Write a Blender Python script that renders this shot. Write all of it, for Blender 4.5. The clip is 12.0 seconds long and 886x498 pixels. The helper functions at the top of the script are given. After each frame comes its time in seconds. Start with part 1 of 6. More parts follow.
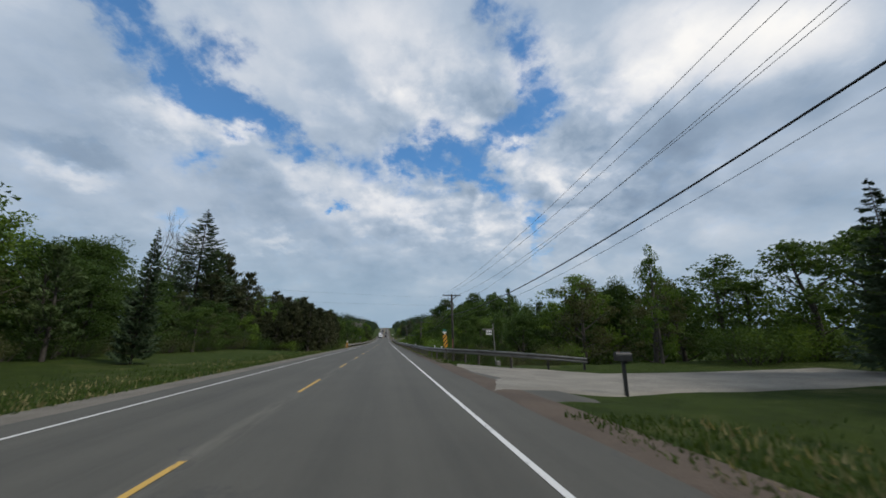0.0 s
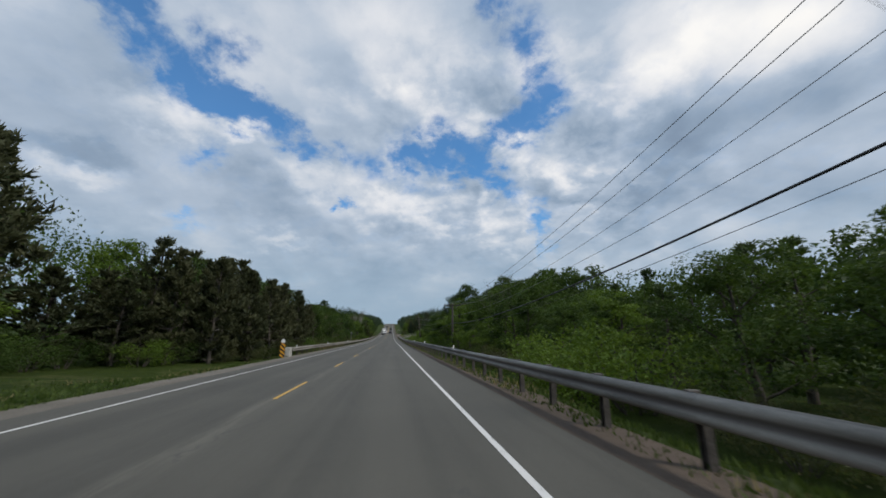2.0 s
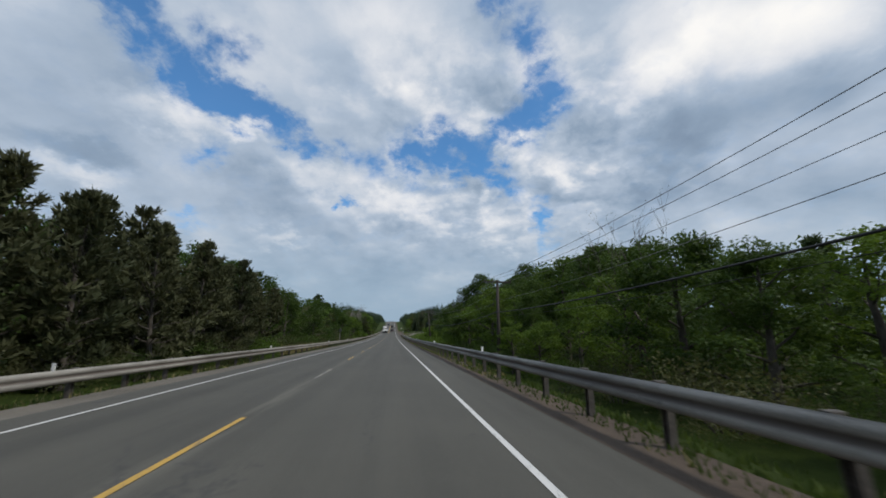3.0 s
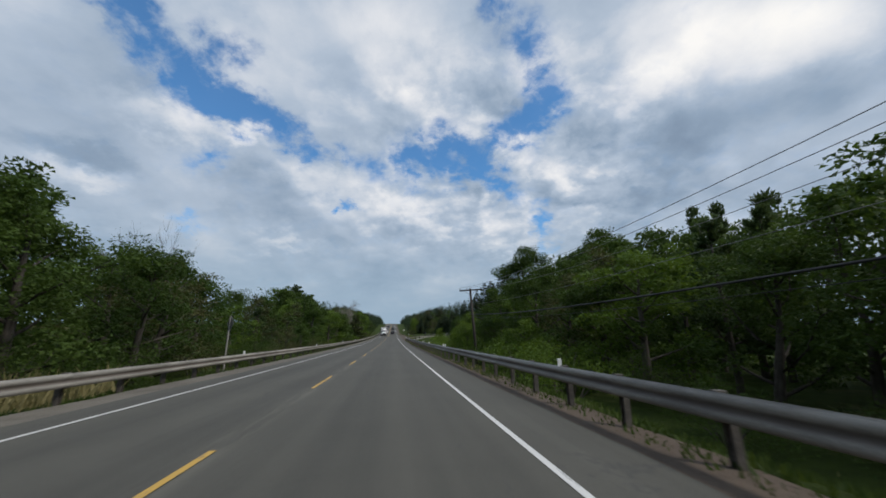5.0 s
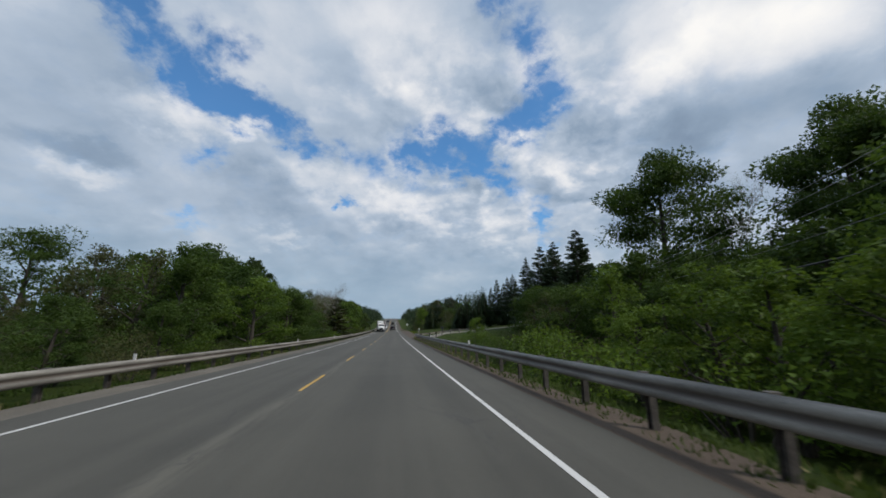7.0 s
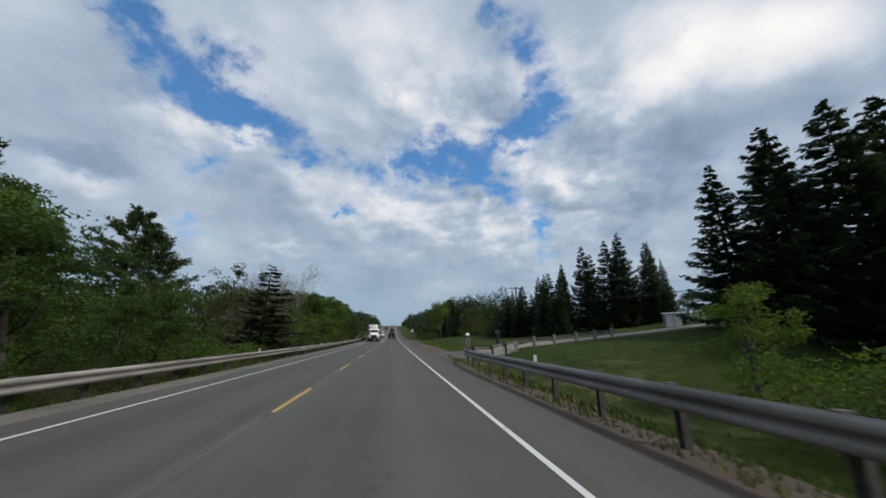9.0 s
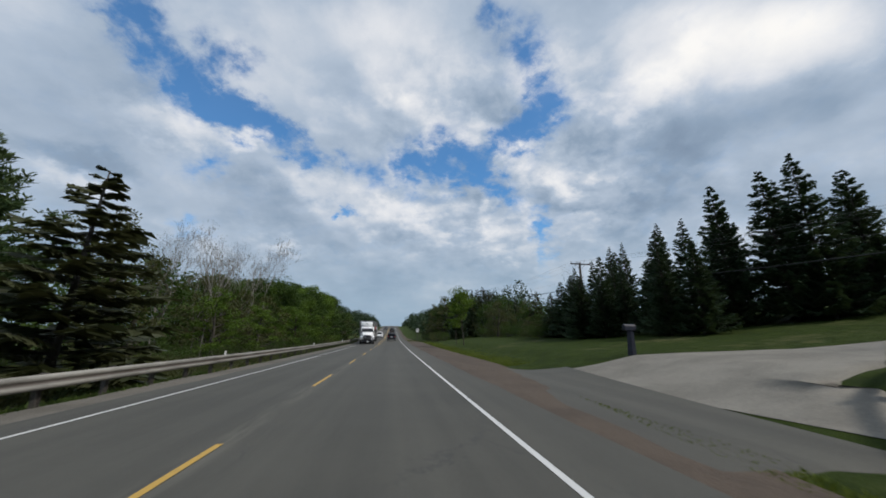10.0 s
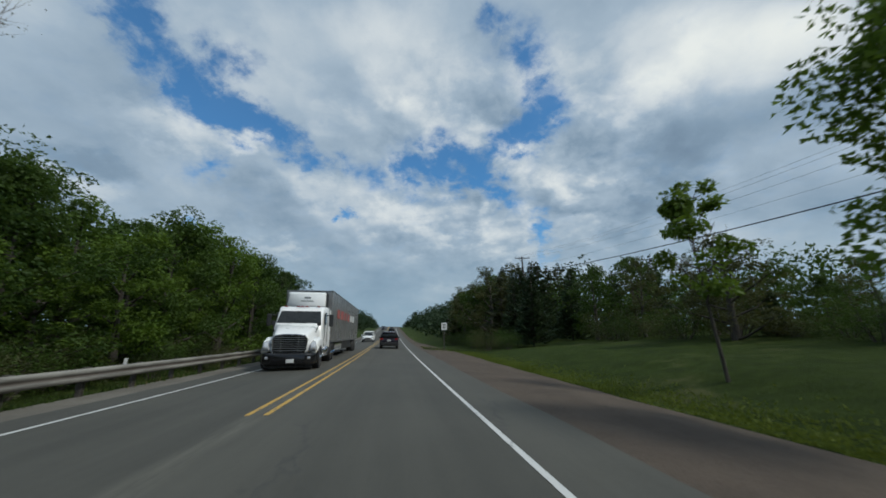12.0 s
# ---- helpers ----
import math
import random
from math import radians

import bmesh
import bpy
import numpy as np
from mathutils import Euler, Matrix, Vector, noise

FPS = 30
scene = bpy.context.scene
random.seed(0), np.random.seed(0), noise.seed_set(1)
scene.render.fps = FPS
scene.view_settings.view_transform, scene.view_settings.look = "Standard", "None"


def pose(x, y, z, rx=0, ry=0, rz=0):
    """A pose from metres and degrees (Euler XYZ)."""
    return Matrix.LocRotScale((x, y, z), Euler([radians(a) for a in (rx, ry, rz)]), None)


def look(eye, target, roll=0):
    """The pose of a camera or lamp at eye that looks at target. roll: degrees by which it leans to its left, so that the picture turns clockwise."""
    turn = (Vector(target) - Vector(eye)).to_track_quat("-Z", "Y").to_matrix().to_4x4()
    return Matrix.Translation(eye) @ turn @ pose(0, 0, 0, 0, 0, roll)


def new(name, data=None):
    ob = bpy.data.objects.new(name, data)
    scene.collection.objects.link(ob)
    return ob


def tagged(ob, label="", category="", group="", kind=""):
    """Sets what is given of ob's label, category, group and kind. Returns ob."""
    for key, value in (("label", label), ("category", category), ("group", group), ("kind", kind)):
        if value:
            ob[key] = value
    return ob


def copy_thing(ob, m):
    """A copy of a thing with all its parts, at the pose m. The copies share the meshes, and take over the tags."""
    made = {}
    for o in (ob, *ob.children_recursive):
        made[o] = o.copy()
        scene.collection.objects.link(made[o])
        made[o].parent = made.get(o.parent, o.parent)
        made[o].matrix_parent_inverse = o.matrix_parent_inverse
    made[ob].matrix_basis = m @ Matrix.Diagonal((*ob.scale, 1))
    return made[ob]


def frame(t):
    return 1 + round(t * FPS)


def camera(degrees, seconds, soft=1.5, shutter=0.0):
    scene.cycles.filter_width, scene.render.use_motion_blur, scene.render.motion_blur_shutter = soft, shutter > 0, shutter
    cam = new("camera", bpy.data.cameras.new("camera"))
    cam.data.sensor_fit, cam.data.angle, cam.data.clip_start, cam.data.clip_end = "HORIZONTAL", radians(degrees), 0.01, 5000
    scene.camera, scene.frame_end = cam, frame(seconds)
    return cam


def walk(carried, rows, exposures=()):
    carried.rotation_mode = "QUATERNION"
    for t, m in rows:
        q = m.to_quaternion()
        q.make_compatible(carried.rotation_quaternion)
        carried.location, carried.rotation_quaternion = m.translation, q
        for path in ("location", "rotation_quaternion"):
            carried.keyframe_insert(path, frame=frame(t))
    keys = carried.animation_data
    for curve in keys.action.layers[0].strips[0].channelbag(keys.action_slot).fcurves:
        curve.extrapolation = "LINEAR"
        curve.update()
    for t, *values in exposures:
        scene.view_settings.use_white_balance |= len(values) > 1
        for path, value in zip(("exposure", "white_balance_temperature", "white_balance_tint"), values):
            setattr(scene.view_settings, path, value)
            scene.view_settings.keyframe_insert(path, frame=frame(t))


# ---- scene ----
cam = camera(101.7, 12.0, soft=1.7, shutter=0.08)
SPEED = 22.2    # metres per second, a little over 80 km/h
EYE = 1.33      # the lens over the road
S0, S1, S2 = -0.0105, 0.0180, 0.0600    # the road's grade: down at first, level in the dip, then up the far hill


def slope(y):
    """The road's grade at y."""
    if y < 105:
        return S0
    if y < 275:
        return S0 + (S1 - S0) * (y - 105) / 170
    if y < 380:
        return S1 + (S2 - S1) * (y - 275) / 105
    if y < 500:
        return S2
    return max(-0.004, S2 - (S2 + 0.004) * (y - 500) / 90)


GZ = [0.0]
for k in range(1, 1600):
    GZ.append(GZ[-1] + slope(k - 0.5))


def gz(y):
    """Height of the road's centre line at y."""
    if y < 0:
        return S0 * y
    k = min(int(y), 1598)
    return GZ[k] + (GZ[k + 1] - GZ[k]) * min(y - k, 1.0)


# seconds, metres right of the centre line, degrees of pitch and of yaw
ROWS = [
    (0, 1.97, 13.56, -8.74),
    (0.5, 2.06, 12.93, -8.60),
    (1, 2.16, 13.22, -8.24),
    (1.5, 2.25, 12.76, -8.09),
    (2, 2.24, 13.10, -7.99),
    (2.5, 2.22, 13.01, -7.82),
    (3, 2.15, 12.84, -7.74),
    (4, 2.01, 13.12, -7.73),
    (5, 1.88, 13.39, -7.72),
    (5.5, 1.82, 13.39, -7.81),
    (6, 1.83, 13.27, -7.73),
    (6.5, 1.83, 13.05, -7.74),
    (7, 1.84, 12.84, -7.74),
    (8, 1.85, 13.50, -7.77),
    (9, 1.87, 14.16, -7.79),
    (9.5, 1.88, 13.65, -7.80),
    (10, 1.89, 14.33, -7.78),
    (10.5, 1.90, 14.54, -7.69),
    (11, 1.95, 14.16, -7.96),
    (11.5, 1.99, 14.79, -7.76),
    (12, 2.04, 14.70, -7.77),
]
walk(cam, [(t, pose(x, SPEED * t, gz(SPEED * t) + EYE, 90 + p, 0, w)) for t, x, p, w in ROWS],
     exposures=[(0, -0.05, 6500, 10), (10.6, -0.05, 6500, 10), (11.0, -0.08, 6380, 7), (11.5, -0.20, 6250, 3), (12, -0.26, 6250, 3)])

# ---- world and sun ----
SUN_EL, SUN_AZ = radians(47), radians(122)
world = bpy.data.worlds.new("world")
scene.world = world
world.use_nodes = True
wt = world.node_tree
for n in list(wt.nodes):
    wt.nodes.remove(n)


class Tree:
    """Short hand for node trees."""

    def __init__(self, tree):
        self.t = tree

    def node(self, kind, **kw):
        n = self.t.nodes.new(kind)
        for k, v in kw.items():
            if k == "op":
                n.operation = v
            elif k == "blend":
                n.blend_type = v
            elif k == "dt":
                n.data_type = v
            elif k == "dims":
                n.noise_dimensions = v
            elif k == "vt":
                n.vector_type = v
        return n

    def link(self, a, b):
        self.t.links.new(a, b)

    def put(self, sock, v):
        if isinstance(v, (int, float, tuple, list)):
            sock.default_value = v
        else:
            self.link(v, sock)

    def math(self, op, a, b=0.0, c=0.0, clamp=False):
        n = self.node("ShaderNodeMath", op=op)
        n.use_clamp = clamp
        for s, v in zip(n.inputs, (a, b, c)):
            self.put(s, v)
        return n.outputs[0]

    def vmath(self, op, a, b=(0, 0, 0)):
        n = self.node("ShaderNodeVectorMath", op=op)
        self.put(n.inputs[0], a)
        if op == "SCALE":
            self.put(n.inputs["Scale"], b)
        else:
            self.put(n.inputs[1], b)
        return n.outputs["Value"] if op in ("LENGTH", "DOT_PRODUCT") else n.outputs[0]

    def combine(self, x, y, z):
        n = self.node("ShaderNodeCombineXYZ")
        for s, v in zip(n.inputs, (x, y, z)):
            self.put(s, v)
        return n.outputs[0]

    def split(self, v):
        n = self.node("ShaderNodeSeparateXYZ")
        self.link(v, n.inputs[0])
        return n.outputs

    def noise(self, vec, scale, detail=4.0, rough=0.55, color=False, distortion=0.0):
        n = self.node("ShaderNodeTexNoise")
        if vec is not None:
            self.link(vec, n.inputs["Vector"])
        n.inputs["Scale"].default_value = scale
        n.inputs["Detail"].default_value = detail
        n.inputs["Roughness"].default_value = rough
        n.inputs["Distortion"].default_value = distortion
        return n.outputs["Color"] if color else n.outputs["Fac"]

    def ramp(self, v, lo, hi, a=0.0, b=1.0, smooth=True):
        n = self.node("ShaderNodeMapRange")
        n.interpolation_type = "SMOOTHSTEP" if smooth else "LINEAR"
        n.clamp = True
        self.put(n.inputs[0], v)
        for k, x in enumerate((lo, hi, a, b)):
            self.put(n.inputs[k + 1], x)
        return n.outputs[0]

    def mix(self, f, a, b, blend="MIX"):
        n = self.node("ShaderNodeMix", dt="RGBA", blend=blend)
        self.put(n.inputs[0], f)
        for s, v in ((n.inputs[6], a), (n.inputs[7], b)):
            if isinstance(v, (tuple, list)) and len(v) == 3:
                v = (*v, 1.0)
            self.put(s, v)
        return n.outputs[2]

    def colors(self, v, stops):
        n = self.node("ShaderNodeValToRGB")
        self.put(n.inputs[0], v)
        e = n.color_ramp.elements
        while len(e) < len(stops):
            e.new(0.5)
        for q, (p, c) in zip(e, stops):
            q.position, q.color = p, (*c, 1.0)
        return n.outputs[0]


w = Tree(wt)
sky_dir = w.node("ShaderNodeTexCoord").outputs["Generated"]
sx, sy, sz = w.split(sky_dir)
ahead = w.math("MAXIMUM", w.math("ABSOLUTE", sy), 0.03)
flat_uv = w.combine(w.math("DIVIDE", sx, ahead), w.math("DIVIDE", w.math("MAXIMUM", sz, 0.0), ahead), 0.0)
# the cloud deck: a plane overhead, so that clouds crowd together towards the horizon
up = w.math("ADD", w.math("MAXIMUM", sz, 0.0), 0.42)
deck = w.combine(w.math("DIVIDE", sx, up), w.math("DIVIDE", sy, up), 0.0)
warp = w.vmath("SCALE", w.vmath("SUBTRACT", w.noise(deck, 3.2, 6, 0.62, color=True), (0.5, 0.5, 0.5)), 0.24)
fine_warp = w.vmath("SCALE", w.vmath("SUBTRACT", w.noise(deck, 12, 5, 0.6, color=True), (0.5, 0.5, 0.5)), 0.13)
ragged = w.vmath("ADD", flat_uv, w.vmath("ADD", w.vmath("MULTIPLY", warp, (1, 1, 0)), w.vmath("MULTIPLY", fine_warp, (1, 1, 0))))


def lobe(vec, u, v, a, b, turn, lo=0.0, hi=1.25):
    """1 inside an ellipse of the sky, 0 outside it."""
    n = w.node("ShaderNodeMapping", vt="TEXTURE")
    w.link(vec, n.inputs["Vector"])
    n.inputs["Location"].default_value = (u, v, 0)
    n.inputs["Rotation"].default_value = (0, 0, radians(turn))
    n.inputs["Scale"].default_value = (a, b, 1)
    return w.ramp(w.vmath("LENGTH", n.outputs[0]), lo, hi, 1.0, 0.0)


def add_up(parts):
    out = parts[0]
    for p in parts[1:]:
        out = w.math("ADD", out, p)
    return out


# gaps of blue between the clouds: place, half length, half width, turn, depth
GAPS = [
    (-0.85, 0.98, 0.22, 0.125, -58, 0.74), (-0.74, 0.85, 0.23, 0.135, -48, 0.78), (-0.59, 0.74, 0.19, 0.125, -32, 0.8),
    (-0.52, 0.88, 0.15, 0.085, -25, 0.9), (-0.47, 0.67, 0.20, 0.080, -18, 0.9), (-0.29, 0.575, 0.24, 0.078, -22, 0.85),
    (0.12, 0.525, 0.24, 0.140, 6, 1.1), (0.28, 0.47, 0.15, 0.065, -10, 0.85), (0.26, 0.60, 0.17, 0.070, 30, 0.75),
    (0.45, 0.72, 0.20, 0.095, 38, 1.1), (0.42, 0.99, 0.25, 0.150, -65, 0.82), (0.27, 1.13, 0.11, 0.085, 8, 0.85),
    (0.45, 0.31, 0.040, 0.13, 2, 0.7), (-0.50, 0.49, 0.08, 0.06, 4, 0.55), (-0.13, 0.35, 0.035, 0.026, 3, 0.8),
    (-0.55, 0.28, 0.06, 0.040, 2, 0.5),
]
gap = add_up([w.math("MULTIPLY", lobe(ragged, u, v, a, b, turn), d) for u, v, a, b, turn, d in GAPS])
billowed = w.vmath("ADD", deck, w.vmath("SCALE", warp, 0.7))
thin, shred = w.noise(deck, 6.5, 8, 0.60), w.noise(billowed, 17, 6, 0.58)
stray = w.math("ADD", w.math("MULTIPLY", w.ramp(gap, 0.0, 0.7), 0.75), 0.25)
gap = add_up([w.math("MULTIPLY", gap, 0.95), w.math("MULTIPLY", w.math("MULTIPLY", w.math("SUBTRACT", thin, 0.5), 2.9), stray), w.math("MULTIPLY", w.math("MULTIPLY", w.math("SUBTRACT", shred, 0.5), 2.3), stray)])
gap = w.ramp(gap, -0.06, 1.10, 0.0, 0.96)
# lit and shaded parts of the clouds
puff = w.noise(w.vmath("ADD", deck, w.vmath("SCALE", warp, 0.6)), 3.2, 5, 0.48)
band = w.noise(deck, 1.6, 3, 0.5)


def cells(scale):
    """Rounded heads of cloud, 1 at their middles."""
    n = w.node("ShaderNodeTexVoronoi")
    n.feature = "SMOOTH_F1"
    w.link(w.vmath("ADD", deck, w.vmath("SCALE", fine_warp, 0.75)), n.inputs["Vector"])
    n.inputs["Scale"].default_value = scale
    n.inputs["Smoothness"].default_value = 0.7
    return w.ramp(n.outputs["Distance"], 0.05, 0.75, 1.0, 0.0)


# small heaped cells, bright above and grey beneath
heap = w.noise(w.vmath("ADD", deck, w.vmath("SCALE", warp, 1.1)), 6.0, 5, 0.46)
under = w.noise(w.vmath("ADD", w.vmath("ADD", deck, w.vmath("SCALE", warp, 1.1)), (0.024, -0.042, 0.0)), 6.0, 5, 0.46)
heaped = w.math("ADD", lobe(flat_uv, 0.42, 0.62, 0.70, 0.50, 10), 0.22, clamp=True)
relief = w.math("MULTIPLY", w.math("MULTIPLY", w.math("SUBTRACT", heap, under), 0.9), heaped)
heads = w.math("MULTIPLY", add_up([w.math("MULTIPLY", w.math("SUBTRACT", cells(9.0), 0.5), 0.13), w.math("MULTIPLY", w.math("SUBTRACT", cells(21.0), 0.5), 0.10)]), heaped)
lit = add_up([w.math("MULTIPLY", w.ramp(puff, 0.26, 0.72, smooth=False), 0.24), w.math("MULTIPLY", w.ramp(band, 0.32, 0.68), 0.16), w.math("MULTIPLY", w.math("MULTIPLY", w.math("SUBTRACT", heap, 0.5), 0.55), heaped), relief, heads])
lit = w.math("ADD", lit, 0.31)
BRIGHT = [
    (-0.62, 0.61, 0.23, 0.053, -9, 0.26), (-0.41, 0.57, 0.07, 0.036, -7, 0.25), (-0.82, 0.41, 0.12, 0.041, -11, 0.22),
    (-0.23, 0.44, 0.15, 0.058, -24, 0.2), (-0.0, 0.33, 0.15, 0.058, 3, 0.28), (0.25, 0.36, 0.16, 0.054, 3, 0.28),
    (0.36, 0.62, 0.1, 0.085, 5, 0.34), (0.62, 0.49, 0.15, 0.104, -18, 0.28), (0.93, 0.94, 0.42, 0.094, 38, 0.26),
    (1.54, 1.2, 0.77, 0.245, 17, 0.36), (0.84, 1.12, 0.46, 0.188, 27, 0.16), (-0.13, 0.94, 0.4, 0.239, 7, 0.24),
    (0.31, 0.26, 0.12, 0.038, 2, 0.2), (-0.31, 0.26, 0.1, 0.025, -3, 0.18), (1.13, 0.57, 0.13, 0.066, 4, 0.1),
    (0.02, 0.79, 0.22, 0.125, 6, 0.15),
]
DULL = [
    (-0.87, 0.49, 0.21, 0.049, -10, -0.2), (-0.76, 0.69, 0.12, 0.054, -7, -0.12), (-0.39, 0.4, 0.14, 0.092, -8, -0.2),
    (0.95, 0.69, 0.45, 0.134, 23, -0.18), (1.54, 0.9, 0.54, 0.119, 19, -0.1), (-0.84, 0.22, 0.27, 0.074, 2, -0.16),
    (1.25, 0.5, 0.57, 0.13, 3, -0.14), (-0.15, 0.18, 0.45, 0.055, 1, -0.1), (-1.01, 0.73, 0.16, 0.11, 7, -0.05),
]
lit = w.math("ADD", lit, add_up([w.math("MULTIPLY", lobe(ragged, u, v, a, b, turn, 0.0, 1.35), d) for u, v, a, b, turn, d in BRIGHT + DULL]))
cloud = w.colors(lit, [(0.0, (0.195, 0.265, 0.37)), (0.28, (0.29, 0.38, 0.50)), (0.52, (0.455, 0.54, 0.655)), (0.76, (0.765, 0.79, 0.835)), (1.0, (1.0, 0.985, 0.96))])
blue = w.node("ShaderNodeTexSky")
blue.sky_type, blue.sun_disc, blue.sun_elevation, blue.sun_rotation = "NISHITA", False, SUN_EL, SUN_AZ
blue_sky = w.mix(1.0, blue.outputs[0], (0.066, 0.130, 0.172), "MULTIPLY")
heaven = w.mix(gap, cloud, blue_sky)
# the air thickens towards the horizon
heaven = w.mix(w.ramp(sz, 0.0, 0.34, 0.93, 0.0), heaven, (0.315, 0.435, 0.555))
bg = w.node("ShaderNodeBackground")
w.link(heaven, bg.inputs[0])
bg.inputs[1].default_value = 1.0
w.link(bg.outputs[0], w.node("ShaderNodeOutputWorld").inputs[0])

sun = new("sun", bpy.data.lights.new("sun", "SUN"))
sun.data.energy, sun.data.angle, sun.data.color = 2.5, radians(9), (1.0, 0.94, 0.86)
sun.matrix_world = look((0, 0, 50), (-50 * math.sin(SUN_AZ) / math.tan(SUN_EL), -50 * math.cos(SUN_AZ) / math.tan(SUN_EL), 0))


# ---- materials ----
def material(name, rough=0.7, metal=0.0):
    m = bpy.data.materials.new(name)
    m.use_nodes = True
    t = Tree(m.node_tree)
    b = m.node_tree.nodes["Principled BSDF"]
    b.inputs["Roughness"].default_value, b.inputs["Metallic"].default_value = rough, metal
    return m, t, b


def bump(t, b, height, strength=0.3, distance=0.02):
    n = t.node("ShaderNodeBump")
    n.inputs["Strength"].default_value, n.inputs["Distance"].default_value = strength, distance
    t.put(n.inputs["Height"], height)
    t.link(n.outputs[0], b.inputs["Normal"])


def place_vec(t):
    return t.node("ShaderNodeNewGeometry").outputs["Position"]


def object_vec(t):
    return t.node("ShaderNodeTexCoord").outputs["Object"]


def surface(name, dark, light, scale=8.0, rough=0.7, metal=0.0, grain=60.0, relief=0.2, depth=0.01, vary=0.0, world_space=False, stretch=(1, 1, 1)):
    """A plain two-scale material: broad stains and fine grain, with a fine relief."""
    m, t, b = material(name, rough, metal)
    v = t.vmath("MULTIPLY", place_vec(t) if world_space else object_vec(t), stretch)
    broad, fine = t.noise(v, scale, 4, 0.6), t.noise(v, grain, 3, 0.6)
    f = t.math("ADD", t.math("MULTIPLY", t.ramp(broad, 0.3, 0.7), 0.65), t.math("MULTIPLY", t.ramp(fine, 0.3, 0.7), 0.35))
    if vary:
        f = t.math("ADD", f, t.math("MULTIPLY", t.math("SUBTRACT", t.node("ShaderNodeObjectInfo").outputs["Random"], 0.5), vary), clamp=True)
    t.link(t.mix(f, dark, light), b.inputs["Base Color"])
    t.link(t.ramp(broad, 0.2, 0.8, min(rough + 0.1, 1.0), max(rough - 0.1, 0.03)), b.inputs["Roughness"])
    if relief:
        bump(t, b, fine, relief, depth)
    return m


def leafy(name, dark, light, shine=0.55, through_light=0.3, spread=0.5):
    """Leaves: each its own shade, each tree its own, thin enough to let light through."""
    m, t, b = material(name, shine)
    g = t.node("ShaderNodeNewGeometry")
    r = t.node("ShaderNodeObjectInfo").outputs["Random"]
    f = t.math("ADD", t.math("MULTIPLY", g.outputs["Random Per Island"], 0.85 * (1 - spread)), t.math("MULTIPLY", r, spread))
    patch = t.noise(g.outputs["Position"], 0.45, 2, 0.5)
    f = t.math("ADD", f, t.ramp(patch, 0.3, 0.7, -0.22, 0.22), clamp=True)
    c = t.mix(f, dark, light)
    t.link(c, b.inputs["Base Color"])
    b.inputs["Specular IOR Level"].default_value = 0.14
    tr = t.node("ShaderNodeBsdfTranslucent")
    t.link(t.mix(0.5, c, (light[0] * 1.3, light[1] * 1.3, light[2] * 0.7)), tr.inputs[0])
    mx = t.node("ShaderNodeMixShader")
    mx.inputs[0].default_value = through_light
    t.link(b.outputs[0], mx.inputs[1])
    t.link(tr.outputs[0], mx.inputs[2])
    t.link(mx.outputs[0], m.node_tree.nodes["Material Output"].inputs[0])
    return m


def asphalt_material():
    m, t, b = material("asphalt", 0.85)
    v = place_vec(t)
    x, y, z = t.split(v)
    streak = t.noise(t.vmath("MULTIPLY", v, (1.6, 0.035, 1)), 1.0, 5, 0.6)
    blotch = t.noise(v, 0.35, 5, 0.6)
    grit = t.noise(v, 140, 2, 0.7)
    grit2 = t.noise(v, 28, 3, 0.6)
    # the wheels have polished two tracks in each lane
    tracks = t.math("SINE", t.math("ADD", t.math("MULTIPLY", x, 3.55), 0.2))
    f = add_math(t, [(t.ramp(streak, 0.3, 0.7), 0.30), (t.ramp(blotch, 0.3, 0.7), 0.22), (t.ramp(grit, 0.25, 0.75), 0.22), (t.ramp(grit2, 0.3, 0.7), 0.14), (t.ramp(tracks, -1, 1), 0.14)])
    c = t.mix(f, (0.040, 0.039, 0.033), (0.093, 0.089, 0.074))
    # dust and old paint along the middle of the road
    middle = t.math("MULTIPLY", t.ramp(t.math("ABSOLUTE", t.math("ADD", x, 0.17)), 0.03, 0.30, 0.5, 0.0), t.ramp(t.noise(t.vmath("MULTIPLY", v, (6, 0.5, 1)), 1.0, 6, 0.7), 0.35, 0.65))
    c = t.mix(middle, c, (0.155, 0.146, 0.120))
    # fine cracks, sealed and open
    cell = t.node("ShaderNodeTexVoronoi")
    cell.feature = "DISTANCE_TO_EDGE"
    t.link(t.vmath("ADD", t.vmath("MULTIPLY", v, (0.5, 0.17, 1)), t.vmath("SCALE", t.noise(v, 0.9, 5, 0.7, color=True), 0.5)), cell.inputs["Vector"])
    cell.inputs["Scale"].default_value = 0.7
    crack = t.math("MULTIPLY", t.ramp(cell.outputs["Distance"], 0.0, 0.012, 1.0, 0.0), t.ramp(blotch, 0.48, 0.6))
    c = t.mix(t.math("MULTIPLY", crack, 0.55), c, (0.035, 0.035, 0.036))
    t.link(c, b.inputs["Base Color"])
    bump(t, b, t.math("ADD", grit, t.math("MULTIPLY", grit2, 0.5)), 0.35, 0.006)
    return m


def add_math(t, parts):
    out = t.math("MULTIPLY", parts[0][0], parts[0][1])
    for v, k in parts[1:]:
        out = t.math("ADD", out, t.math("MULTIPLY", v, k))
    return out


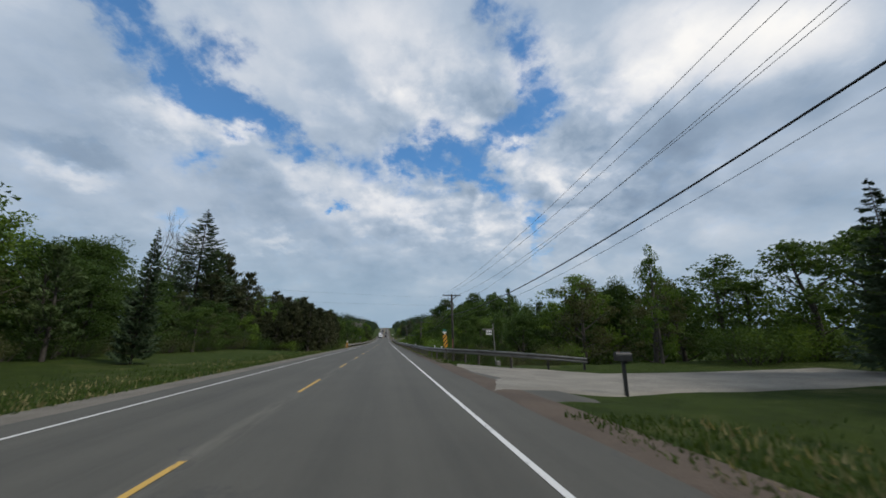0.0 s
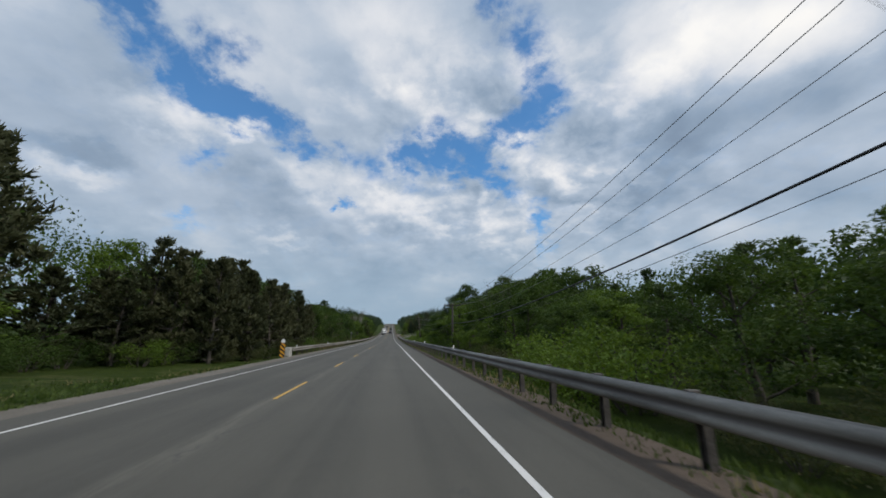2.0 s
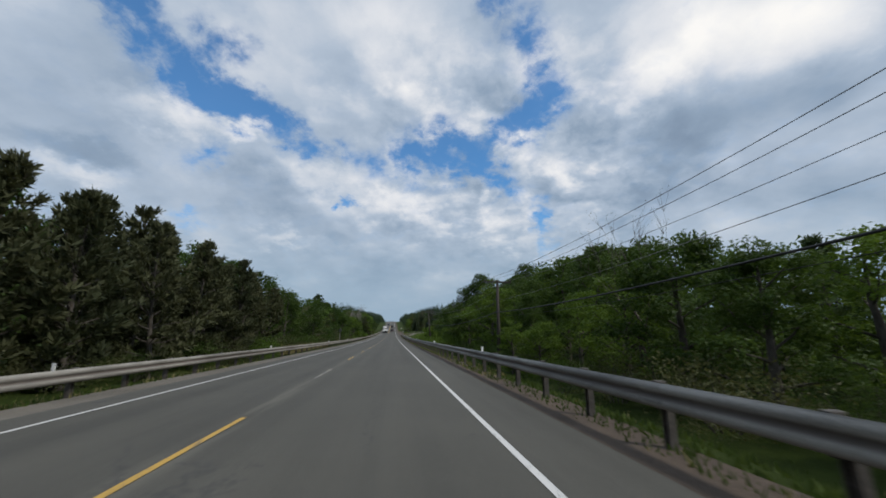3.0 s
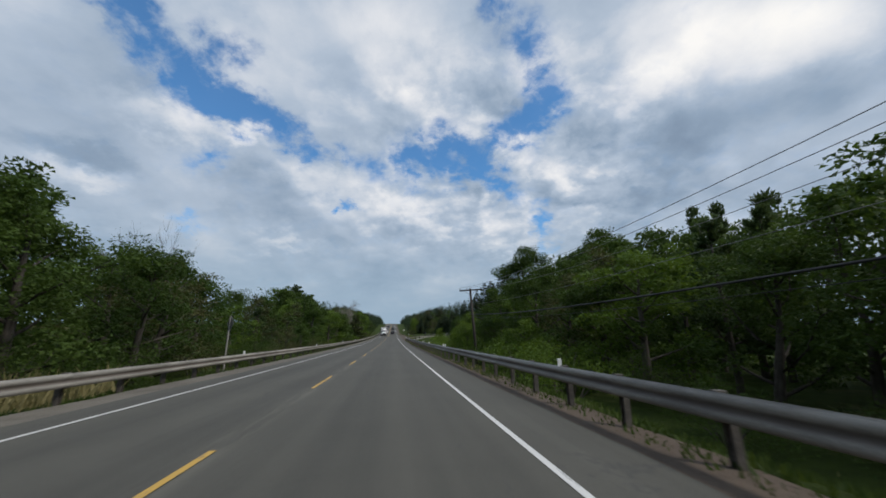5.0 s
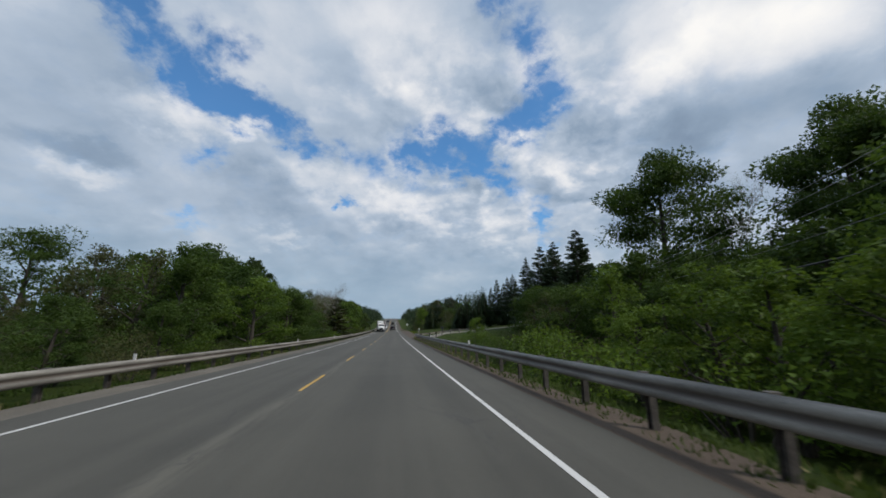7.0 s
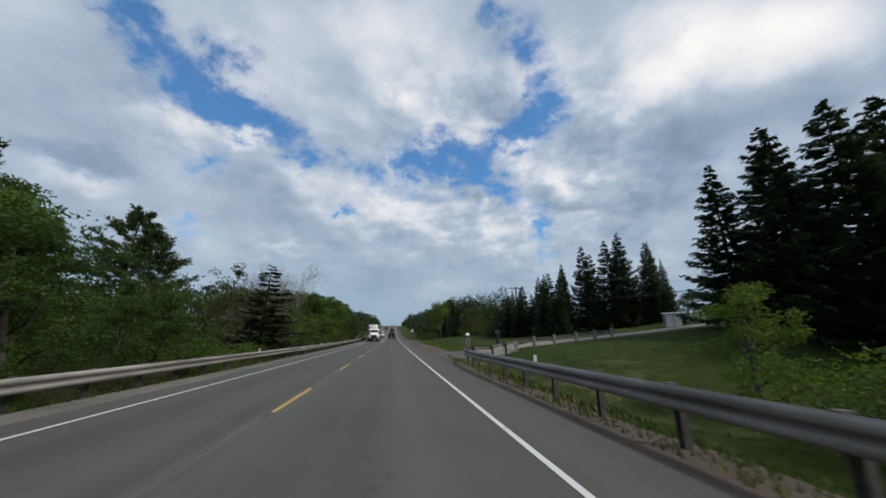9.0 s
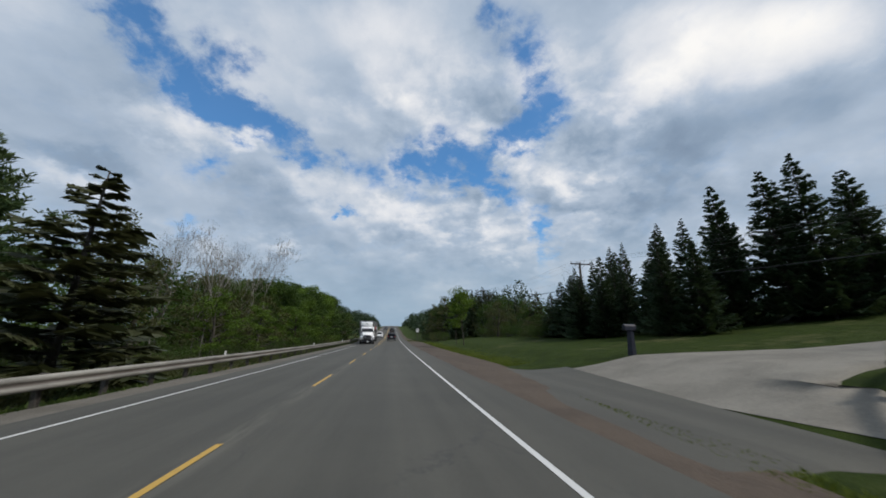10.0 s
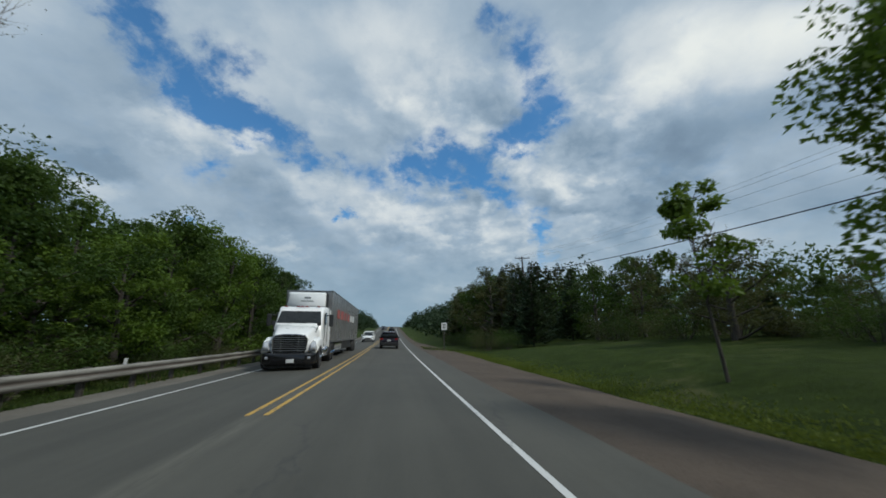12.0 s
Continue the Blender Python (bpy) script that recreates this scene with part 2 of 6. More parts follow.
def paint_material(name, colour, worn=0.45):
    """Road paint, worn through to the asphalt in flecks."""
    m, t, b = material(name, 0.65)
    v = place_vec(t)
    wear = t.noise(t.vmath("MULTIPLY", v, (1.0, 0.35, 1)), 9, 7, 0.7)
    fleck = t.noise(v, 60, 3, 0.7)
    f = t.math("MULTIPLY", t.ramp(t.math("ADD", t.math("MULTIPLY", wear, 0.7), t.math("MULTIPLY", fleck, 0.3)), worn - 0.07, worn + 0.05), 0.92)
    t.link(t.mix(f, (0.10, 0.10, 0.098), colour), b.inputs["Base Color"])
    bump(t, b, fleck, 0.3, 0.004)
    return m


def ground_material():
    """Grass and weeds, with bare earth here and there."""
    m, t, b = material("grass_ground", 0.95)
    v = place_vec(t)
    broad, mid, fine = t.noise(v, 0.13, 4, 0.6), t.noise(v, 1.1, 5, 0.65), t.noise(v, 22, 4, 0.7)
    green = t.mix(add_math(t, [(t.ramp(mid, 0.3, 0.7), 0.5), (t.ramp(fine, 0.3, 0.7), 0.5)]), (0.015, 0.028, 0.005), (0.047, 0.070, 0.010))
    dry = t.mix(t.ramp(fine, 0.3, 0.7), (0.09, 0.085, 0.040), (0.19, 0.17, 0.085))
    t.link(t.mix(t.math("MULTIPLY", t.ramp(t.math("ADD", t.math("MULTIPLY", broad, 0.6), t.math("MULTIPLY", mid, 0.4)), 0.52, 0.70), 0.55), green, dry), b.inputs["Base Color"])
    b.inputs["Specular IOR Level"].default_value = 0.12
    bump(t, b, t.math("ADD", fine, mid), 0.9, 0.08)
    return m


def gravel_material(name, dark, light):
    m, t, b = material(name, 0.95)
    v = place_vec(t)
    broad, stone, fine = t.noise(v, 0.6, 4, 0.6), t.node("ShaderNodeTexVoronoi"), t.noise(v, 90, 2, 0.7)
    t.link(v, stone.inputs["Vector"])
    stone.inputs["Scale"].default_value = 34
    pebble = t.split(stone.outputs["Color"])[0]
    f = add_math(t, [(t.ramp(broad, 0.3, 0.7), 0.45), (pebble, 0.35), (t.ramp(fine, 0.3, 0.7), 0.2)])
    t.link(t.mix(f, dark, light), b.inputs["Base Color"])
    bump(t, b, t.math("SUBTRACT", 1.0, stone.outputs["Distance"]), 0.6, 0.02)
    return m


ASPHALT = asphalt_material()
PALE_GRAVEL = gravel_material("pale_gravel_shoulder", (0.080, 0.071, 0.057), (0.185, 0.168, 0.138))
SHOULDER = gravel_material("gravel_shoulder", (0.044, 0.031, 0.022), (0.110, 0.081, 0.058))
DRIVE = gravel_material("gravel_drive", (0.12, 0.110, 0.092), (0.27, 0.252, 0.215))
GROUND = ground_material()
WHITE_PAINT = paint_material("white_road_paint", (0.62, 0.62, 0.60), 0.40)
YELLOW_PAINT = paint_material("yellow_road_paint", (0.52, 0.32, 0.055), 0.42)
OLD_PAINT = paint_material("old_road_paint", (0.34, 0.31, 0.22), 0.53)
def beam_material():
    """Old galvanised steel: dull grey ridges, darker brown along the hollow."""
    m, t, b = material("weathered_galvanised_steel", 0.6)
    v = object_vec(t)
    x, y, z = t.split(v)
    p = place_vec(t)
    broad, fine = t.noise(t.vmath("MULTIPLY", p, (1, 0.35, 3)), 1.6, 5, 0.65), t.noise(p, 45, 3, 0.6)
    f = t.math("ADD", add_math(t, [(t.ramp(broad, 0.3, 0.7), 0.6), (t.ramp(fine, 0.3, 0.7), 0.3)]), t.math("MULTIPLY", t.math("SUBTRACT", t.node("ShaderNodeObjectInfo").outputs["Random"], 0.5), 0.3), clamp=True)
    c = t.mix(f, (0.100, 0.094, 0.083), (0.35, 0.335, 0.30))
    brown_band = t.math("MULTIPLY", t.ramp(t.math("ABSOLUTE", t.math("ADD", z, t.math("MULTIPLY", t.math("SUBTRACT", broad, 0.5), 0.03))), 0.018, 0.062, 1.0, 0.0), t.ramp(fine, 0.2, 0.6, 0.45, 0.8))
    t.link(t.mix(brown_band, c, (0.060, 0.044, 0.034)), b.inputs["Base Color"])
    bump(t, b, fine, 0.1, 0.004)
    return m


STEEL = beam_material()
POST_STEEL = surface("rusty_post_steel", (0.036, 0.031, 0.027), (0.105, 0.095, 0.083), 5, 0.7, 0.0, 40, 0.1, 0.004, vary=0.3)
OLD_WOOD = surface("weathered_pole_wood", (0.022, 0.018, 0.015), (0.062, 0.053, 0.045), 3, 0.85, 0, 40, 0.4, 0.01, vary=0.25, stretch=(6, 6, 0.5))
GREY_WOOD = surface("silvered_post_wood", (0.12, 0.112, 0.10), (0.28, 0.27, 0.245), 4, 0.85, 0, 40, 0.4, 0.01, vary=0.3, stretch=(5, 5, 0.6))
BARK = surface("grey_brown_bark", (0.026, 0.022, 0.017), (0.078, 0.068, 0.056), 3, 0.9, 0, 22, 0.6, 0.02, vary=0.5, stretch=(3, 3, 0.6))
DEAD_BARK = surface("silver_dead_wood", (0.12, 0.105, 0.09), (0.30, 0.275, 0.245), 3, 0.9, 0, 22, 0.5, 0.02, vary=0.4, stretch=(3, 3, 0.6))
LEAF = leafy("broad_leaves", (0.024, 0.049, 0.011), (0.075, 0.121, 0.026), 0.55, 0.36)
BRIGHT_LEAF = leafy("young_bright_leaves", (0.048, 0.090, 0.013), (0.129, 0.198, 0.031), 0.55, 0.36)
OLIVE_LEAF = leafy("olive_brush_leaves", (0.040, 0.051, 0.020), (0.106, 0.110, 0.046), 0.55, 0.36)
SPRUCE_LEAF = leafy("spruce_needles", (0.020, 0.040, 0.020), (0.063, 0.092, 0.046), 0.6, 0.15)
PINE_LEAF = leafy("pine_needles", (0.029, 0.057, 0.020), (0.097, 0.133, 0.050), 0.6, 0.18)
DUSKY_LEAF = leafy("dusky_pine_needles", (0.031, 0.040, 0.019), (0.081, 0.086, 0.042), 0.6, 0.18)
GRASS_BLADE = leafy("grass_blades", (0.028, 0.052, 0.010), (0.084, 0.120, 0.030), 0.6, 0.3, 0.0)
LAWN_BLADE = leafy("lawn_blades", (0.075, 0.105, 0.014), (0.165, 0.200, 0.042), 0.6, 0.3, 0.0)
DRY_BLADE = leafy("dry_grass_blades", (0.13, 0.12, 0.055), (0.30, 0.26, 0.13), 0.7, 0.3, 0.0)


# ---- building blocks ----
def mesh_of(name, verts, faces, mat, smooth=False):
    me = bpy.data.meshes.new(name)
    me.from_pydata([tuple(v) for v in verts], [], faces)
    me.materials.append(mat)
    if smooth:
        me.polygons.foreach_set("use_smooth", [True] * len(me.polygons))
    me.update()
    return me


def bake(name, bm, mat, smooth=False):
    me = bpy.data.meshes.new(name)
    bm.normal_update()
    bm.to_mesh(me)
    bm.free()
    me.materials.append(mat)
    if smooth:
        me.polygons.foreach_set("use_smooth", [True] * len(me.polygons))
    return me


def part(name, data, mat, parent, label="", m=None, smooth=False):
    """One mesh object under a thing or under a part; data is a bmesh or a ready mesh."""
    me = data if isinstance(data, bpy.types.Mesh) else bake(name, data, mat, smooth)
    ob = new(name, me)
    ob.parent = parent
    if m is not None:
        ob.matrix_basis = m
    return tagged(ob, label)


def thing(name, label, category, m=None, group="", kind=""):
    ob = new(name)
    ob.empty_display_size = 0.2
    if m is not None:
        ob.matrix_basis = m
    return tagged(ob, label, category, group, kind)


def box(bm, cx, cy, cz, lx, ly, lz, bevel=0.0, m=None):
    """A box, its edges rounded off by bevel, added to bm."""
    r = bmesh.ops.create_cube(bm, size=1.0, matrix=Matrix.LocRotScale((cx, cy, cz), None, (lx, ly, lz)))
    vs = r["verts"]
    if m is not None:
        bmesh.ops.transform(bm, matrix=m, verts=vs)
    if bevel:
        edges = list({e for v in vs for e in v.link_edges})
        bmesh.ops.bevel(bm, geom=edges, offset=bevel, segments=2, affect="EDGES", profile=0.6)
    return bm


def boxed(*a, **k):
    return box(bmesh.new(), *a, **k)


def tube(verts, faces, pts, radii, sides=6, cap=True):
    """Adds a tapered tube along pts to lists of verts and faces."""
    start = len(verts)
    pts = [Vector(p) for p in pts]
    for i, (p, r) in enumerate(zip(pts, radii)):
        d = (pts[min(i + 1, len(pts) - 1)] - pts[max(i - 1, 0)]).normalized()
        a = d.orthogonal().normalized() if abs(d.z) < 0.95 else Vector((1, 0, 0))
        a = (a - d * a.dot(d)).normalized()
        b = d.cross(a)
        for k in range(sides):
            q = 2 * math.pi * k / sides
            verts.append(p + a * (r * math.cos(q)) + b * (r * math.sin(q)))
    for i in range(len(pts) - 1):
        for k in range(sides):
            j = (k + 1) % sides
            o = start + i * sides
            faces.append((o + k, o + j, o + sides + j, o + sides + k))
    if cap:
        faces.append(tuple(start + k for k in reversed(range(sides))))
        faces.append(tuple(start + (len(pts) - 1) * sides + k for k in range(sides)))


def tube_mesh(name, pts, radii, mat, sides=8):
    v, f = [], []
    tube(v, f, pts, radii, sides)
    return mesh_of(name, v, f, mat, True)


def smooth(a, b, x):
    x = min(max((x - a) / (b - a), 0.0), 1.0)
    return x * x * (3 - 2 * x)


# ---- the ground and the road ----
ROAD_L, ROAD_R, PAVED_L, PAVED_R, CENTRE = -3.36, 3.60, -4.30, 4.85, -0.17


def crown(x):
    """The road's cross fall."""
    return 0.05 - 0.024 * abs(x - CENTRE) if x < CENTRE else 0.05 - 0.0135 * (x - CENTRE)


def bank(x, y):
    """Height of the land at x against the road's centre line."""
    if x >= 0:
        fill = smooth(24, 34, y) * (1 - smooth(205, 226, y))      # the road stands on a bank here
        low = crown(PAVED_R) - 0.03 - 0.06 * smooth(PAVED_R, 6.2, x)
        z = low - (0.25 + 1.25 * fill) * smooth(6.0, 9.5, x)
        z += 0.5 * smooth(14, 40, x) * (1 - fill)
        rise = smooth(212, 225, y) * (1 - smooth(285, 312, y))      # the lawn climbs away from the road
        z += rise * (1 - smooth(60, 120, x)) * (0.75 * smooth(8.0, 13.0, x) + 0.085 * min(max(x - 11.0, 0.0), 19.5) + 0.15 * min(max(x - 30.5, 0.0), 15.0)) + (1 - rise) * 0.9 * smooth(226, 250, y) * smooth(10, 24, x)
        return z
    fill = smooth(58, 72, y)
    low = crown(PAVED_L) - 0.03 - 0.05 * smooth(-PAVED_L, 5.4, -x)
    z = low - (0.22 + 0.75 * fill) * smooth(5.3, 9.0, -x)
    return z + (0.5 - 0.2 * fill) * smooth(9, 22, -x)


def land(x, y):
    return gz(y) + bank(x, y)


def sheet(name, xs, ys, zfun, mat, label, category):
    verts = [(x, y, zfun(x, y)) for y in ys for x in xs]
    n = len(xs)
    faces = [(j * n + i, j * n + i + 1, (j + 1) * n + i + 1, (j + 1) * n + i) for j in range(len(ys) - 1) for i in range(n - 1)]
    ob = new(name, mesh_of(name, verts, faces, mat, True))
    return tagged(ob, label, category, kind="structure")


def span(a, b, step):
    n = max(1, round((b - a) / step))
    return [a + (b - a) * i / n for i in range(n + 1)]


def rough_land(x, y):
    edge = smooth(4.4, 6.5, abs(x))
    if x > 0:
        edge *= 1 - 0.85 * smooth(220, 224, y) * (1 - smooth(243, 250, y)) - 0.85 * smooth(5, 8, y) * (1 - smooth(22, 26, y))     # trodden smooth at the drives
    return land(x, y) - 0.012 + edge * 0.09 * (noise.noise(Vector((x * 0.7, y * 0.5, 3.0))) + 0.5 * (1 - smooth(9, 12, abs(x))) * noise.noise(Vector((x * 2.1, y * 1.7, 8.0))))


xs = [-1800, -700, -300, -150, -90, -60, -45] + span(-36, -12, 3) + span(-11, -4, 0.5) + [-2, 0, 2] + span(4, 12, 0.5) + span(13, 49, 1.5) + [54, 60, 90, 150, 300, 700, 1800]
ys = [-900, -400, -200, -100] + span(-60, 0, 6) + span(1, 330, 1.0) + span(335, 600, 5) + [650, 720, 800, 950, 1150, 1400, 1590]
sheet("ground", xs, ys, rough_land, GROUND, "grass and weeds on the roadside banks and under the woods", "ground")


def edge_wander(side, y):
    """How far the frayed edge of the paving strays."""
    return 0.10 * noise.noise(Vector((side * 7.0, y * 0.35, 1.0))) + 0.05 * noise.noise(Vector((side * 7.0, y * 1.6, 5.0)))


def strip(name, left, right, ys, lift, mat, label, category, cuts=6, kind="structure"):
    """A band along the road between two lines left(y) and right(y)."""
    verts, n = [], cuts + 1
    for y in ys:
        a, b = left(y), right(y)
        for i in range(n):
            x = a + (b - a) * i / cuts
            verts.append((x, y, gz(y) + (crown(x) if PAVED_L <= x <= PAVED_R else max(bank(x, y), rough_land(x, y) - gz(y)) + 0.034) + lift))
    faces = [(j * n + i, j * n + i + 1, (j + 1) * n + i + 1, (j + 1) * n + i) for j in range(len(ys) - 1) for i in range(cuts)]
    return tagged(new(name, mesh_of(name, verts, faces, mat, True)), label, category, kind=kind)


ROAD_YS = span(-60, 330, 1.5) + span(336, 610, 6) + [650, 720, 800, 950]
strip("road", lambda y: PAVED_L + edge_wander(1, y), lambda y: PAVED_R + edge_wander(2, y), ROAD_YS, 0.0, ASPHALT, "two-lane road of worn grey asphalt with polished wheel tracks", "road", 16)
strip("gravel_shoulder", lambda y: PAVED_R - 0.4, lambda y: 5.9 + 2.4 * smooth(222, 246, y) * (1 - smooth(300, 330, y)) + 3 * edge_wander(3, y), ROAD_YS, -0.004, SHOULDER, "brown gravel shoulder beside the paved edge", "road shoulder", 12)
strip("gravel_shoulder", lambda y: -5.45 + 2 * edge_wander(4, y), lambda y: PAVED_L + 0.4, ROAD_YS, -0.004, PALE_GRAVEL, "narrow pale gravel shoulder beside the paved edge", "road shoulder")

# edge lines and the centre line
LIFT = 0.005
strip("edge_line", lambda y: ROAD_R - 0.045, lambda y: ROAD_R + 0.045, ROAD_YS, LIFT, WHITE_PAINT, "worn white edge line painted on the asphalt", "road marking", 1)
strip("edge_line", lambda y: ROAD_L - 0.045, lambda y: ROAD_L + 0.045, ROAD_YS, LIFT, WHITE_PAINT, "worn white edge line painted on the asphalt", "road marking", 1)


def dash(y, length, mat, x=CENTRE, width=0.085, label="worn yellow centre dash painted on the asphalt"):
    a = [y, y + length / 2, y + length]
    ob = strip("centre_dash", lambda q: x - width / 2, lambda q: x + width / 2, a, LIFT, mat, label, "road marking", 1, "")
    return tagged(ob, group="centre dashes")


for k in range(-3, 31):
    faded = k == 8
    dash(10.2 + 8.557 * k, 3.1, OLD_PAINT if faded else YELLOW_PAINT, label="faded grey-yellow centre dash on the asphalt" if faded else "worn yellow centre dash painted on the asphalt")
DOUBLE_YS = span(273.3, 330, 3) + span(336, 610, 6) + [650, 720, 800, 950]
for side in (-0.15, 0.15):
    strip("double_centre_line", lambda y: CENTRE + side - 0.045, lambda y: CENTRE + side + 0.045, DOUBLE_YS, LIFT, YELLOW_PAINT, "solid yellow line of the double centre line", "road marking", 1)


# ---- drives beside the road ----
def ribbon(name, pts, widths, lift, mat, label, category):
    """A drive along pts, draped over the land."""
    pts = [Vector((*p, 0)) for p in pts]
    fine, wide = [], []
    for (a, b), (wa, wb) in zip(zip(pts, pts[1:]), zip(widths, widths[1:])):
        n = max(2, int((b - a).length / 0.7))
        for i in range(n):
            fine.append(a.lerp(b, i / n)), wide.append(wa + (wb - wa) * i / n)
    across = (0, 0.02, 0.14, 0.27, 0.40, 0.50, 0.60, 0.73, 0.86, 0.98, 1)
    verts, faces, cuts = [], [], 10
    for i, p in enumerate(fine):
        d = (fine[min(i + 1, len(fine) - 1)] - fine[max(i - 1, 0)]).normalized()
        side = Vector((d.y, -d.x, 0))
        for k in range(cuts + 1):
            q = p + side * (wide[i] * (across[k] - 0.5) * (1 + 0.05 * noise.noise(Vector((i * 0.4, k // 6, 2)))))
            rim = k in (0, cuts) and abs(q.x) > 5.2 or i == len(fine) - 1 and abs(q.x) > 12      # the rim sinks into the ground
            up_ = lift * min(1.0, 0.12 + i * 0.22)        # flush with the road, then proud of the land
            verts.append((q.x, q.y, rough_land(q.x, q.y) - 0.05 if rim else max(rough_land(q.x, q.y), land(q.x, q.y)) + up_))
    n = cuts + 1
    for j in range(len(fine) - 1):
        for i in range(cuts):
            faces.append((j * n + i, j * n + i + 1, (j + 1) * n + i + 1, (j + 1) * n + i))
    return tagged(new(name, mesh_of(name, verts, faces, mat, True)), label, category, kind="structure")


ribbon("driveway_apron", [(4.4, 16.0), (5.5, 16.0), (6.6, 16.2)], [16, 15, 14.4], 0.04, ASPHALT, "dark worn asphalt where a drive meets the road", "driveway")
ribbon("driveway", [(5.1, 16.8), (7.0, 16.4), (9.5, 15.2), (12, 14.4), (26, 14.0)], [15.0, 13.6, 10.0, 6.5, 5.5], 0.05, DRIVE, "pale gravel drive leaving the road between grass banks", "driveway")
ribbon("driveway_apron", [(4.3, 233.6), (6, 233.3), (9.0, 232.8), (10.0, 232.7)], [20, 16, 13.6, 13.0], 0.045, ASPHALT, "dark asphalt apron where a drive meets the road", "driveway")
ribbon("driveway", [(9.1, 233.0), (12, 233.2), (14, 232.6), (16, 231.9), (21, 231.2), (28, 230.6), (37, 230.4)], [12.6, 8.8, 6.4, 4.2, 3.2, 2.9, 2.8], 0.06, DRIVE, "pale gravel drive climbing past a lawn to a shed", "driveway")
ribbon("dirt_verge", [(4.95, 222.6), (6.2, 223.0), (7.8, 224.2)], [4.6, 3.8, 1.8], 0.03, SHOULDER, "bare brown dirt at the corner of the drive", "dirt")
ribbon("dirt_layby", [(4.5, 262), (5.4, 268), (6.2, 276), (6.2, 284), (5.2, 294)], [0.6, 2.6, 3.6, 2.6, 0.6], 0.02, SHOULDER, "bare reddish-brown dirt beside the shoulder", "dirt")


# ---- guardrails ----
def rail_panel(length):
    """A W-shaped steel beam along +y, hollow side to -x."""
    prof = [(0.0, 0.155), (0.055, 0.135), (0.080, 0.085), (0.055, 0.040), (0.012, 0.0), (0.055, -0.040), (0.080, -0.085), (0.055, -0.135), (0.0, -0.155)]
    n, t = len(prof), 0.006
    verts, faces = [], []
    for y in (-0.05, length + 0.05):
        verts += [(x, y, z) for x, z in prof] + [(x - t, y, z) for x, z in prof]
    m = 2 * n
    for i in range(n - 1):
        faces.append((i, i + 1, m + i + 1, m + i))
        faces.append((n + i + 1, n + i, m + n + i, m + n + i + 1))
    for i in (0, n - 1):
        faces.append((i, n + i, m + n + i, m + i))
    for o in (0, m):
        for i in range(n - 1):
            faces.append((o + i, o + n + i, o + n + i + 1, o + i + 1))
    # bolts at the laps
    for y in (0.06, 0.16):
        for z in (-0.05, 0.05):
            s = len(verts)
            for k in range(6):
                q = k * math.pi / 3
                verts.append((0.058, y + 0.018 * math.cos(q), z + 0.018 * math.sin(q)))
                verts.append((0.034, y + 0.018 * math.cos(q), z + 0.018 * math.sin(q)))
            faces.append(tuple(s + 2 * k for k in range(6)))
            for k in range(6):
                j = (k + 1) % 6
                faces.append((s + 2 * k, s + 2 * k + 1, s + 2 * j + 1, s + 2 * j))
    return mesh_of("rail_panel", verts, faces, STEEL, True)


def post_mesh():
    """A steel H post, its head 0.02 under the beam's top."""
    bm = bmesh.new()
    box(bm, 0, 0, -0.85, 0.012, 0.10, 1.7)
    for s in (-1, 1):
        box(bm, 0, 0.052 * s, -0.85, 0.105, 0.010, 1.7)
    return bake("post", bm, POST_STEEL)


def block_mesh():
    return bake("spacer_block", boxed(0, 0, 0, 0.14, 0.10, 0.34, 0.012), POST_STEEL)


REFLECT_WHITE = surface("white_plastic", (0.62, 0.62, 0.60), (0.80, 0.80, 0.78), 6, 0.45, 0, 60, 0.05, 0.002)
PANEL = 3.81
RAIL_PANEL, RAIL_POST, RAIL_BLOCK = rail_panel(1.0), post_mesh(), block_mesh()
MARKER = bake("reflector_plate", boxed(0, 0, 0.085, 0.085, 0.018, 0.17, 0.006), REFLECT_WHITE)


def guardrail(label, pts, top, face, markers):
    """A guardrail along pts (x, y): panels end to end, posts and blocks behind them. face: +1 when the traffic is on its +x side."""
    rail = thing("guardrail", label, "guardrail")
    for (x0, y0, d0), (x1, y1, d1) in zip(pts, pts[1:]):
        a = Vector((x0, y0, gz(y0) + top - 0.155 - d0))
        b = Vector((x1, y1, gz(y1) + top - 0.155 - d1))
        d = b - a
        turn = d.to_track_quat("Y", "Z").to_matrix().to_4x4()
        flip = Matrix.Identity(4) if face > 0 else Matrix.Rotation(math.pi, 4, "Z")
        start = a if face > 0 else b
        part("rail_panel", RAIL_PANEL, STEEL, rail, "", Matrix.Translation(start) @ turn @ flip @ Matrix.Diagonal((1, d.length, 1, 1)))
        n = max(1, round(d.length / 1.905))
        for i in range(n):
            p = a.lerp(b, i / n)
            q = p - (turn.to_3x3() @ Vector((0.15 * face, 0, 0)))
            yaw = Matrix.Rotation(math.atan2(-d.x, d.y), 4, "Z")
            part("post", RAIL_POST, POST_STEEL, rail, "grey steel post", Matrix.Translation((q.x, q.y, p.z + 0.06)) @ yaw @ pose(0, 0, 0, random.uniform(-2, 2), random.uniform(-2, 2), 0))
            part("spacer_block", RAIL_BLOCK, POST_STEEL, rail, "", Matrix.Translation(p.lerp(q, 0.48)) @ yaw)
    for y in markers:
        x = next((x0 + (x1 - x0) * (y - y0) / (y1 - y0) for (x0, y0, _), (x1, y1, _) in zip(pts, pts[1:]) if y0 <= y < y1), pts[-1][0])
        part("reflector_plate", MARKER, REFLECT_WHITE, rail, "white reflector plate", pose(x, y, gz(y) + top - 0.01, random.uniform(-4, 4), 0, random.uniform(-12, 12)))
    return rail


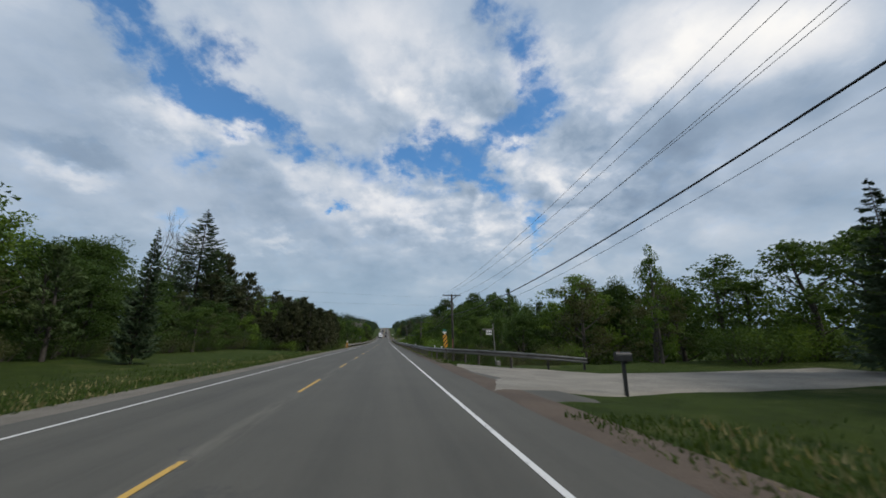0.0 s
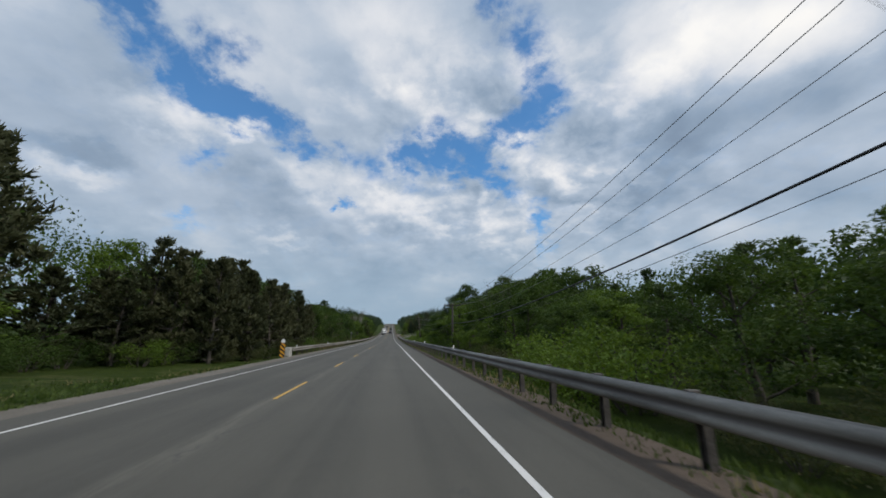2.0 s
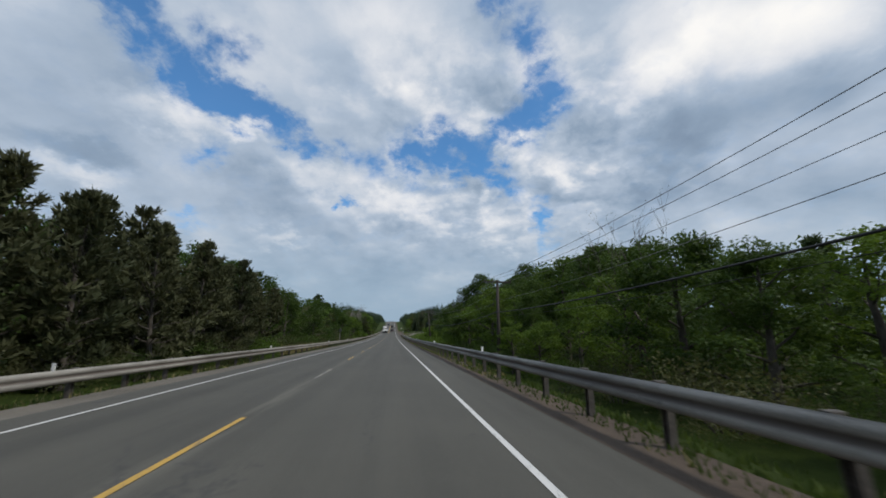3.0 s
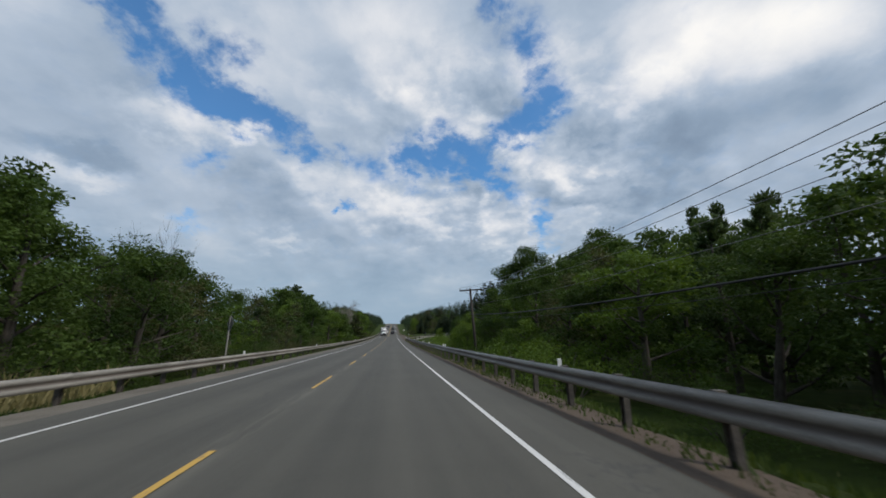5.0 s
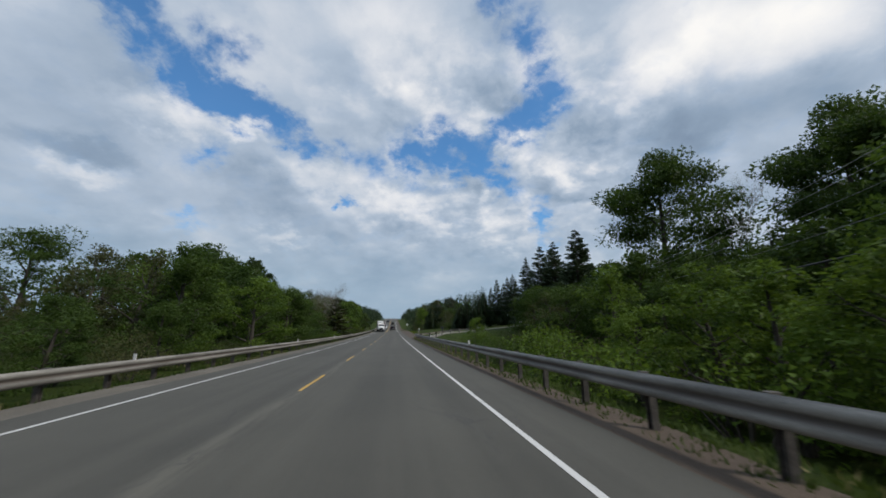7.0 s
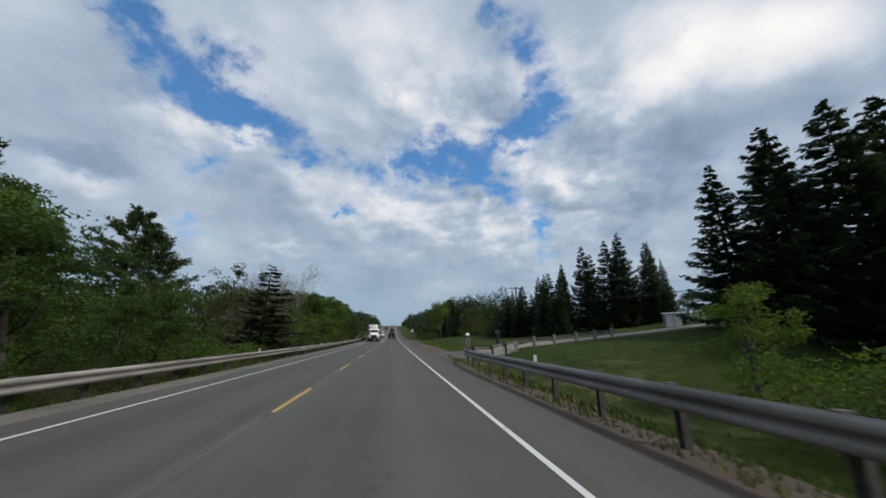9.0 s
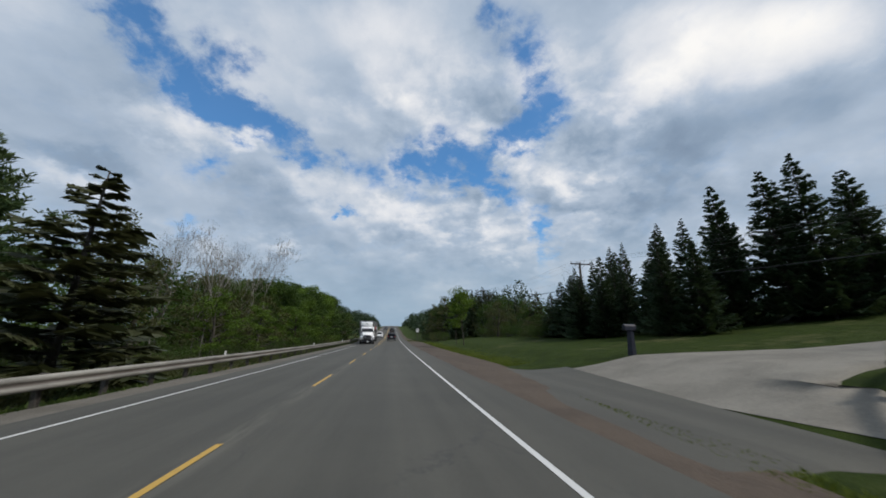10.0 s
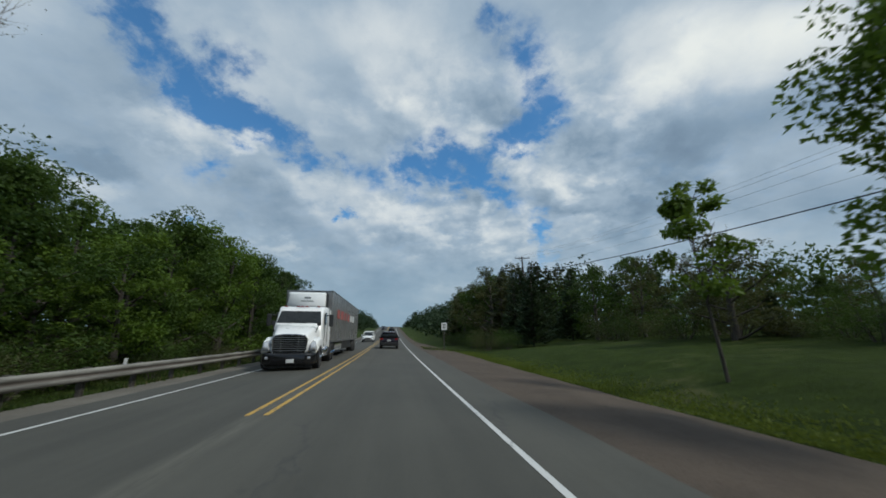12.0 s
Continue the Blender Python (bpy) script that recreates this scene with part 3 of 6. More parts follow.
RX, LX = 5.50, -5.30
right_pts = [(13.4, 20.3, 0.42), (11.3, 20.7, 0.24), (9.4, 21.8, 0.10), (7.8, 23.6, 0.03), (6.6, 26.2, 0), (5.85, 29.4, 0), (RX, 33.0, 0)]
right_pts += [(RX, 33.0 + PANEL * k, 0) for k in range(1, 49)] + [(5.72, 219.2, 0), (6.15, 221.5, 0), (7.0, 223.4, 0), (8.7, 225.2, -0.05), (11.4, 227.75, -0.36)]
guardrail("weathered galvanised steel guardrail on steel posts beside the shoulder", right_pts, 0.74, -1,
          (28, 29.5, 44.5, 63.7, 80.3, 96.5, 118.8, 136.6, 137.5, 148, 155.2, 173, 191, 209))
left_pts = [(LX, 74.9 + PANEL * k, 0) for k in range(0, 68)]
guardrail("dull galvanised steel guardrail along the far side of the road", left_pts, 0.57, 1,
          (76.1, 91, 112, 130.5, 148, 167, 185, 203, 221.5, 239.5, 258, 278, 297))

CONCRETE = surface("pale_concrete", (0.24, 0.235, 0.21), (0.44, 0.43, 0.39), 3, 0.9, 0, 50, 0.3, 0.01)
end_block = thing("concrete_end_block", "pale concrete block at the start of a guardrail", "concrete block", pose(LX - 0.16, 74.35, gz(74) - 0.16))
part("block", boxed(0, 0, 0.33, 0.34, 0.8, 0.80, 0.04), CONCRETE, end_block)

# the low post-and-rail guard along the second drive
guard = thing("timber_guard_fence", "grey timber posts carrying a steel rail along the drive", "fence")
GUARD_POST = bake("post", boxed(0, 0, 0.12, 0.20, 0.20, 1.6, 0.02), GREY_WOOD)
GUARD_LINE = [(11.5, 227.9), (13.3, 228.65), (15.2, 229.05), (17.3, 229.5), (19.2, 229.7), (20.8, 229.7)]
for i, p in enumerate(GUARD_LINE):
    p = Vector(p)
    q = Vector(GUARD_LINE[min(i + 1, len(GUARD_LINE) - 1)])
    part("post", GUARD_POST, GREY_WOOD, guard, "grey timber post", pose(p.x, p.y, land(p.x, p.y) - 0.1, random.uniform(-4, 4), random.uniform(-4, 4), random.uniform(-9, 9)))
    if i < len(GUARD_LINE) - 1:
        a, c = Vector((p.x, p.y, land(p.x, p.y) + 0.52)), Vector((q.x, q.y, land(q.x, q.y) + 0.52))
        d = c - a
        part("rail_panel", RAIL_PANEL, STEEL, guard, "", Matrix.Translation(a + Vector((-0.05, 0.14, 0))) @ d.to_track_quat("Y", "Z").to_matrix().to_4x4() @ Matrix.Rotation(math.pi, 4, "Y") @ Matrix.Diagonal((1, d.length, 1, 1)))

# ---- utility poles and their wires ----
DARK_METAL = surface("dark_line_metal", (0.03, 0.03, 0.032), (0.08, 0.08, 0.085), 8, 0.5, 0.4, 60, 0.05, 0.002)
PORCELAIN = surface("brown_porcelain", (0.05, 0.035, 0.03), (0.10, 0.075, 0.065), 8, 0.25, 0, 60, 0.02, 0.001)
WIRE = surface("grey_wire", (0.10, 0.10, 0.105), (0.20, 0.20, 0.205), 2, 0.5, 0.3, 30, 0, 0)
CABLE = surface("black_cable_sheath", (0.010, 0.010, 0.011), (0.025, 0.025, 0.027), 2, 0.6, 0, 30, 0, 0)


def insulator_mesh():
    v, f = [], []
    tube(v, f, [(0, 0, 0), (0, 0, 0.06), (0, 0, 0.065), (0, 0, 0.09), (0, 0, 0.095), (0, 0, 0.13), (0, 0, 0.17)], [0.018, 0.018, 0.055, 0.05, 0.06, 0.05, 0.028], 8)
    return mesh_of("insulator", v, f, PORCELAIN, True)


INSULATOR = insulator_mesh()


def utility_pole(x, y, top, lean=0.0, arm=True, gear=False, arm_turn=0.0):
    """A wooden pole; top is the height of its head above the road."""
    base = land(x, y) - 0.4
    h = gz(y) + top - base
    x -= h * math.tan(radians(lean))
    pole = thing("utility_pole", "weathered wooden utility pole with crossarm and wires" if arm else "bare weathered wooden utility pole", "utility pole", pose(x, y, base, 0, lean, 0), "utility poles")
    part("shaft", tube_mesh("shaft", [(0, 0, 0), (0.01, 0, h * 0.5), (0, 0, h)], [0.17, 0.145, 0.115], OLD_WOOD, 10), OLD_WOOD, pole)
    if not arm:
        return pole
    t = pose(0, -0.16, h - 0.22, 0, 0, arm_turn)
    part("crossarm", boxed(0, 0, 0, 2.4, 0.10, 0.13, 0.012), OLD_WOOD, pole, "", t)
    for dx in (-1.12, -0.40, 1.12):
        part("insulator", INSULATOR, PORCELAIN, pole, "", t @ pose(dx, 0, 0.065))
    for s in (-1, 1):
        part("brace", tube_mesh("brace", [(0.62 * s, -0.02, h - 0.27), (0.02 * s, -0.12, h - 0.80)], [0.016, 0.016], DARK_METAL, 6), DARK_METAL, pole)
    part("insulator", INSULATOR, PORCELAIN, pole, "", pose(0.16, 0, h - 1.75, 0, 60, 0))
    part("step_bolt", tube_mesh("step_bolt", [(-0.45, 0, h - 1.72), (0.12, 0, h - 1.72)], [0.022, 0.022], DARK_METAL, 6), DARK_METAL, pole)
    part("cable_clamp", boxed(-0.13, -0.05, h - 2.78, 0.12, 0.16, 0.12, 0.02), DARK_METAL, pole)
    if gear:
        part("diagonal_arm", boxed(0, 0, 0, 1.7, 0.12, 0.12, 0.012), OLD_WOOD, pole, "slanting equipment arm", pose(-0.05, -0.19, h - 0.85, 0, -38, 8))
        for k, (dx, dz) in enumerate(((-0.75, -1.15), (-0.45, -0.95), (0.45, -0.45))):
            v, f = [], []
            tube(v, f, [(0, 0, 0), (0.05, 0, 0.12), (0.10, 0, 0.36), (0.12, 0, 0.42)], [0.035, 0.05, 0.04, 0.02], 8)
            part("fuse_cutout", mesh_of("fuse_cutout", v, f, DARK_METAL, True), DARK_METAL, pole, "dark fuse cutout", pose(dx, -0.30, h + dz, 0, -25, 40 * k))
        part("bracket", boxed(-0.95, -0.25, h - 1.35, 0.26, 0.05, 0.22, 0.02), DARK_METAL, pole)
    return pole


POLES = [(12.2, -6.0, 11.2), (10.53, 48.0, 7.35), (11.0, 96.8, 6.0), (10.0, 149.2, 6.5), (33.0, 206.0, 8.5), (22.9, 260.0, 9.6), (22.0, 320.0, 13.3)]
for k, (x, y, top) in enumerate(POLES):
    utility_pole(x, y, top, lean=(0.6, -1.2, 0.5, -4.5, 1, 0.8, -2)[k], gear=k == 1, arm_turn=(0, 0, 0, -6, -10, 0, 0)[k])


def wire(name, a, b, sag, r, mat, label):
    pts = []
    for i in range(25):
        s = i / 24
        p = Vector(a).lerp(Vector(b), s)
        p.z -= sag * 4 * s * (1 - s)
        pts.append(p)
    v, f = [], []
    tube(v, f, pts, [r] * 25, 5)
    return tagged(new(name, mesh_of(name, v, f, mat, True)), label, "overhead wire", "overhead wires")


def pole_point(k, dx, dz):
    x, y, top = POLES[k]
    return (x + dx, y - 0.16, gz(y) + top + dz)


for k in range(len(POLES) - 1):
    for dx in (-1.12, -0.40, 1.12):
        wire("power_wire", pole_point(k, dx, -0.02), pole_point(k + 1, dx, -0.02), 1.35, 0.0105 if k < 4 else 0.0065, WIRE, "thin bare power wire strung between wooden poles")
    wire("neutral_wire", pole_point(k, 0.2, -1.75 if k else -0.2), pole_point(k + 1, 0.2, -1.75), 0.75 if k else 1.3, 0.0105 if k < 4 else 0.0065, WIRE, "thin neutral wire strung between wooden poles")
    wire("telephone_cable", pole_point(k, -0.15, -2.78), pole_point(k + 1, -0.15, -2.78), 0.8 if k else 1.4, 0.035, CABLE, "thick black telephone cable slung between wooden poles")
    if k < 3:
        wire("telephone_cable", pole_point(k, 0.1, -3.1), pole_point(k + 1, 0.1, -3.1), 0.8 if k else 1.45, 0.010, CABLE, "thin black service cable slung between wooden poles")


# a branch line crosses the road from the geared pole
utility_pole(-34.0, 38.1, 8.0, arm=False)
for dz, end in ((6.75, 7.6), (5.75, 6.1)):
    wire("branch_wire", (9.7, 47.8, gz(47.8) + dz), (-34.0, 38.1, gz(38.1) + end), 0.25, 0.0055, WIRE, "thin branch wire crossing above the road")


# ---- signs ----
BLACK = surface("black_paint", (0.010, 0.010, 0.010), (0.022, 0.022, 0.022), 6, 0.5, 0, 60, 0.02, 0.001)
AMBER = surface("amber_sign_sheeting", (0.60, 0.27, 0.012), (0.74, 0.36, 0.02), 3, 0.4, 0, 60, 0.02, 0.001)
SIGN_WHITE = surface("white_sign_sheeting", (0.62, 0.62, 0.61), (0.78, 0.78, 0.77), 3, 0.45, 0, 60, 0.02, 0.001)
SIGN_GREEN = surface("green_sign_sheeting", (0.010, 0.15, 0.11), (0.018, 0.22, 0.16), 3, 0.45, 0, 60, 0.02, 0.001)
SIGN_BACK = surface("bare_aluminium", (0.16, 0.165, 0.17), (0.28, 0.285, 0.29), 3, 0.45, 0.6, 60, 0.02, 0.001)
ORANGE = surface("faded_orange_paint", (0.19, 0.075, 0.050), (0.29, 0.125, 0.085), 6, 0.6, 0, 60, 0.05, 0.001)


def polygon_plate(pts, thick, mat, name):
    """A flat plate of outline pts (x, z), its face towards -y."""
    n = len(pts)
    verts = [(x, 0, z) for x, z in pts] + [(x, thick, z) for x, z in pts]
    faces = [tuple(range(n)), tuple(reversed(range(n, 2 * n)))] + [(i, n + i, n + (i + 1) % n, (i + 1) % n) for i in range(n)]
    return mesh_of(name, verts, faces, mat)


def clip_band(w2, h2, c, half, slant):
    """The part of the band |z - slant * x - c| < half inside a rectangle, as an outline."""
    poly = [(-w2, -h2), (w2, -h2), (w2, h2), (-w2, h2)]
    for sign in (1, -1):
        out = []
        for i in range(len(poly)):
            p, q = poly[i], poly[(i + 1) % len(poly)]
            f = lambda a: half - sign * (a[1] - slant * a[0] - c)  # noqa: E731
            if f(p) >= 0:
                out.append(p)
            if f(p) * f(q) < 0:
                s = f(p) / (f(p) - f(q))
                out.append((p[0] + (q[0] - p[0]) * s, p[1] + (q[1] - p[1]) * s))
        poly = out
        if not poly:
            return None
    return poly


def hazard_marker(x, y, z0, slant, label, lean, height=1.0, width=0.34):
    """An upright board with slanting black and amber stripes on a post."""
    base = land(x, y)
    mark = thing("hazard_marker", label, "road sign", pose(x, y, base, 0, lean, 0), "hazard markers")
    zc = gz(y) + z0 - base
    part("post", boxed(0, 0.035, (zc + 0.5) / 2 - 0.2, 0.06, 0.05, zc + 1.0, 0.008), POST_STEEL, mark, "grey steel post")
    board = part("board", boxed(0, 0, 0, width, 0.012, height, 0.004), AMBER, mark, "amber board with slanting black stripes", pose(0, 0, zc))
    step = 0.27
    for k in range(-4, 5):
        poly = clip_band(width / 2 - 0.002, height / 2 - 0.002, k * step, 0.066, slant)
        if poly:
            part("stripe", polygon_plate(poly, 0.003, BLACK, "stripe"), BLACK, board, "", pose(0, -0.0105, 0))
    return mark, zc


mark, zc = hazard_marker(6.27, 26.1, 1.27, 1.05, "amber and black striped hazard marker behind the guardrail", -5.0, 0.90, 0.29)
part("cap_sign", polygon_plate([(-0.155, 0), (0.0, -0.17), (0.155, 0)], 0.01, SIGN_WHITE, "cap_sign"), SIGN_WHITE, mark, "white triangle plate", pose(0, -0.004, zc + 0.64))
part("cap_sign", polygon_plate([(-0.15, 0), (0.15, 0), (0.05, 0.165), (-0.06, 0.165)], 0.01, SIGN_GREEN, "cap_sign"), SIGN_GREEN, mark, "green peaked plate", pose(0, -0.004, zc + 0.644))
part("emblem", boxed(0, 0, 0, 0.04, 0.004, 0.04), BLACK, mark, "", pose(0, -0.008, zc + 0.59))
stake = thing("marker_stake", "faded orange utility marker stake in the grass", "stake", pose(7.0, 28.0, land(7.0, 28.0), 0, 1, 0))
part("stake_post", boxed(0, 0, 0.75, 0.055, 0.03, 1.8, 0.008), ORANGE, stake)

mark, zc = hazard_marker(-5.15, 71.5, 0.45, -0.85, "amber and black striped hazard marker on the verge", 0.5, 0.95, 0.32)
part("cap_sign", polygon_plate([(-0.14, 0.0), (-0.1, -0.1), (0.1, -0.1), (0.14, 0.02), (0.05, 0.16), (-0.06, 0.14)], 0.012, SIGN_WHITE, "cap_sign"), SIGN_WHITE, mark, "weathered white cap plate", pose(0, -0.004, zc + 0.60))

# a number board hung from an arm on a leaning post
num = thing("number_board", "white number board hung from a grey post's arm", "sign", pose(10.4, 28.0, land(10.4, 28.0) - 0.2, 0, -2.5, 0))
part("post", boxed(0, 0, 1.75, 0.06, 0.06, 3.6, 0.012), GREY_WOOD, num, "grey timber post")
part("arm", boxed(-0.42, 0, 3.15, 0.95, 0.06, 0.10, 0.01), GREY_WOOD, num, "grey timber arm")
num_board = part("board", boxed(0, 0, 0, 0.46, 0.015, 0.32, 0.004), SIGN_WHITE, num, "white board", pose(-0.38, -0.02, 2.90, 0, 3, 0))
for k in range(5):
    part("bar", boxed(0, 0, 0, 0.052, 0.004, 0.16), BLACK, num_board, "", pose(-0.168 + 0.084 * k, -0.010, 0.0))
part("base_box", boxed(0.18, 0, 0.5, 0.30, 0.30, 0.5, 0.02), GREY_WOOD, num, "weathered timber box at its foot")


def plain_sign(x, y, zc, w2, h2, label, bars, back=False, turn=0.0, diamond=False):
    base = land(x, y)
    sign = thing("road_sign", label, "road sign", pose(x, y, base, 0, 0, turn))
    h = gz(y) + zc - base
    part("post", boxed(0, 0.05, h / 2, 0.09, 0.07, h + h2 * 1.6, 0.01), GREY_WOOD if back else POST_STEEL, sign, "grey sign post")
    if diamond:
        plate = part("plate", polygon_plate([(-w2, 0), (0, -w2), (w2, 0), (0, w2)], 0.008, SIGN_BACK, "plate"), SIGN_BACK, sign, "bare metal back of a diamond plate", pose(0, 0.09, h))
    else:
        plate = part("plate", boxed(0, 0, 0, 2 * w2, 0.01, 2 * h2, 0.004), SIGN_BACK if back else SIGN_WHITE, sign, "white plate", pose(0, 0, h))
    for cx, cz, lx, lz in bars:
        part("bar", boxed(0, 0, 0, lx, 0.004, lz), BLACK, plate, "", pose(cx, -0.008, cz))
    return sign


plain_sign(7.5, 305.5, 2.25, 0.30, 0.38, "small white regulatory sign with black bars on a post", [(0, 0.2, 0.36, 0.06), (0, 0.08, 0.30, 0.05), (-0.08, -0.14, 0.10, 0.22), (0.09, -0.14, 0.10, 0.22)])
plain_sign(-6.9, 132.2, 2.1, 0.45, 0.45, "road sign seen edge-on on a grey post", [], True, -47, True)

# the white-capped marker post at the drive
wp = thing("marker_post", "white marker post with green collar and pointed white cap", "post", pose(6.6, 222.9, land(6.6, 222.9) - 0.1))
PALE = surface("pale_grey_paint", (0.42, 0.44, 0.43), (0.60, 0.62, 0.60), 4, 0.6, 0, 50, 0.05, 0.002)
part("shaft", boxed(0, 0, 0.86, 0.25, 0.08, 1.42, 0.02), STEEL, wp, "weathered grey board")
part("strip", boxed(0.02, -0.045, 0.80, 0.07, 0.02, 1.3, 0.005), POST_STEEL, wp, "dark steel strip")
part("foot", boxed(0, 0.03, 0.1, 0.07, 0.06, 0.9, 0.01), POST_STEEL, wp, "steel foot")
part("collar", boxed(0, 0, 1.62, 0.275, 0.115, 0.13, 0.012), SIGN_GREEN, wp, "green collar")
bm = bmesh.new()
bmesh.ops.create_cone(bm, cap_ends=True, segments=4, radius1=0.21, radius2=0.02, depth=0.17, matrix=pose(0, 0, 1.77, 0, 0, 45))
part("cap", bm, SIGN_WHITE, wp, "pointed white cap")

# mailboxes
def mailbox(x, y, turn, label):
    mb = thing("mailbox", label, "mailbox", pose(x, y, land(x, y) - 0.1, 0, 0, turn), "mailboxes")
    part("post", boxed(0, 0, 0.55, 0.10, 0.10, 1.15, 0.01), BLACK, mb, "dark post")
    bm = boxed(0, 0, 0, 0.22, 0.48, 0.16, 0.0)
    bmesh.ops.create_cone(bm, cap_ends=True, segments=16, radius1=0.11, radius2=0.11, depth=0.48, matrix=pose(0, 0, 0.08, 90, 0, 0))
    body = part("body", bm, BLACK, mb, "black sheet-metal box", pose(0, 0, 1.22))
    part("flag", boxed(0.12, 0.05, 0.12, 0.01, 0.05, 0.16), ORANGE, body, "faded red flag")
    part("door", boxed(0, -0.25, 0.03, 0.21, 0.014, 0.22, 0.005), BLACK, body)


NAVY = surface("navy_plastic", (0.007, 0.009, 0.020), (0.018, 0.022, 0.040), 5, 0.5, 0, 50, 0.03, 0.002)
box_post = thing("mailbox", "navy plastic mailbox on a thick moulded post beside a drive", "mailbox", pose(12.9, 238.0, land(12.9, 238.0) - 0.1, 0, 2, 14), "mailboxes")
bm = bmesh.new()
bmesh.ops.create_cone(bm, cap_ends=True, segments=4, radius1=0.20, radius2=0.15, depth=1.2, matrix=pose(0, 0, 0.6, 0, 0, 45))
bmesh.ops.bevel(bm, geom=list(bm.edges), offset=0.02, segments=2, affect="EDGES")
part("post", bm, NAVY, box_post)
bm = boxed(0, 0, 0, 0.26, 0.52, 0.18, 0.02)
bmesh.ops.create_cone(bm, cap_ends=True, segments=18, radius1=0.13, radius2=0.13, depth=0.52, matrix=pose(0, 0, 0.08, 90, 0, 0))
body = part("body", bm, NAVY, box_post, "", pose(-0.05, 0, 1.28, 0, 0, 70))
part("flag", boxed(0.14, 0.02, 0.10, 0.012, 0.14, 0.05), ORANGE, body, "red flag")
part("label", boxed(0.134, -0.12, 0.0, 0.006, 0.12, 0.03), SIGN_WHITE, body, "white label strip")
mailbox(9.4, 10.9, 80, "dark mailbox on a post in the grass by a drive")

# the shed and its wire fence on the rise
SX, SY = 30.6, 234.3
shed = thing("garden_shed", "small pale garden shed with white double doors beside a drive", "shed", pose(SX, SY, land(SX, SY) - 0.22, 0, 0, -30))
part("wall", boxed(0, 0, 0.75, 1.5, 1.3, 1.5, 0.015), STEEL, shed, "weathered grey wall")
for k, x in enumerate((-0.36, 0.36)):
    leaf_door = part("door", boxed(x, -0.665, 0.74, 0.66, 0.03, 1.30, 0.008), SIGN_WHITE, shed, "white door leaf")
    part("handle", boxed(x * 0.25, -0.69, 0.75, 0.02, 0.02, 0.14, 0.005), BLACK, leaf_door, "dark handle")
part("roof", boxed(0, 0, 0, 1.75, 1.6, 0.06, 0.015), PALE, shed, "pale sheet roof", pose(0, 0, 1.56, 5, 0, 0))
bin_ = thing("wheelie_bin", "black plastic bin beside the shed", "bin", pose(SX + 1.6, SY + 0.35, land(SX + 1.6, SY + 0.35) - 0.02, 0, 0, 30))
bm = bmesh.new()
bmesh.ops.create_cone(bm, cap_ends=True, segments=4, radius1=0.34, radius2=0.42, depth=0.95, matrix=pose(0, 0, 0.5, 0, 0, 45))
bmesh.ops.bevel(bm, geom=list(bm.edges), offset=0.03, segments=2, affect="EDGES")
part("body", bm, BLACK, bin_)
part("lid", boxed(0, 0, 1.0, 0.64, 0.66, 0.06, 0.02), BLACK, bin_)
fence = thing("wire_fence", "pale wire fence with thin posts on the lawn", "fence")
FP = tube_mesh("post", [(0, 0, 0), (0, 0, 1.25)], [0.03, 0.03], PALE, 6)
for i in range(9):
    x, y = 32.6 + i * 1.0, 234.0 + i * 0.25
    part("post", FP, PALE, fence, "", pose(x, y, land(x, y) - 0.05))
    if i < 8:
        for z in (0.25, 0.7, 1.15):
            q = (1.0, 0.25, land(x + 1.0, y + 0.25) - land(x, y))
            part("wire", tube_mesh("wire", [(0, 0, 0), q], [0.012, 0.012], PALE, 5), PALE, fence, "", pose(x, y, land(x, y) + z))


# ---- trees: kinds ----
def leaf_mesh(name, centre, axis, side, length, width, mat, fold=0.25):
    """Many small three-cornered leaf sprays: arrays of centres, axes, side directions, lengths and widths."""
    n = len(centre)
    length, width = np.broadcast_to(length, n)[:, None], np.broadcast_to(width, n)[:, None]
    axis = axis / np.maximum(np.linalg.norm(axis, axis=1, keepdims=True), 1e-6)
    side = side - axis * np.sum(side * axis, axis=1, keepdims=True)
    side = side / np.maximum(np.linalg.norm(side, axis=1, keepdims=True), 1e-6)
    up = np.cross(axis, side)
    lop = np.random.default_rng(n).uniform(-0.35, 0.35, (n, 1))
    a = centre - axis * length / 2 - side * width * 0.3
    b = centre + axis * length / 2 - side * width * 0.1 + up * width * fold
    c = centre + axis * length * lop + side * width * 0.7
    verts = np.stack([a, b, c], axis=1).reshape(-1, 3)
    me = bpy.data.meshes.new(name)
    me.vertices.add(3 * n)
    me.vertices.foreach_set("co", verts.astype(np.float32).ravel())
    me.loops.add(3 * n)
    me.loops.foreach_set("vertex_index", np.arange(3 * n, dtype=np.int32))
    me.polygons.add(n)
    me.polygons.foreach_set("loop_start", np.arange(0, 3 * n, 3, dtype=np.int32))
    me.materials.append(mat)
    me.update(calc_edges=True)
    return me


def rand_dirs(rng, n):
    v = rng.normal(size=(n, 3))
    return v / np.linalg.norm(v, axis=1, keepdims=True)


def limb(verts, faces, rng, start, heading, length, radius, bends=4, lift=0.15, sides=5, wobble=0.25):
    """A bent, tapering limb; returns its points."""
    pts, p, d = [start.copy()], start.copy(), heading / np.linalg.norm(heading)
    for i in range(bends):
        d = d + rng.normal(size=3) * wobble * 0.5 + np.array([0, 0, lift])
        d = d / np.linalg.norm(d)
        p = p + d * length / bends
        pts.append(p.copy())
    radii = [radius * (1 - 0.85 * i / bends) for i in range(bends + 1)]
    tube(verts, faces, pts, radii, sides, cap=False)
    return pts


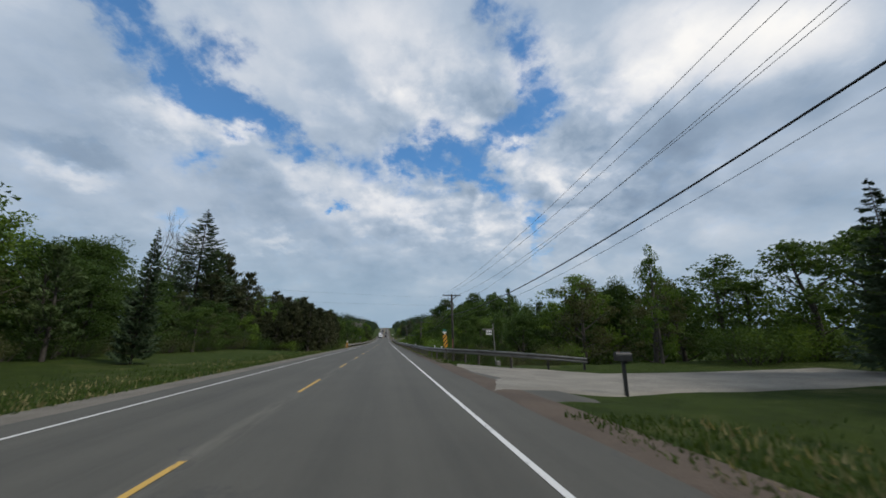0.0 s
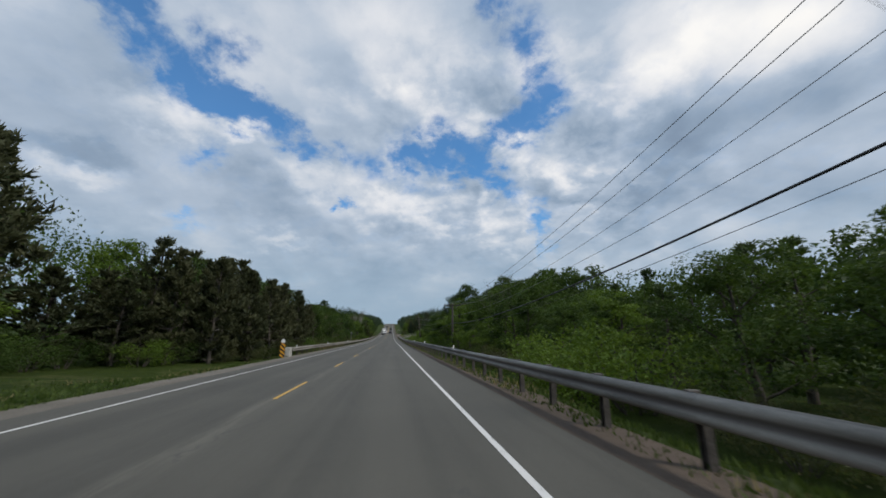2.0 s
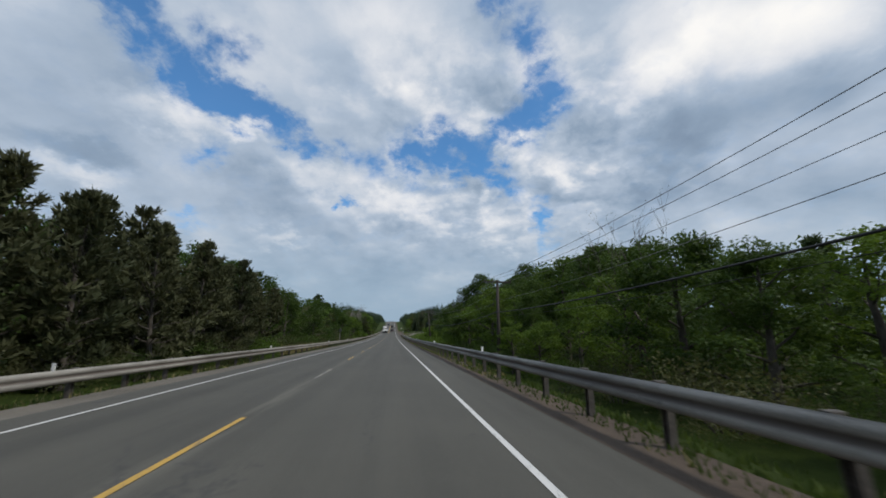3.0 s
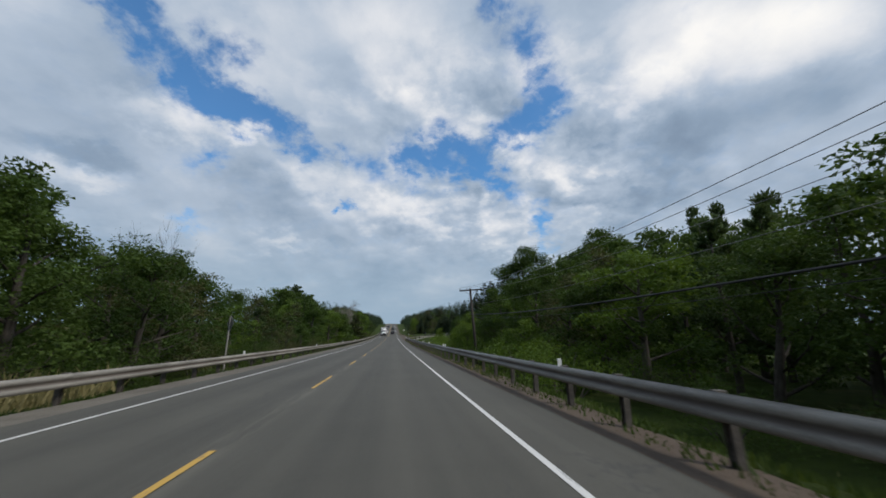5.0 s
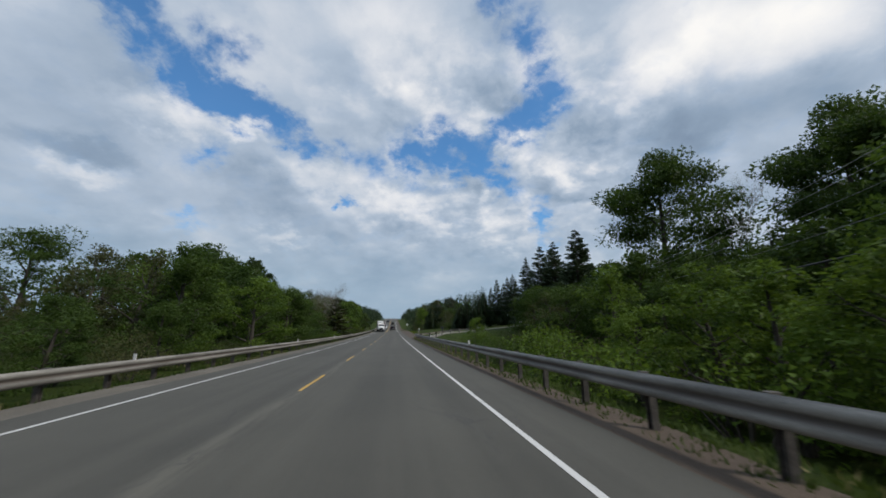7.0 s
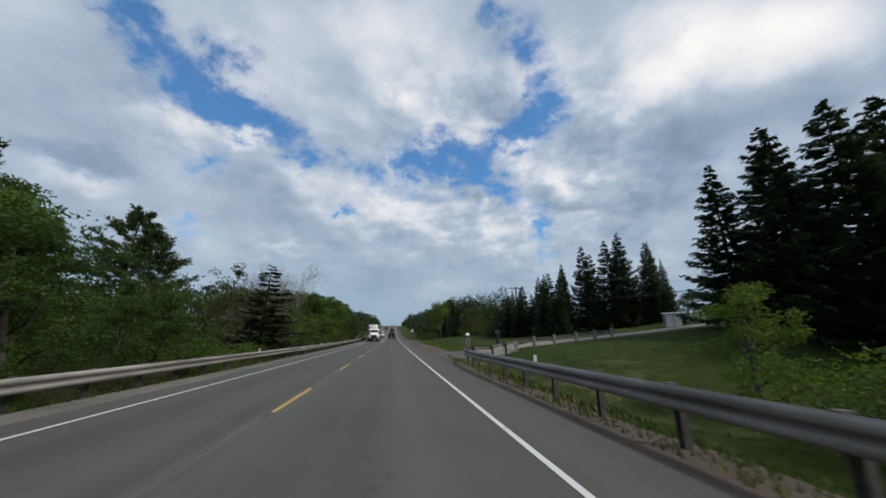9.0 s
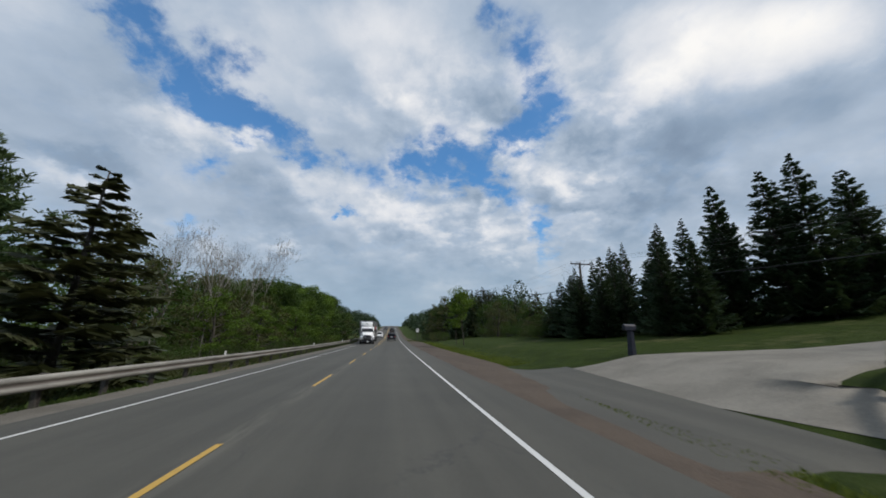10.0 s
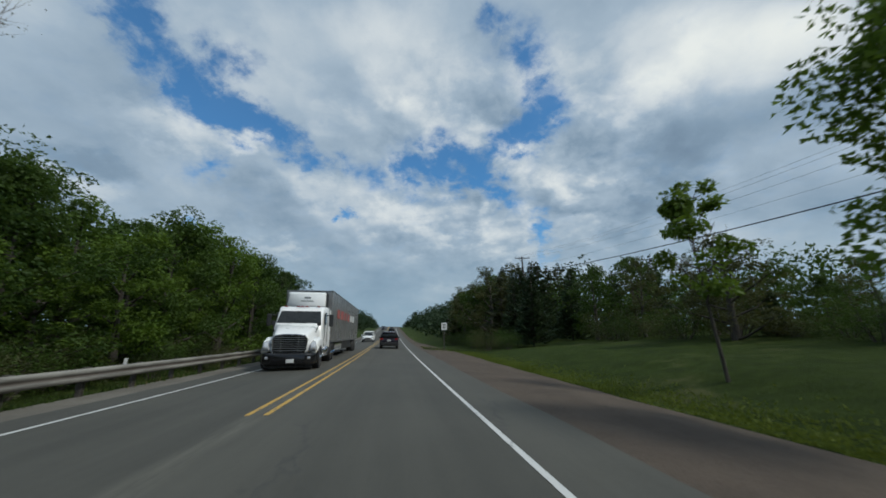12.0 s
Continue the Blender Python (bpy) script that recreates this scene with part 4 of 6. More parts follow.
def broadleaf(seed, height, spread, mat, clumps=70, per=46, leaf=0.30, bole=0.14, gaps=0.0, stem=1.0, twigs=True, name="broadleaf_tree", label=""):
    """A broad-leaved tree: bole, limbs, and clumps of leaves about their ends."""
    rng = np.random.default_rng(seed)
    verts, faces, tips = [], [], []
    trunk = limb(verts, faces, rng, np.array([0, 0, -0.5]), np.array([0.0, 0.0, 1.0]), height * 0.78, (0.018 * height + 0.05) * stem, 7, 0.3, 8, 0.10)
    n_limb = 13
    for i in range(n_limb):
        s = bole + (0.95 - bole) * i / (n_limb - 1)
        k = min(int(s * 7), 6)
        start = trunk[k] + (trunk[k + 1] - trunk[k]) * (s * 7 - k)
        q = 2.4 * i + rng.uniform(-0.5, 0.5)
        reach = spread * (1.0 - 0.62 * max(0, s - 0.45) / 0.55) * (0.75 + 0.25 * min(1, (s - bole) / 0.15 + 0.4)) * rng.uniform(0.7, 1.15)
        up_ = 0.35 + 0.8 * s
        pts = limb(verts, faces, rng, start, np.array([math.cos(q), math.sin(q), up_]), reach * 1.15, (0.05 + 0.006 * height * (1 - s)) * min(1, stem * 1.3), 4, 0.08, 5)
        tips += [(pts[2], 0.8), (pts[3], 1.0), (pts[4], 1.0)]
        for j in (2, 3):
            off = rand_dirs(rng, 1)[0] * np.array([1, 1, 0.5])
            sub = limb(verts if twigs else [], faces if twigs else [], rng, pts[j], off + np.array([math.cos(q), math.sin(q), 0.5]) * 0.5, reach * 0.5, 0.025, 3, 0.08, 3)
            tips.append((sub[-1], 0.9))
            tips.append((sub[-2], 0.7))
    tips.append((trunk[-1], 1.0))
    tips.append((trunk[-1] + np.array([0, 0, height * 0.10]), 0.8))
    tips = [tips[i] for i in rng.permutation(len(tips))]
    cen, out = [], []
    for i in range(clumps):
        p, k = tips[i % len(tips)]
        if rng.random() < gaps:
            continue
        p = p + rng.normal(size=3) * 0.075 * spread
        r = spread * 0.24 * k * rng.uniform(0.7, 1.3)
        d = rand_dirs(rng, per)
        rad = r * rng.uniform(0.35, 1.0, size=(per, 1)) ** 0.6
        pos = p + d * rad * np.array([1.15, 1.15, 0.72])
        cen.append(pos), out.append(d)
    cen, out = np.concatenate(cen), np.concatenate(out)
    keep = cen[:, 2] > 0.4
    cen, out = cen[keep], out[keep]
    n = len(cen)
    axis = out * np.array([1, 1, 0.4]) + rng.normal(size=(n, 3)) * 0.5 + np.array([0, 0, -0.25])
    side = np.cross(axis, out + rng.normal(size=(n, 3)) * 0.6)
    tree = thing(name, label, "tree")
    part("trunk", mesh_of("trunk", verts, faces, BARK, True), BARK, tree, "grey-brown trunk and limbs")
    part("crown", leaf_mesh("crown", cen, axis, side, rng.uniform(0.7, 1.35, n) * leaf, rng.uniform(0.6, 1.0, n) * leaf * 0.8, mat), mat, tree, "uneven leafy crown")
    return tree


def spruce(seed, height, spread, mat, whorls=24, label="", name="spruce_tree", bare=0.0, droop=0.20, ragged=0.32, fine=1.0):
    """A spire of drooping boughs set round a straight stem."""
    rng = np.random.default_rng(seed)
    verts, faces = [], []
    tube(verts, faces, [(0, 0, -0.5), (0, 0, height * 0.5), (0, 0, height * 0.98)], [0.014 * height, 0.008 * height, 0.015], 7)
    cen, axis, side, ln, wd = [], [], [], [], []
    for i in range(whorls):
        s = (i + 0.3) / whorls
        z = height * (0.07 + 0.92 * s)
        reach = spread * (1 - s) ** 0.88 * rng.uniform(1 - ragged, 1 + ragged) + 0.05
        n = 5 + int(3 * (1 - s))
        for k in range(n):
            if rng.random() < bare:
                continue
            q = 2 * math.pi * (k + rng.uniform(-0.35, 0.35)) / n + i * 1.3
            r = reach * rng.uniform(0.72, 1.12)
            d = np.array([math.cos(q), math.sin(q), 0.0])
            zb = z + rng.uniform(-0.6, 0.6) * height / whorls
            pts = [np.array([0, 0, zb]) + d * r * u + np.array([0, 0, r * (-droop * 2.2 * u * (1 - u) - droop * 0.5 * u + 0.16 * u * u)]) for u in (0, 0.35, 0.7, 1.0)]
            tube(verts, faces, pts[::3], [0.03, 0.008], 3, cap=False)
            m = int((7 + 11 * r / max(spread, 0.1) * 1.4) / fine)
            for j in range(m):
                u = 0.18 + 0.84 * (j + rng.uniform(0, 0.9)) / m
                p = np.array([0, 0, zb]) + d * r * u + np.array([0, 0, r * (-droop * 2.2 * u * (1 - u) - droop * 0.5 * u + 0.16 * u * u)])
                for sg in (-1, 1):
                    t = np.array([-d[1], d[0], 0]) * sg
                    a = d * 0.75 + t * 0.8 + np.array([0, 0, rng.uniform(-0.55, -0.05)])
                    L = (0.08 + 0.30 * min(r, 0.6) + 0.17 * r * (1 - 0.5 * u)) * rng.uniform(0.7, 1.25) * fine
                    cen.append(p + a * L * 0.42), axis.append(a), side.append(np.array([0, 0, 0.45]) + d * 0.6 - t * 0.5 + rng.normal(size=3) * 0.3)
                    ln.append(L * 1.25), wd.append(0.12 + 0.18 * L)
    tree = thing(name, label, "tree")
    part("trunk", mesh_of("trunk", verts, faces, BARK, True), BARK, tree, "straight dark stem and boughs")
    part("crown", leaf_mesh("crown", np.array(cen), np.array(axis), np.array(side), np.array(ln), np.array(wd), mat, 0.3), mat, tree, "drooping needled boughs")
    return tree


def pine(seed, height, spread, mat, label="", name="pine_tree", layers=11, low=0.22, tufts=7, tilt=0.25):
    """A pine: open layers of limbs carrying tufts of needles."""
    rng = np.random.default_rng(seed)
    verts, faces = [], []
    trunk = limb(verts, faces, rng, np.array([0, 0, -0.5]), np.array([0.0, 0.0, 1.0]), height * 0.97, 0.015 * height + 0.04, 7, 0.3, 8, 0.06)
    cen, axis = [], []
    for i in range(layers):
        s = low + (0.97 - low) * i / (layers - 1)
        k = min(int(s * 7), 6)
        start = trunk[k] + (trunk[k + 1] - trunk[k]) * (s * 7 - k)
        shape = min(1.0, 0.55 + 1.5 * (s - low)) * (1 - max(0, s - 0.30) / 0.70 * 0.80)
        for j in range(5):
            q = 2 * math.pi * (j + rng.uniform(-0.3, 0.3)) / 5 + i * 0.7
            reach = spread * shape * rng.uniform(0.65, 1.2)
            pts = limb(verts, faces, rng, start, np.array([math.cos(q), math.sin(q), tilt + 1.0 * s * s]), reach, 0.02 + 0.05 * (1 - s), 4, 0.10, 4, 0.3)
            for _ in range(int(tufts * (0.22 + 0.85 * shape))):
                # sprays of needles along the outer limb, pointing out and up
                u = 4 * rng.uniform(0.32, 1.0) ** 0.8
                m = min(int(u), 3)
                along = pts[m + 1] - pts[m]
                c = pts[m] + along * (u - m) + rng.normal(size=3) * np.array([0.10, 0.10, 0.05]) * (0.6 + 0.5 * reach)
                d = rand_dirs(rng, 6) * 0.8 + along / np.linalg.norm(along) * 0.55 + np.array([0, 0, 0.35])
                cen.append(c + d * 0.20), axis.append(d)
    for k in range(6):
        # the leading shoots
        c = trunk[-1] + np.array([rng.normal() * 0.05, rng.normal() * 0.05, -0.14 * k + 0.35])
        d = rand_dirs(rng, 5) * (0.25 + 0.08 * k) + np.array([0, 0, 0.9])
        cen.append(c + d * 0.2), axis.append(d)
    cen, axis = np.concatenate(cen), np.concatenate(axis)
    n = len(cen)
    tree = thing(name, label, "tree")
    part("trunk", mesh_of("trunk", verts, faces, BARK, True), BARK, tree, "rough brown trunk and open limbs")
    part("crown", leaf_mesh("crown", cen, axis, rng.normal(size=(n, 3)), rng.uniform(0.36, 0.70, n), rng.uniform(0.10, 0.18, n), mat, 0.2), mat, tree, "tufted needled crown")
    return tree


def bare_tree(seed, height, spread, label, mat=DEAD_BARK, buds=0, depth=5, name="bare_tree", girth=1.0):
    """A leafless tree of forking limbs and twigs, with a few buds where it has them."""
    rng = np.random.default_rng(seed)
    verts, faces, ends = [], [], []

    def grow(p, d, length, r, level):
        pts = limb(verts, faces, rng, p, d, length, r, 3, 0.13, 5 if level > 3 else 3, 0.05 if level == depth else 0.30)
        if level == 0:
            ends.append(pts[-1])
            return
        last = (pts[-1] - pts[-2]) / np.linalg.norm(pts[-1] - pts[-2])
        for k in range(3):
            side = rand_dirs(rng, 1)[0] * np.array([1, 1, 0.6]) * (0.35 if k == 0 and level > 2 else 1.15)
            grow(pts[-1] if rng.random() < 0.7 else pts[-2], last + side * spread + np.array([0, 0, 0.16]), length * rng.uniform(0.58, 0.82), max(r * 0.5, 0.016), level - 1)

    grow(np.array([0, 0, -0.4]), np.array([0.02, 0.01, 1.0]), height * 0.40, 0.011 * height * girth, depth)
    tree = thing(name, label, "tree")
    part("trunk", mesh_of("trunk", verts, faces, mat, True), mat, tree, "pale grey trunk and limbs")
    if buds:
        e = np.array(ends)
        e = np.repeat(e, buds, axis=0)
        e = e + rng.normal(size=e.shape) * 0.22
        n = len(e)
        part("crown", leaf_mesh("crown", e, rng.normal(size=(n, 3)), rng.normal(size=(n, 3)), rng.uniform(0.07, 0.14, n), 0.07, OLIVE_LEAF), OLIVE_LEAF, tree, "sparse opening buds")
    return tree


def bush(seed, height, spread, mat, label, clumps=30, per=110, leaf=0.088, name="bush"):
    """A shrub of many stems, leafy to the ground."""
    rng = np.random.default_rng(seed)
    verts, faces, cen, out = [], [], [], []
    for i in range(9):
        q = 2 * math.pi * i / 9 + rng.uniform(-0.3, 0.3)
        limb(verts, faces, rng, np.array([0.1 * math.cos(q), 0.1 * math.sin(q), -0.2]), np.array([math.cos(q) * 0.6, math.sin(q) * 0.6, 1.0]), height * rng.uniform(0.6, 0.95), 0.03, 3, 0.1, 4)
    for i in range(clumps):
        q, r = rng.uniform(0, 2 * math.pi), spread * math.sqrt(rng.uniform(0, 1)) * 0.85
        z = height * (0.12 + 0.78 * rng.uniform(0, 1) * (1 - 0.5 * (r / spread) ** 2))
        d = rand_dirs(rng, per)
        cen.append(np.array([r * math.cos(q), r * math.sin(q), z]) + d * rng.uniform(0.2, 1, (per, 1)) ** 0.6 * spread * 0.34 * np.array([1, 1, 0.8]))
        out.append(d)
    cen, out = np.concatenate(cen), np.concatenate(out)
    cen[:, 2] = np.maximum(cen[:, 2], 0.03)
    n = len(cen)
    axis = out + rng.normal(size=(n, 3)) * 0.5 + np.array([0, 0, 0.15])
    ob = thing(name, label, "bush")
    part("stalk", mesh_of("stalk", verts, faces, BARK, True), BARK, ob, "thin brown stalks")
    part("crown", leaf_mesh("crown", cen, axis, np.cross(axis, out + rng.normal(size=(n, 3)) * 0.6), rng.uniform(0.7, 1.3, n) * leaf, rng.uniform(0.6, 1, n) * leaf * 0.75, mat), mat, ob, "dense leafy growth")
    return ob


KINDS = {
    "broad": [broadleaf(11, 12, 3.6, LEAF, 104, 116, leaf=0.185, label="full green broad-leaved tree in summer leaf at the roadside"),
              broadleaf(12, 12, 3.1, LEAF, 100, 112, leaf=0.185, bole=0.12, label="tall green broad-leaved tree with an uneven crown"),
              broadleaf(13, 12, 3.9, LEAF, 108, 114, leaf=0.185, bole=0.16, gaps=0.12, label="spreading dark green broad-leaved tree with gaps in its crown")],
    "back": [broadleaf(14, 12, 3.7, LEAF, 84, 40, leaf=0.31, twigs=False, label="green broad-leaved tree in the second row of the woods"),
             broadleaf(15, 12, 3.3, LEAF, 80, 40, leaf=0.31, twigs=False, bole=0.12, label="tall green broad-leaved tree behind the roadside row")],
    "tall": [broadleaf(16, 24, 7.0, LEAF, 210, 135, leaf=0.30, bole=0.16, label="great spreading broad-leaved tree above the roadside woods"),
             broadleaf(17, 24, 5.6, LEAF, 240, 130, leaf=0.30, bole=0.22, gaps=0.04, label="tall old broad-leaved tree with a full round crown")],
    "bright": [broadleaf(21, 10, 3.0, BRIGHT_LEAF, 84, 78, leaf=0.19, bole=0.10, label="light green young broad-leaved tree in fresh leaf"),
               broadleaf(22, 10, 2.5, BRIGHT_LEAF, 74, 78, leaf=0.19, bole=0.10, gaps=0.15, label="slender light green tree in fresh leaf")],
    "olive": [broadleaf(31, 9, 2.6, OLIVE_LEAF, 70, 72, leaf=0.175, bole=0.08, gaps=0.15, label="thin olive-green tree just coming into leaf")],
    "spruce": [spruce(41, 14, 3.5, SPRUCE_LEAF, 38, ragged=0.22, label="dark green spruce with drooping boughs"),
               spruce(42, 14, 3.0, SPRUCE_LEAF, 38, ragged=0.25, label="narrow dark spruce with a pointed top"),
               spruce(43, 14, 3.4, SPRUCE_LEAF, 34, bare=0.08, ragged=0.30, label="old ragged spruce with thin dark boughs")],
    "old_spruce": [spruce(47, 24, 9.4, SPRUCE_LEAF, 66, bare=0.06, ragged=0.26, droop=0.12, fine=0.66, label="great old dark spruce with ragged upswept boughs")],
    "dead": [bare_tree(64, 22, 0.5, "large dead tree with thick grey forking limbs", BARK, depth=4, girth=1.7)],
    "pine": [pine(51, 13, 3.9, PINE_LEAF, label="white pine with open layered green boughs", tufts=20, layers=10, tilt=0.12),
             pine(52, 12, 3.4, PINE_LEAF, label="green pine with an uneven layered crown", tufts=20, layers=10, tilt=0.1)],
    "great_pine": [pine(57, 20, 7.2, PINE_LEAF, label="great white pine with full layered boughs", layers=15, low=0.14, tufts=46, tilt=0.16)],
    "dusky": [pine(55, 10, 3.3, DUSKY_LEAF, label="dusky brown-green pine in a dense roadside row", layers=11, low=0.10, tufts=18, tilt=0.22),
              pine(56, 10, 2.9, DUSKY_LEAF, label="narrow dusky green pine in a dense roadside row", layers=11, low=0.08, tufts=18, tilt=0.3)],
    "cedar": [spruce(45, 9, 2.4, DUSKY_LEAF, 22, label="dark ragged cedar with upturned boughs", name="cedar_tree", bare=0.15, droop=-0.05, ragged=0.4)],
    "bare": [bare_tree(61, 13, 0.60, "leafless dark grey tree with forking limbs", BARK, buds=1, depth=4),
             bare_tree(62, 13, 0.62, "tall thin grey tree with fine bare twigs just budding", DEAD_BARK, buds=2, depth=5)],
    "bush": [bush(71, 2.6, 2.0, LEAF, "dense green roadside bush"),
             bush(72, 2.2, 1.8, BRIGHT_LEAF, "bright yellow-green roadside bush"),
             bush(73, 2.4, 1.9, OLIVE_LEAF, "olive-brown scrubby bush on the bank")],
}
def tallness(tree):
    return max(v.co.z for c in tree.children for v in c.data.vertices)


NOMINAL = {kind: [tallness(tree) for tree in trees] for kind, trees in KINDS.items()}
used = set()


def stand(kind, x, y, height, which=None, wide=1.0, lean=0.0):
    """Sets a tree of that kind and height on the land; the first use of a kind moves the one that was built."""
    k = random.randrange(len(KINDS[kind])) if which is None else which
    s = height / NOMINAL[kind][k]
    m = Matrix.LocRotScale((x, y, land(x, y) - 0.05), Euler((radians(random.uniform(-2, 2)), radians(random.uniform(-2, 2) + lean), random.uniform(0, 6.28))), (s * wide, s * wide, s))
    if (kind, k) in used:
        first = KINDS[kind][k]
        ob = copy_thing(first, m @ Matrix.Diagonal((1 / first.scale[0], 1 / first.scale[1], 1 / first.scale[2], 1)))
    else:
        used.add((kind, k))
        ob = KINDS[kind][k]
        ob.matrix_basis = m
    ob["group"] = "bushes" if kind == "bush" else "trees"
    return ob


def stand_to(kind, x, y, top, which=None, wide=1.0):
    """Sets a tree whose tip is that high above the road."""
    return stand(kind, x, y, top - bank(x, y), which, wide)


# ---- landmarks among the trees ----
rs = random.Random(17)
stand("old_spruce", -30.3, 67, 24.5, 0, 1.0)
stand("dead", -34.6, 63.6, 22.5, 0, 1.0)
stand_to("spruce", -14.5, 27.5, 9.3, 1, 0.6)
stand("spruce", -18.5, 14.5, 10.5, 0, 0.9)
stand_to("dusky", -22.9, 66.4, 13.2, 0, 1.05)
stand_to("dusky", -25.8, 63.5, 12.2, 1, 1.2)
stand_to("broad", -33.5, 46, 12.8, 0, 1.3)
stand("broad", -27, 38, 11.5, 2, 1.2)
stand_to("bright", -24.6, 83, 11.0, 0, 0.9)
for x, y, top in ((-19.0, 79.3, 10.4), (-17.0, 79.8, 9.6), (-14.4, 83.8, 9.6), (-15.8, 83.0, 9.0), (-12.6, 85.8, 8.8), (-11.7, 90.5, 8.4), (-12.4, 96, 8.8), (-12.0, 102, 8.6)):
    stand_to("dusky", x, y, top, None, rs.uniform(0.85, 1.05))
stand_to("bare", -28.2, 159.0, 16.6, 0, 0.75)
stand_to("broad", -21.5, 153.5, 10.4, 2, 0.8)
stand_to("bright", -23.5, 158.5, 9.2, 1, 0.8)
stand_to("bare", -45.7, 203.5, 12.8, 0, 0.7)
stand_to("bare", -44.2, 195.8, 10.4, 0, 0.6)
stand_to("broad", -32.0, 192.7, 11.6, 2, 1.1)
stand_to("tall", -27.7, 213.5, 14.5, 1, 0.85)
stand_to("pine", -22.4, 222.3, 13.2, 1, 0.95)
stand_to("broad", -32.1, 236.5, 15.4, 0, 1.2)
stand_to("bright", -33.0, 229.0, 15.6, 0, 1.4)
stand_to("great_pine", -36.0, 255.4, 20.0, 0, 1.6)
stand_to("great_pine", -29.5, 251.5, 15.6, 0, 1.5)
stand_to("cedar", -11.0, 238.2, 8.5, 0, 1.5)
for x, y, top in ((-19.4, 258.2, 12.4), (-14.8, 257.4, 12.0), (-18.2, 266.5, 12.6), (-19.8, 272.0, 13.4), (-16.6, 270.6, 12.0), (-17.6, 279.6, 16.6), (-22.5, 264.0, 11.8), (-21.0, 268.5, 12.2)):
    stand_to("bare", x, y, top, 1, rs.uniform(0.8, 1.0))
stand_to("tall", 31.4, 190.8, 22.6, 0, 1.0)
stand_to("tall", 45.5, 182.5, 25.0, 0, 0.95)
stand_to("tall", 41.0, 176.0, 19.5, 1, 1.1)
stand_to("bare", 36.1, 186.9, 17.4, 1, 0.8)
stand_to("pine", 51.1, 162.6, 23.1, 1, 0.6)
stand_to("pine", 60.0, 165.0, 25.2, 0, 0.7)
stand_to("bare", 14.9, 83.6, 8.3, 0, 1.0)
stand_to("bright", 20.9, 23.4, 8.3, 1, 0.55)
stand_to("bright", 21.9, 36.7, 8.6, 0, 1.15)
stand_to("broad", 29.0, 39.0, 8.8, 1, 1.1)
stand("spruce", 24.0, 12.6, 9.0, 2, 0.8)


for x, y, h in ((28.7, 224.8, 15.9), (30.2, 221.4, 17.5), (31.6, 218.0, 17.6), (33.4, 223.9, 17.8), (32.5, 212.5, 18.5), (36.5, 219, 19)):
    stand_to("spruce", x, y, h, rs.choice((0, 1)), 1.15)
for x, y, h in ((28.5, 247.2, 14.2), (30.8, 244.7, 14.5), (31.7, 243.0, 15.2), (34.8, 242.3, 13.7), (36.3, 243.8, 14.2), (31, 250, 13.6), (33.5, 246.5, 14.4), (35, 240, 11.0), (29, 255, 13), (28, 259, 12)):
    stand_to("spruce", x, y, h, rs.choice((0, 1)), rs.uniform(0.78, 0.95))
for i in range(10):
    stand_to("spruce", 22.5 + rs.uniform(-1.5, 2.5) + 0.16 * i, 244.5 + 2.0 * i, rs.uniform(6.8, 9.2), rs.choice((0, 1)), rs.uniform(0.85, 1.1))
    if i > 3:
        stand_to("spruce", 19.4 + rs.uniform(-0.6, 0.8) + 0.1 * i, 243.5 + 2.2 * i, rs.uniform(5.4, 8.0), rs.choice((0, 1)), rs.uniform(1.15, 1.4))
for x, y, h in ((28.5, 261.8, 11.5), (23.8, 249.4, 10.4), (25.2, 247.6, 11.0)):
    stand_to("spruce", x, y, h, rs.choice((0, 1)), 0.95)
KINDS["edge"] = [broadleaf(81, 13, 4.0, BRIGHT_LEAF, 96, 84, leaf=0.27, bole=0.40, gaps=0.2, stem=0.42, label="tall broad-leaved tree overhanging the roadside lawn")]
KINDS["sapling"] = [broadleaf(83, 9, 1.75, BRIGHT_LEAF, 44, 70, leaf=0.22, bole=0.42, gaps=0.2, stem=0.36, label="slender young tree with a sparse crown on the lawn")]
NOMINAL["sapling"] = [tallness(KINDS["sapling"][0])]
NOMINAL["edge"] = [tallness(KINDS["edge"][0])]
for i in range(20):
    stand_to("back", 52 + rs.uniform(-4, 9), 202 + 3.2 * i, rs.uniform(8.5, 11.5) if i > 8 else rs.uniform(9.5, 13.5), None, 1.3)
stand("bright", 14.5, 211.5, 4.8, 0, 1.1)
stand("bush", 14.5, 208.5, 3.0, 1, 1.2)
stand("bush", 13.2, 206.5, 2.8, 0, 1.2)
for x, y, h in ((27, 5, 7), (30, 10.5, 7.6), (31, 21, 8.4), (29, 26, 8.6), (37, 14, 9.0), (38, 22, 10), (44, 10, 10.4), (46, 17, 11.2), (45, 26, 12), (53, 14, 12), (54, 22, 13)):
    stand("back", x, y, h, None, rs.uniform(1.2, 1.5))
for i in range(13):
    stand("bush", 27 + 1.6 * i + rs.uniform(-1, 1), 8.5 + rs.uniform(-2, 1) + 0.1 * i, rs.uniform(2.4, 3.8), 0, 1.3)
    stand("bush", 24 + 1.8 * i + rs.uniform(-1, 1), 20.5 + rs.uniform(-1.5, 2), rs.uniform(2.4, 3.8), rs.choice((0, 1)), 1.3)
for x, y, top in ((-18.2, 286.7, 11.2), (-13.8, 293.8, 10.6), (-14.5, 284.0, 9.0), (-16.0, 301.0, 11.6), (-19.5, 279.5, 10.4)):
    stand_to("broad" if y < 300 else "bright", x, y, top, None, 1.15)
stand_to("edge", 11.2, 269.9, 8.1, 0, 0.93)
stand_to("sapling", 11.2, 275.7, 6.4, 0, 0.9)
stand_to("spruce", 27.7, 261.6, 12.0, 1, 0.9)
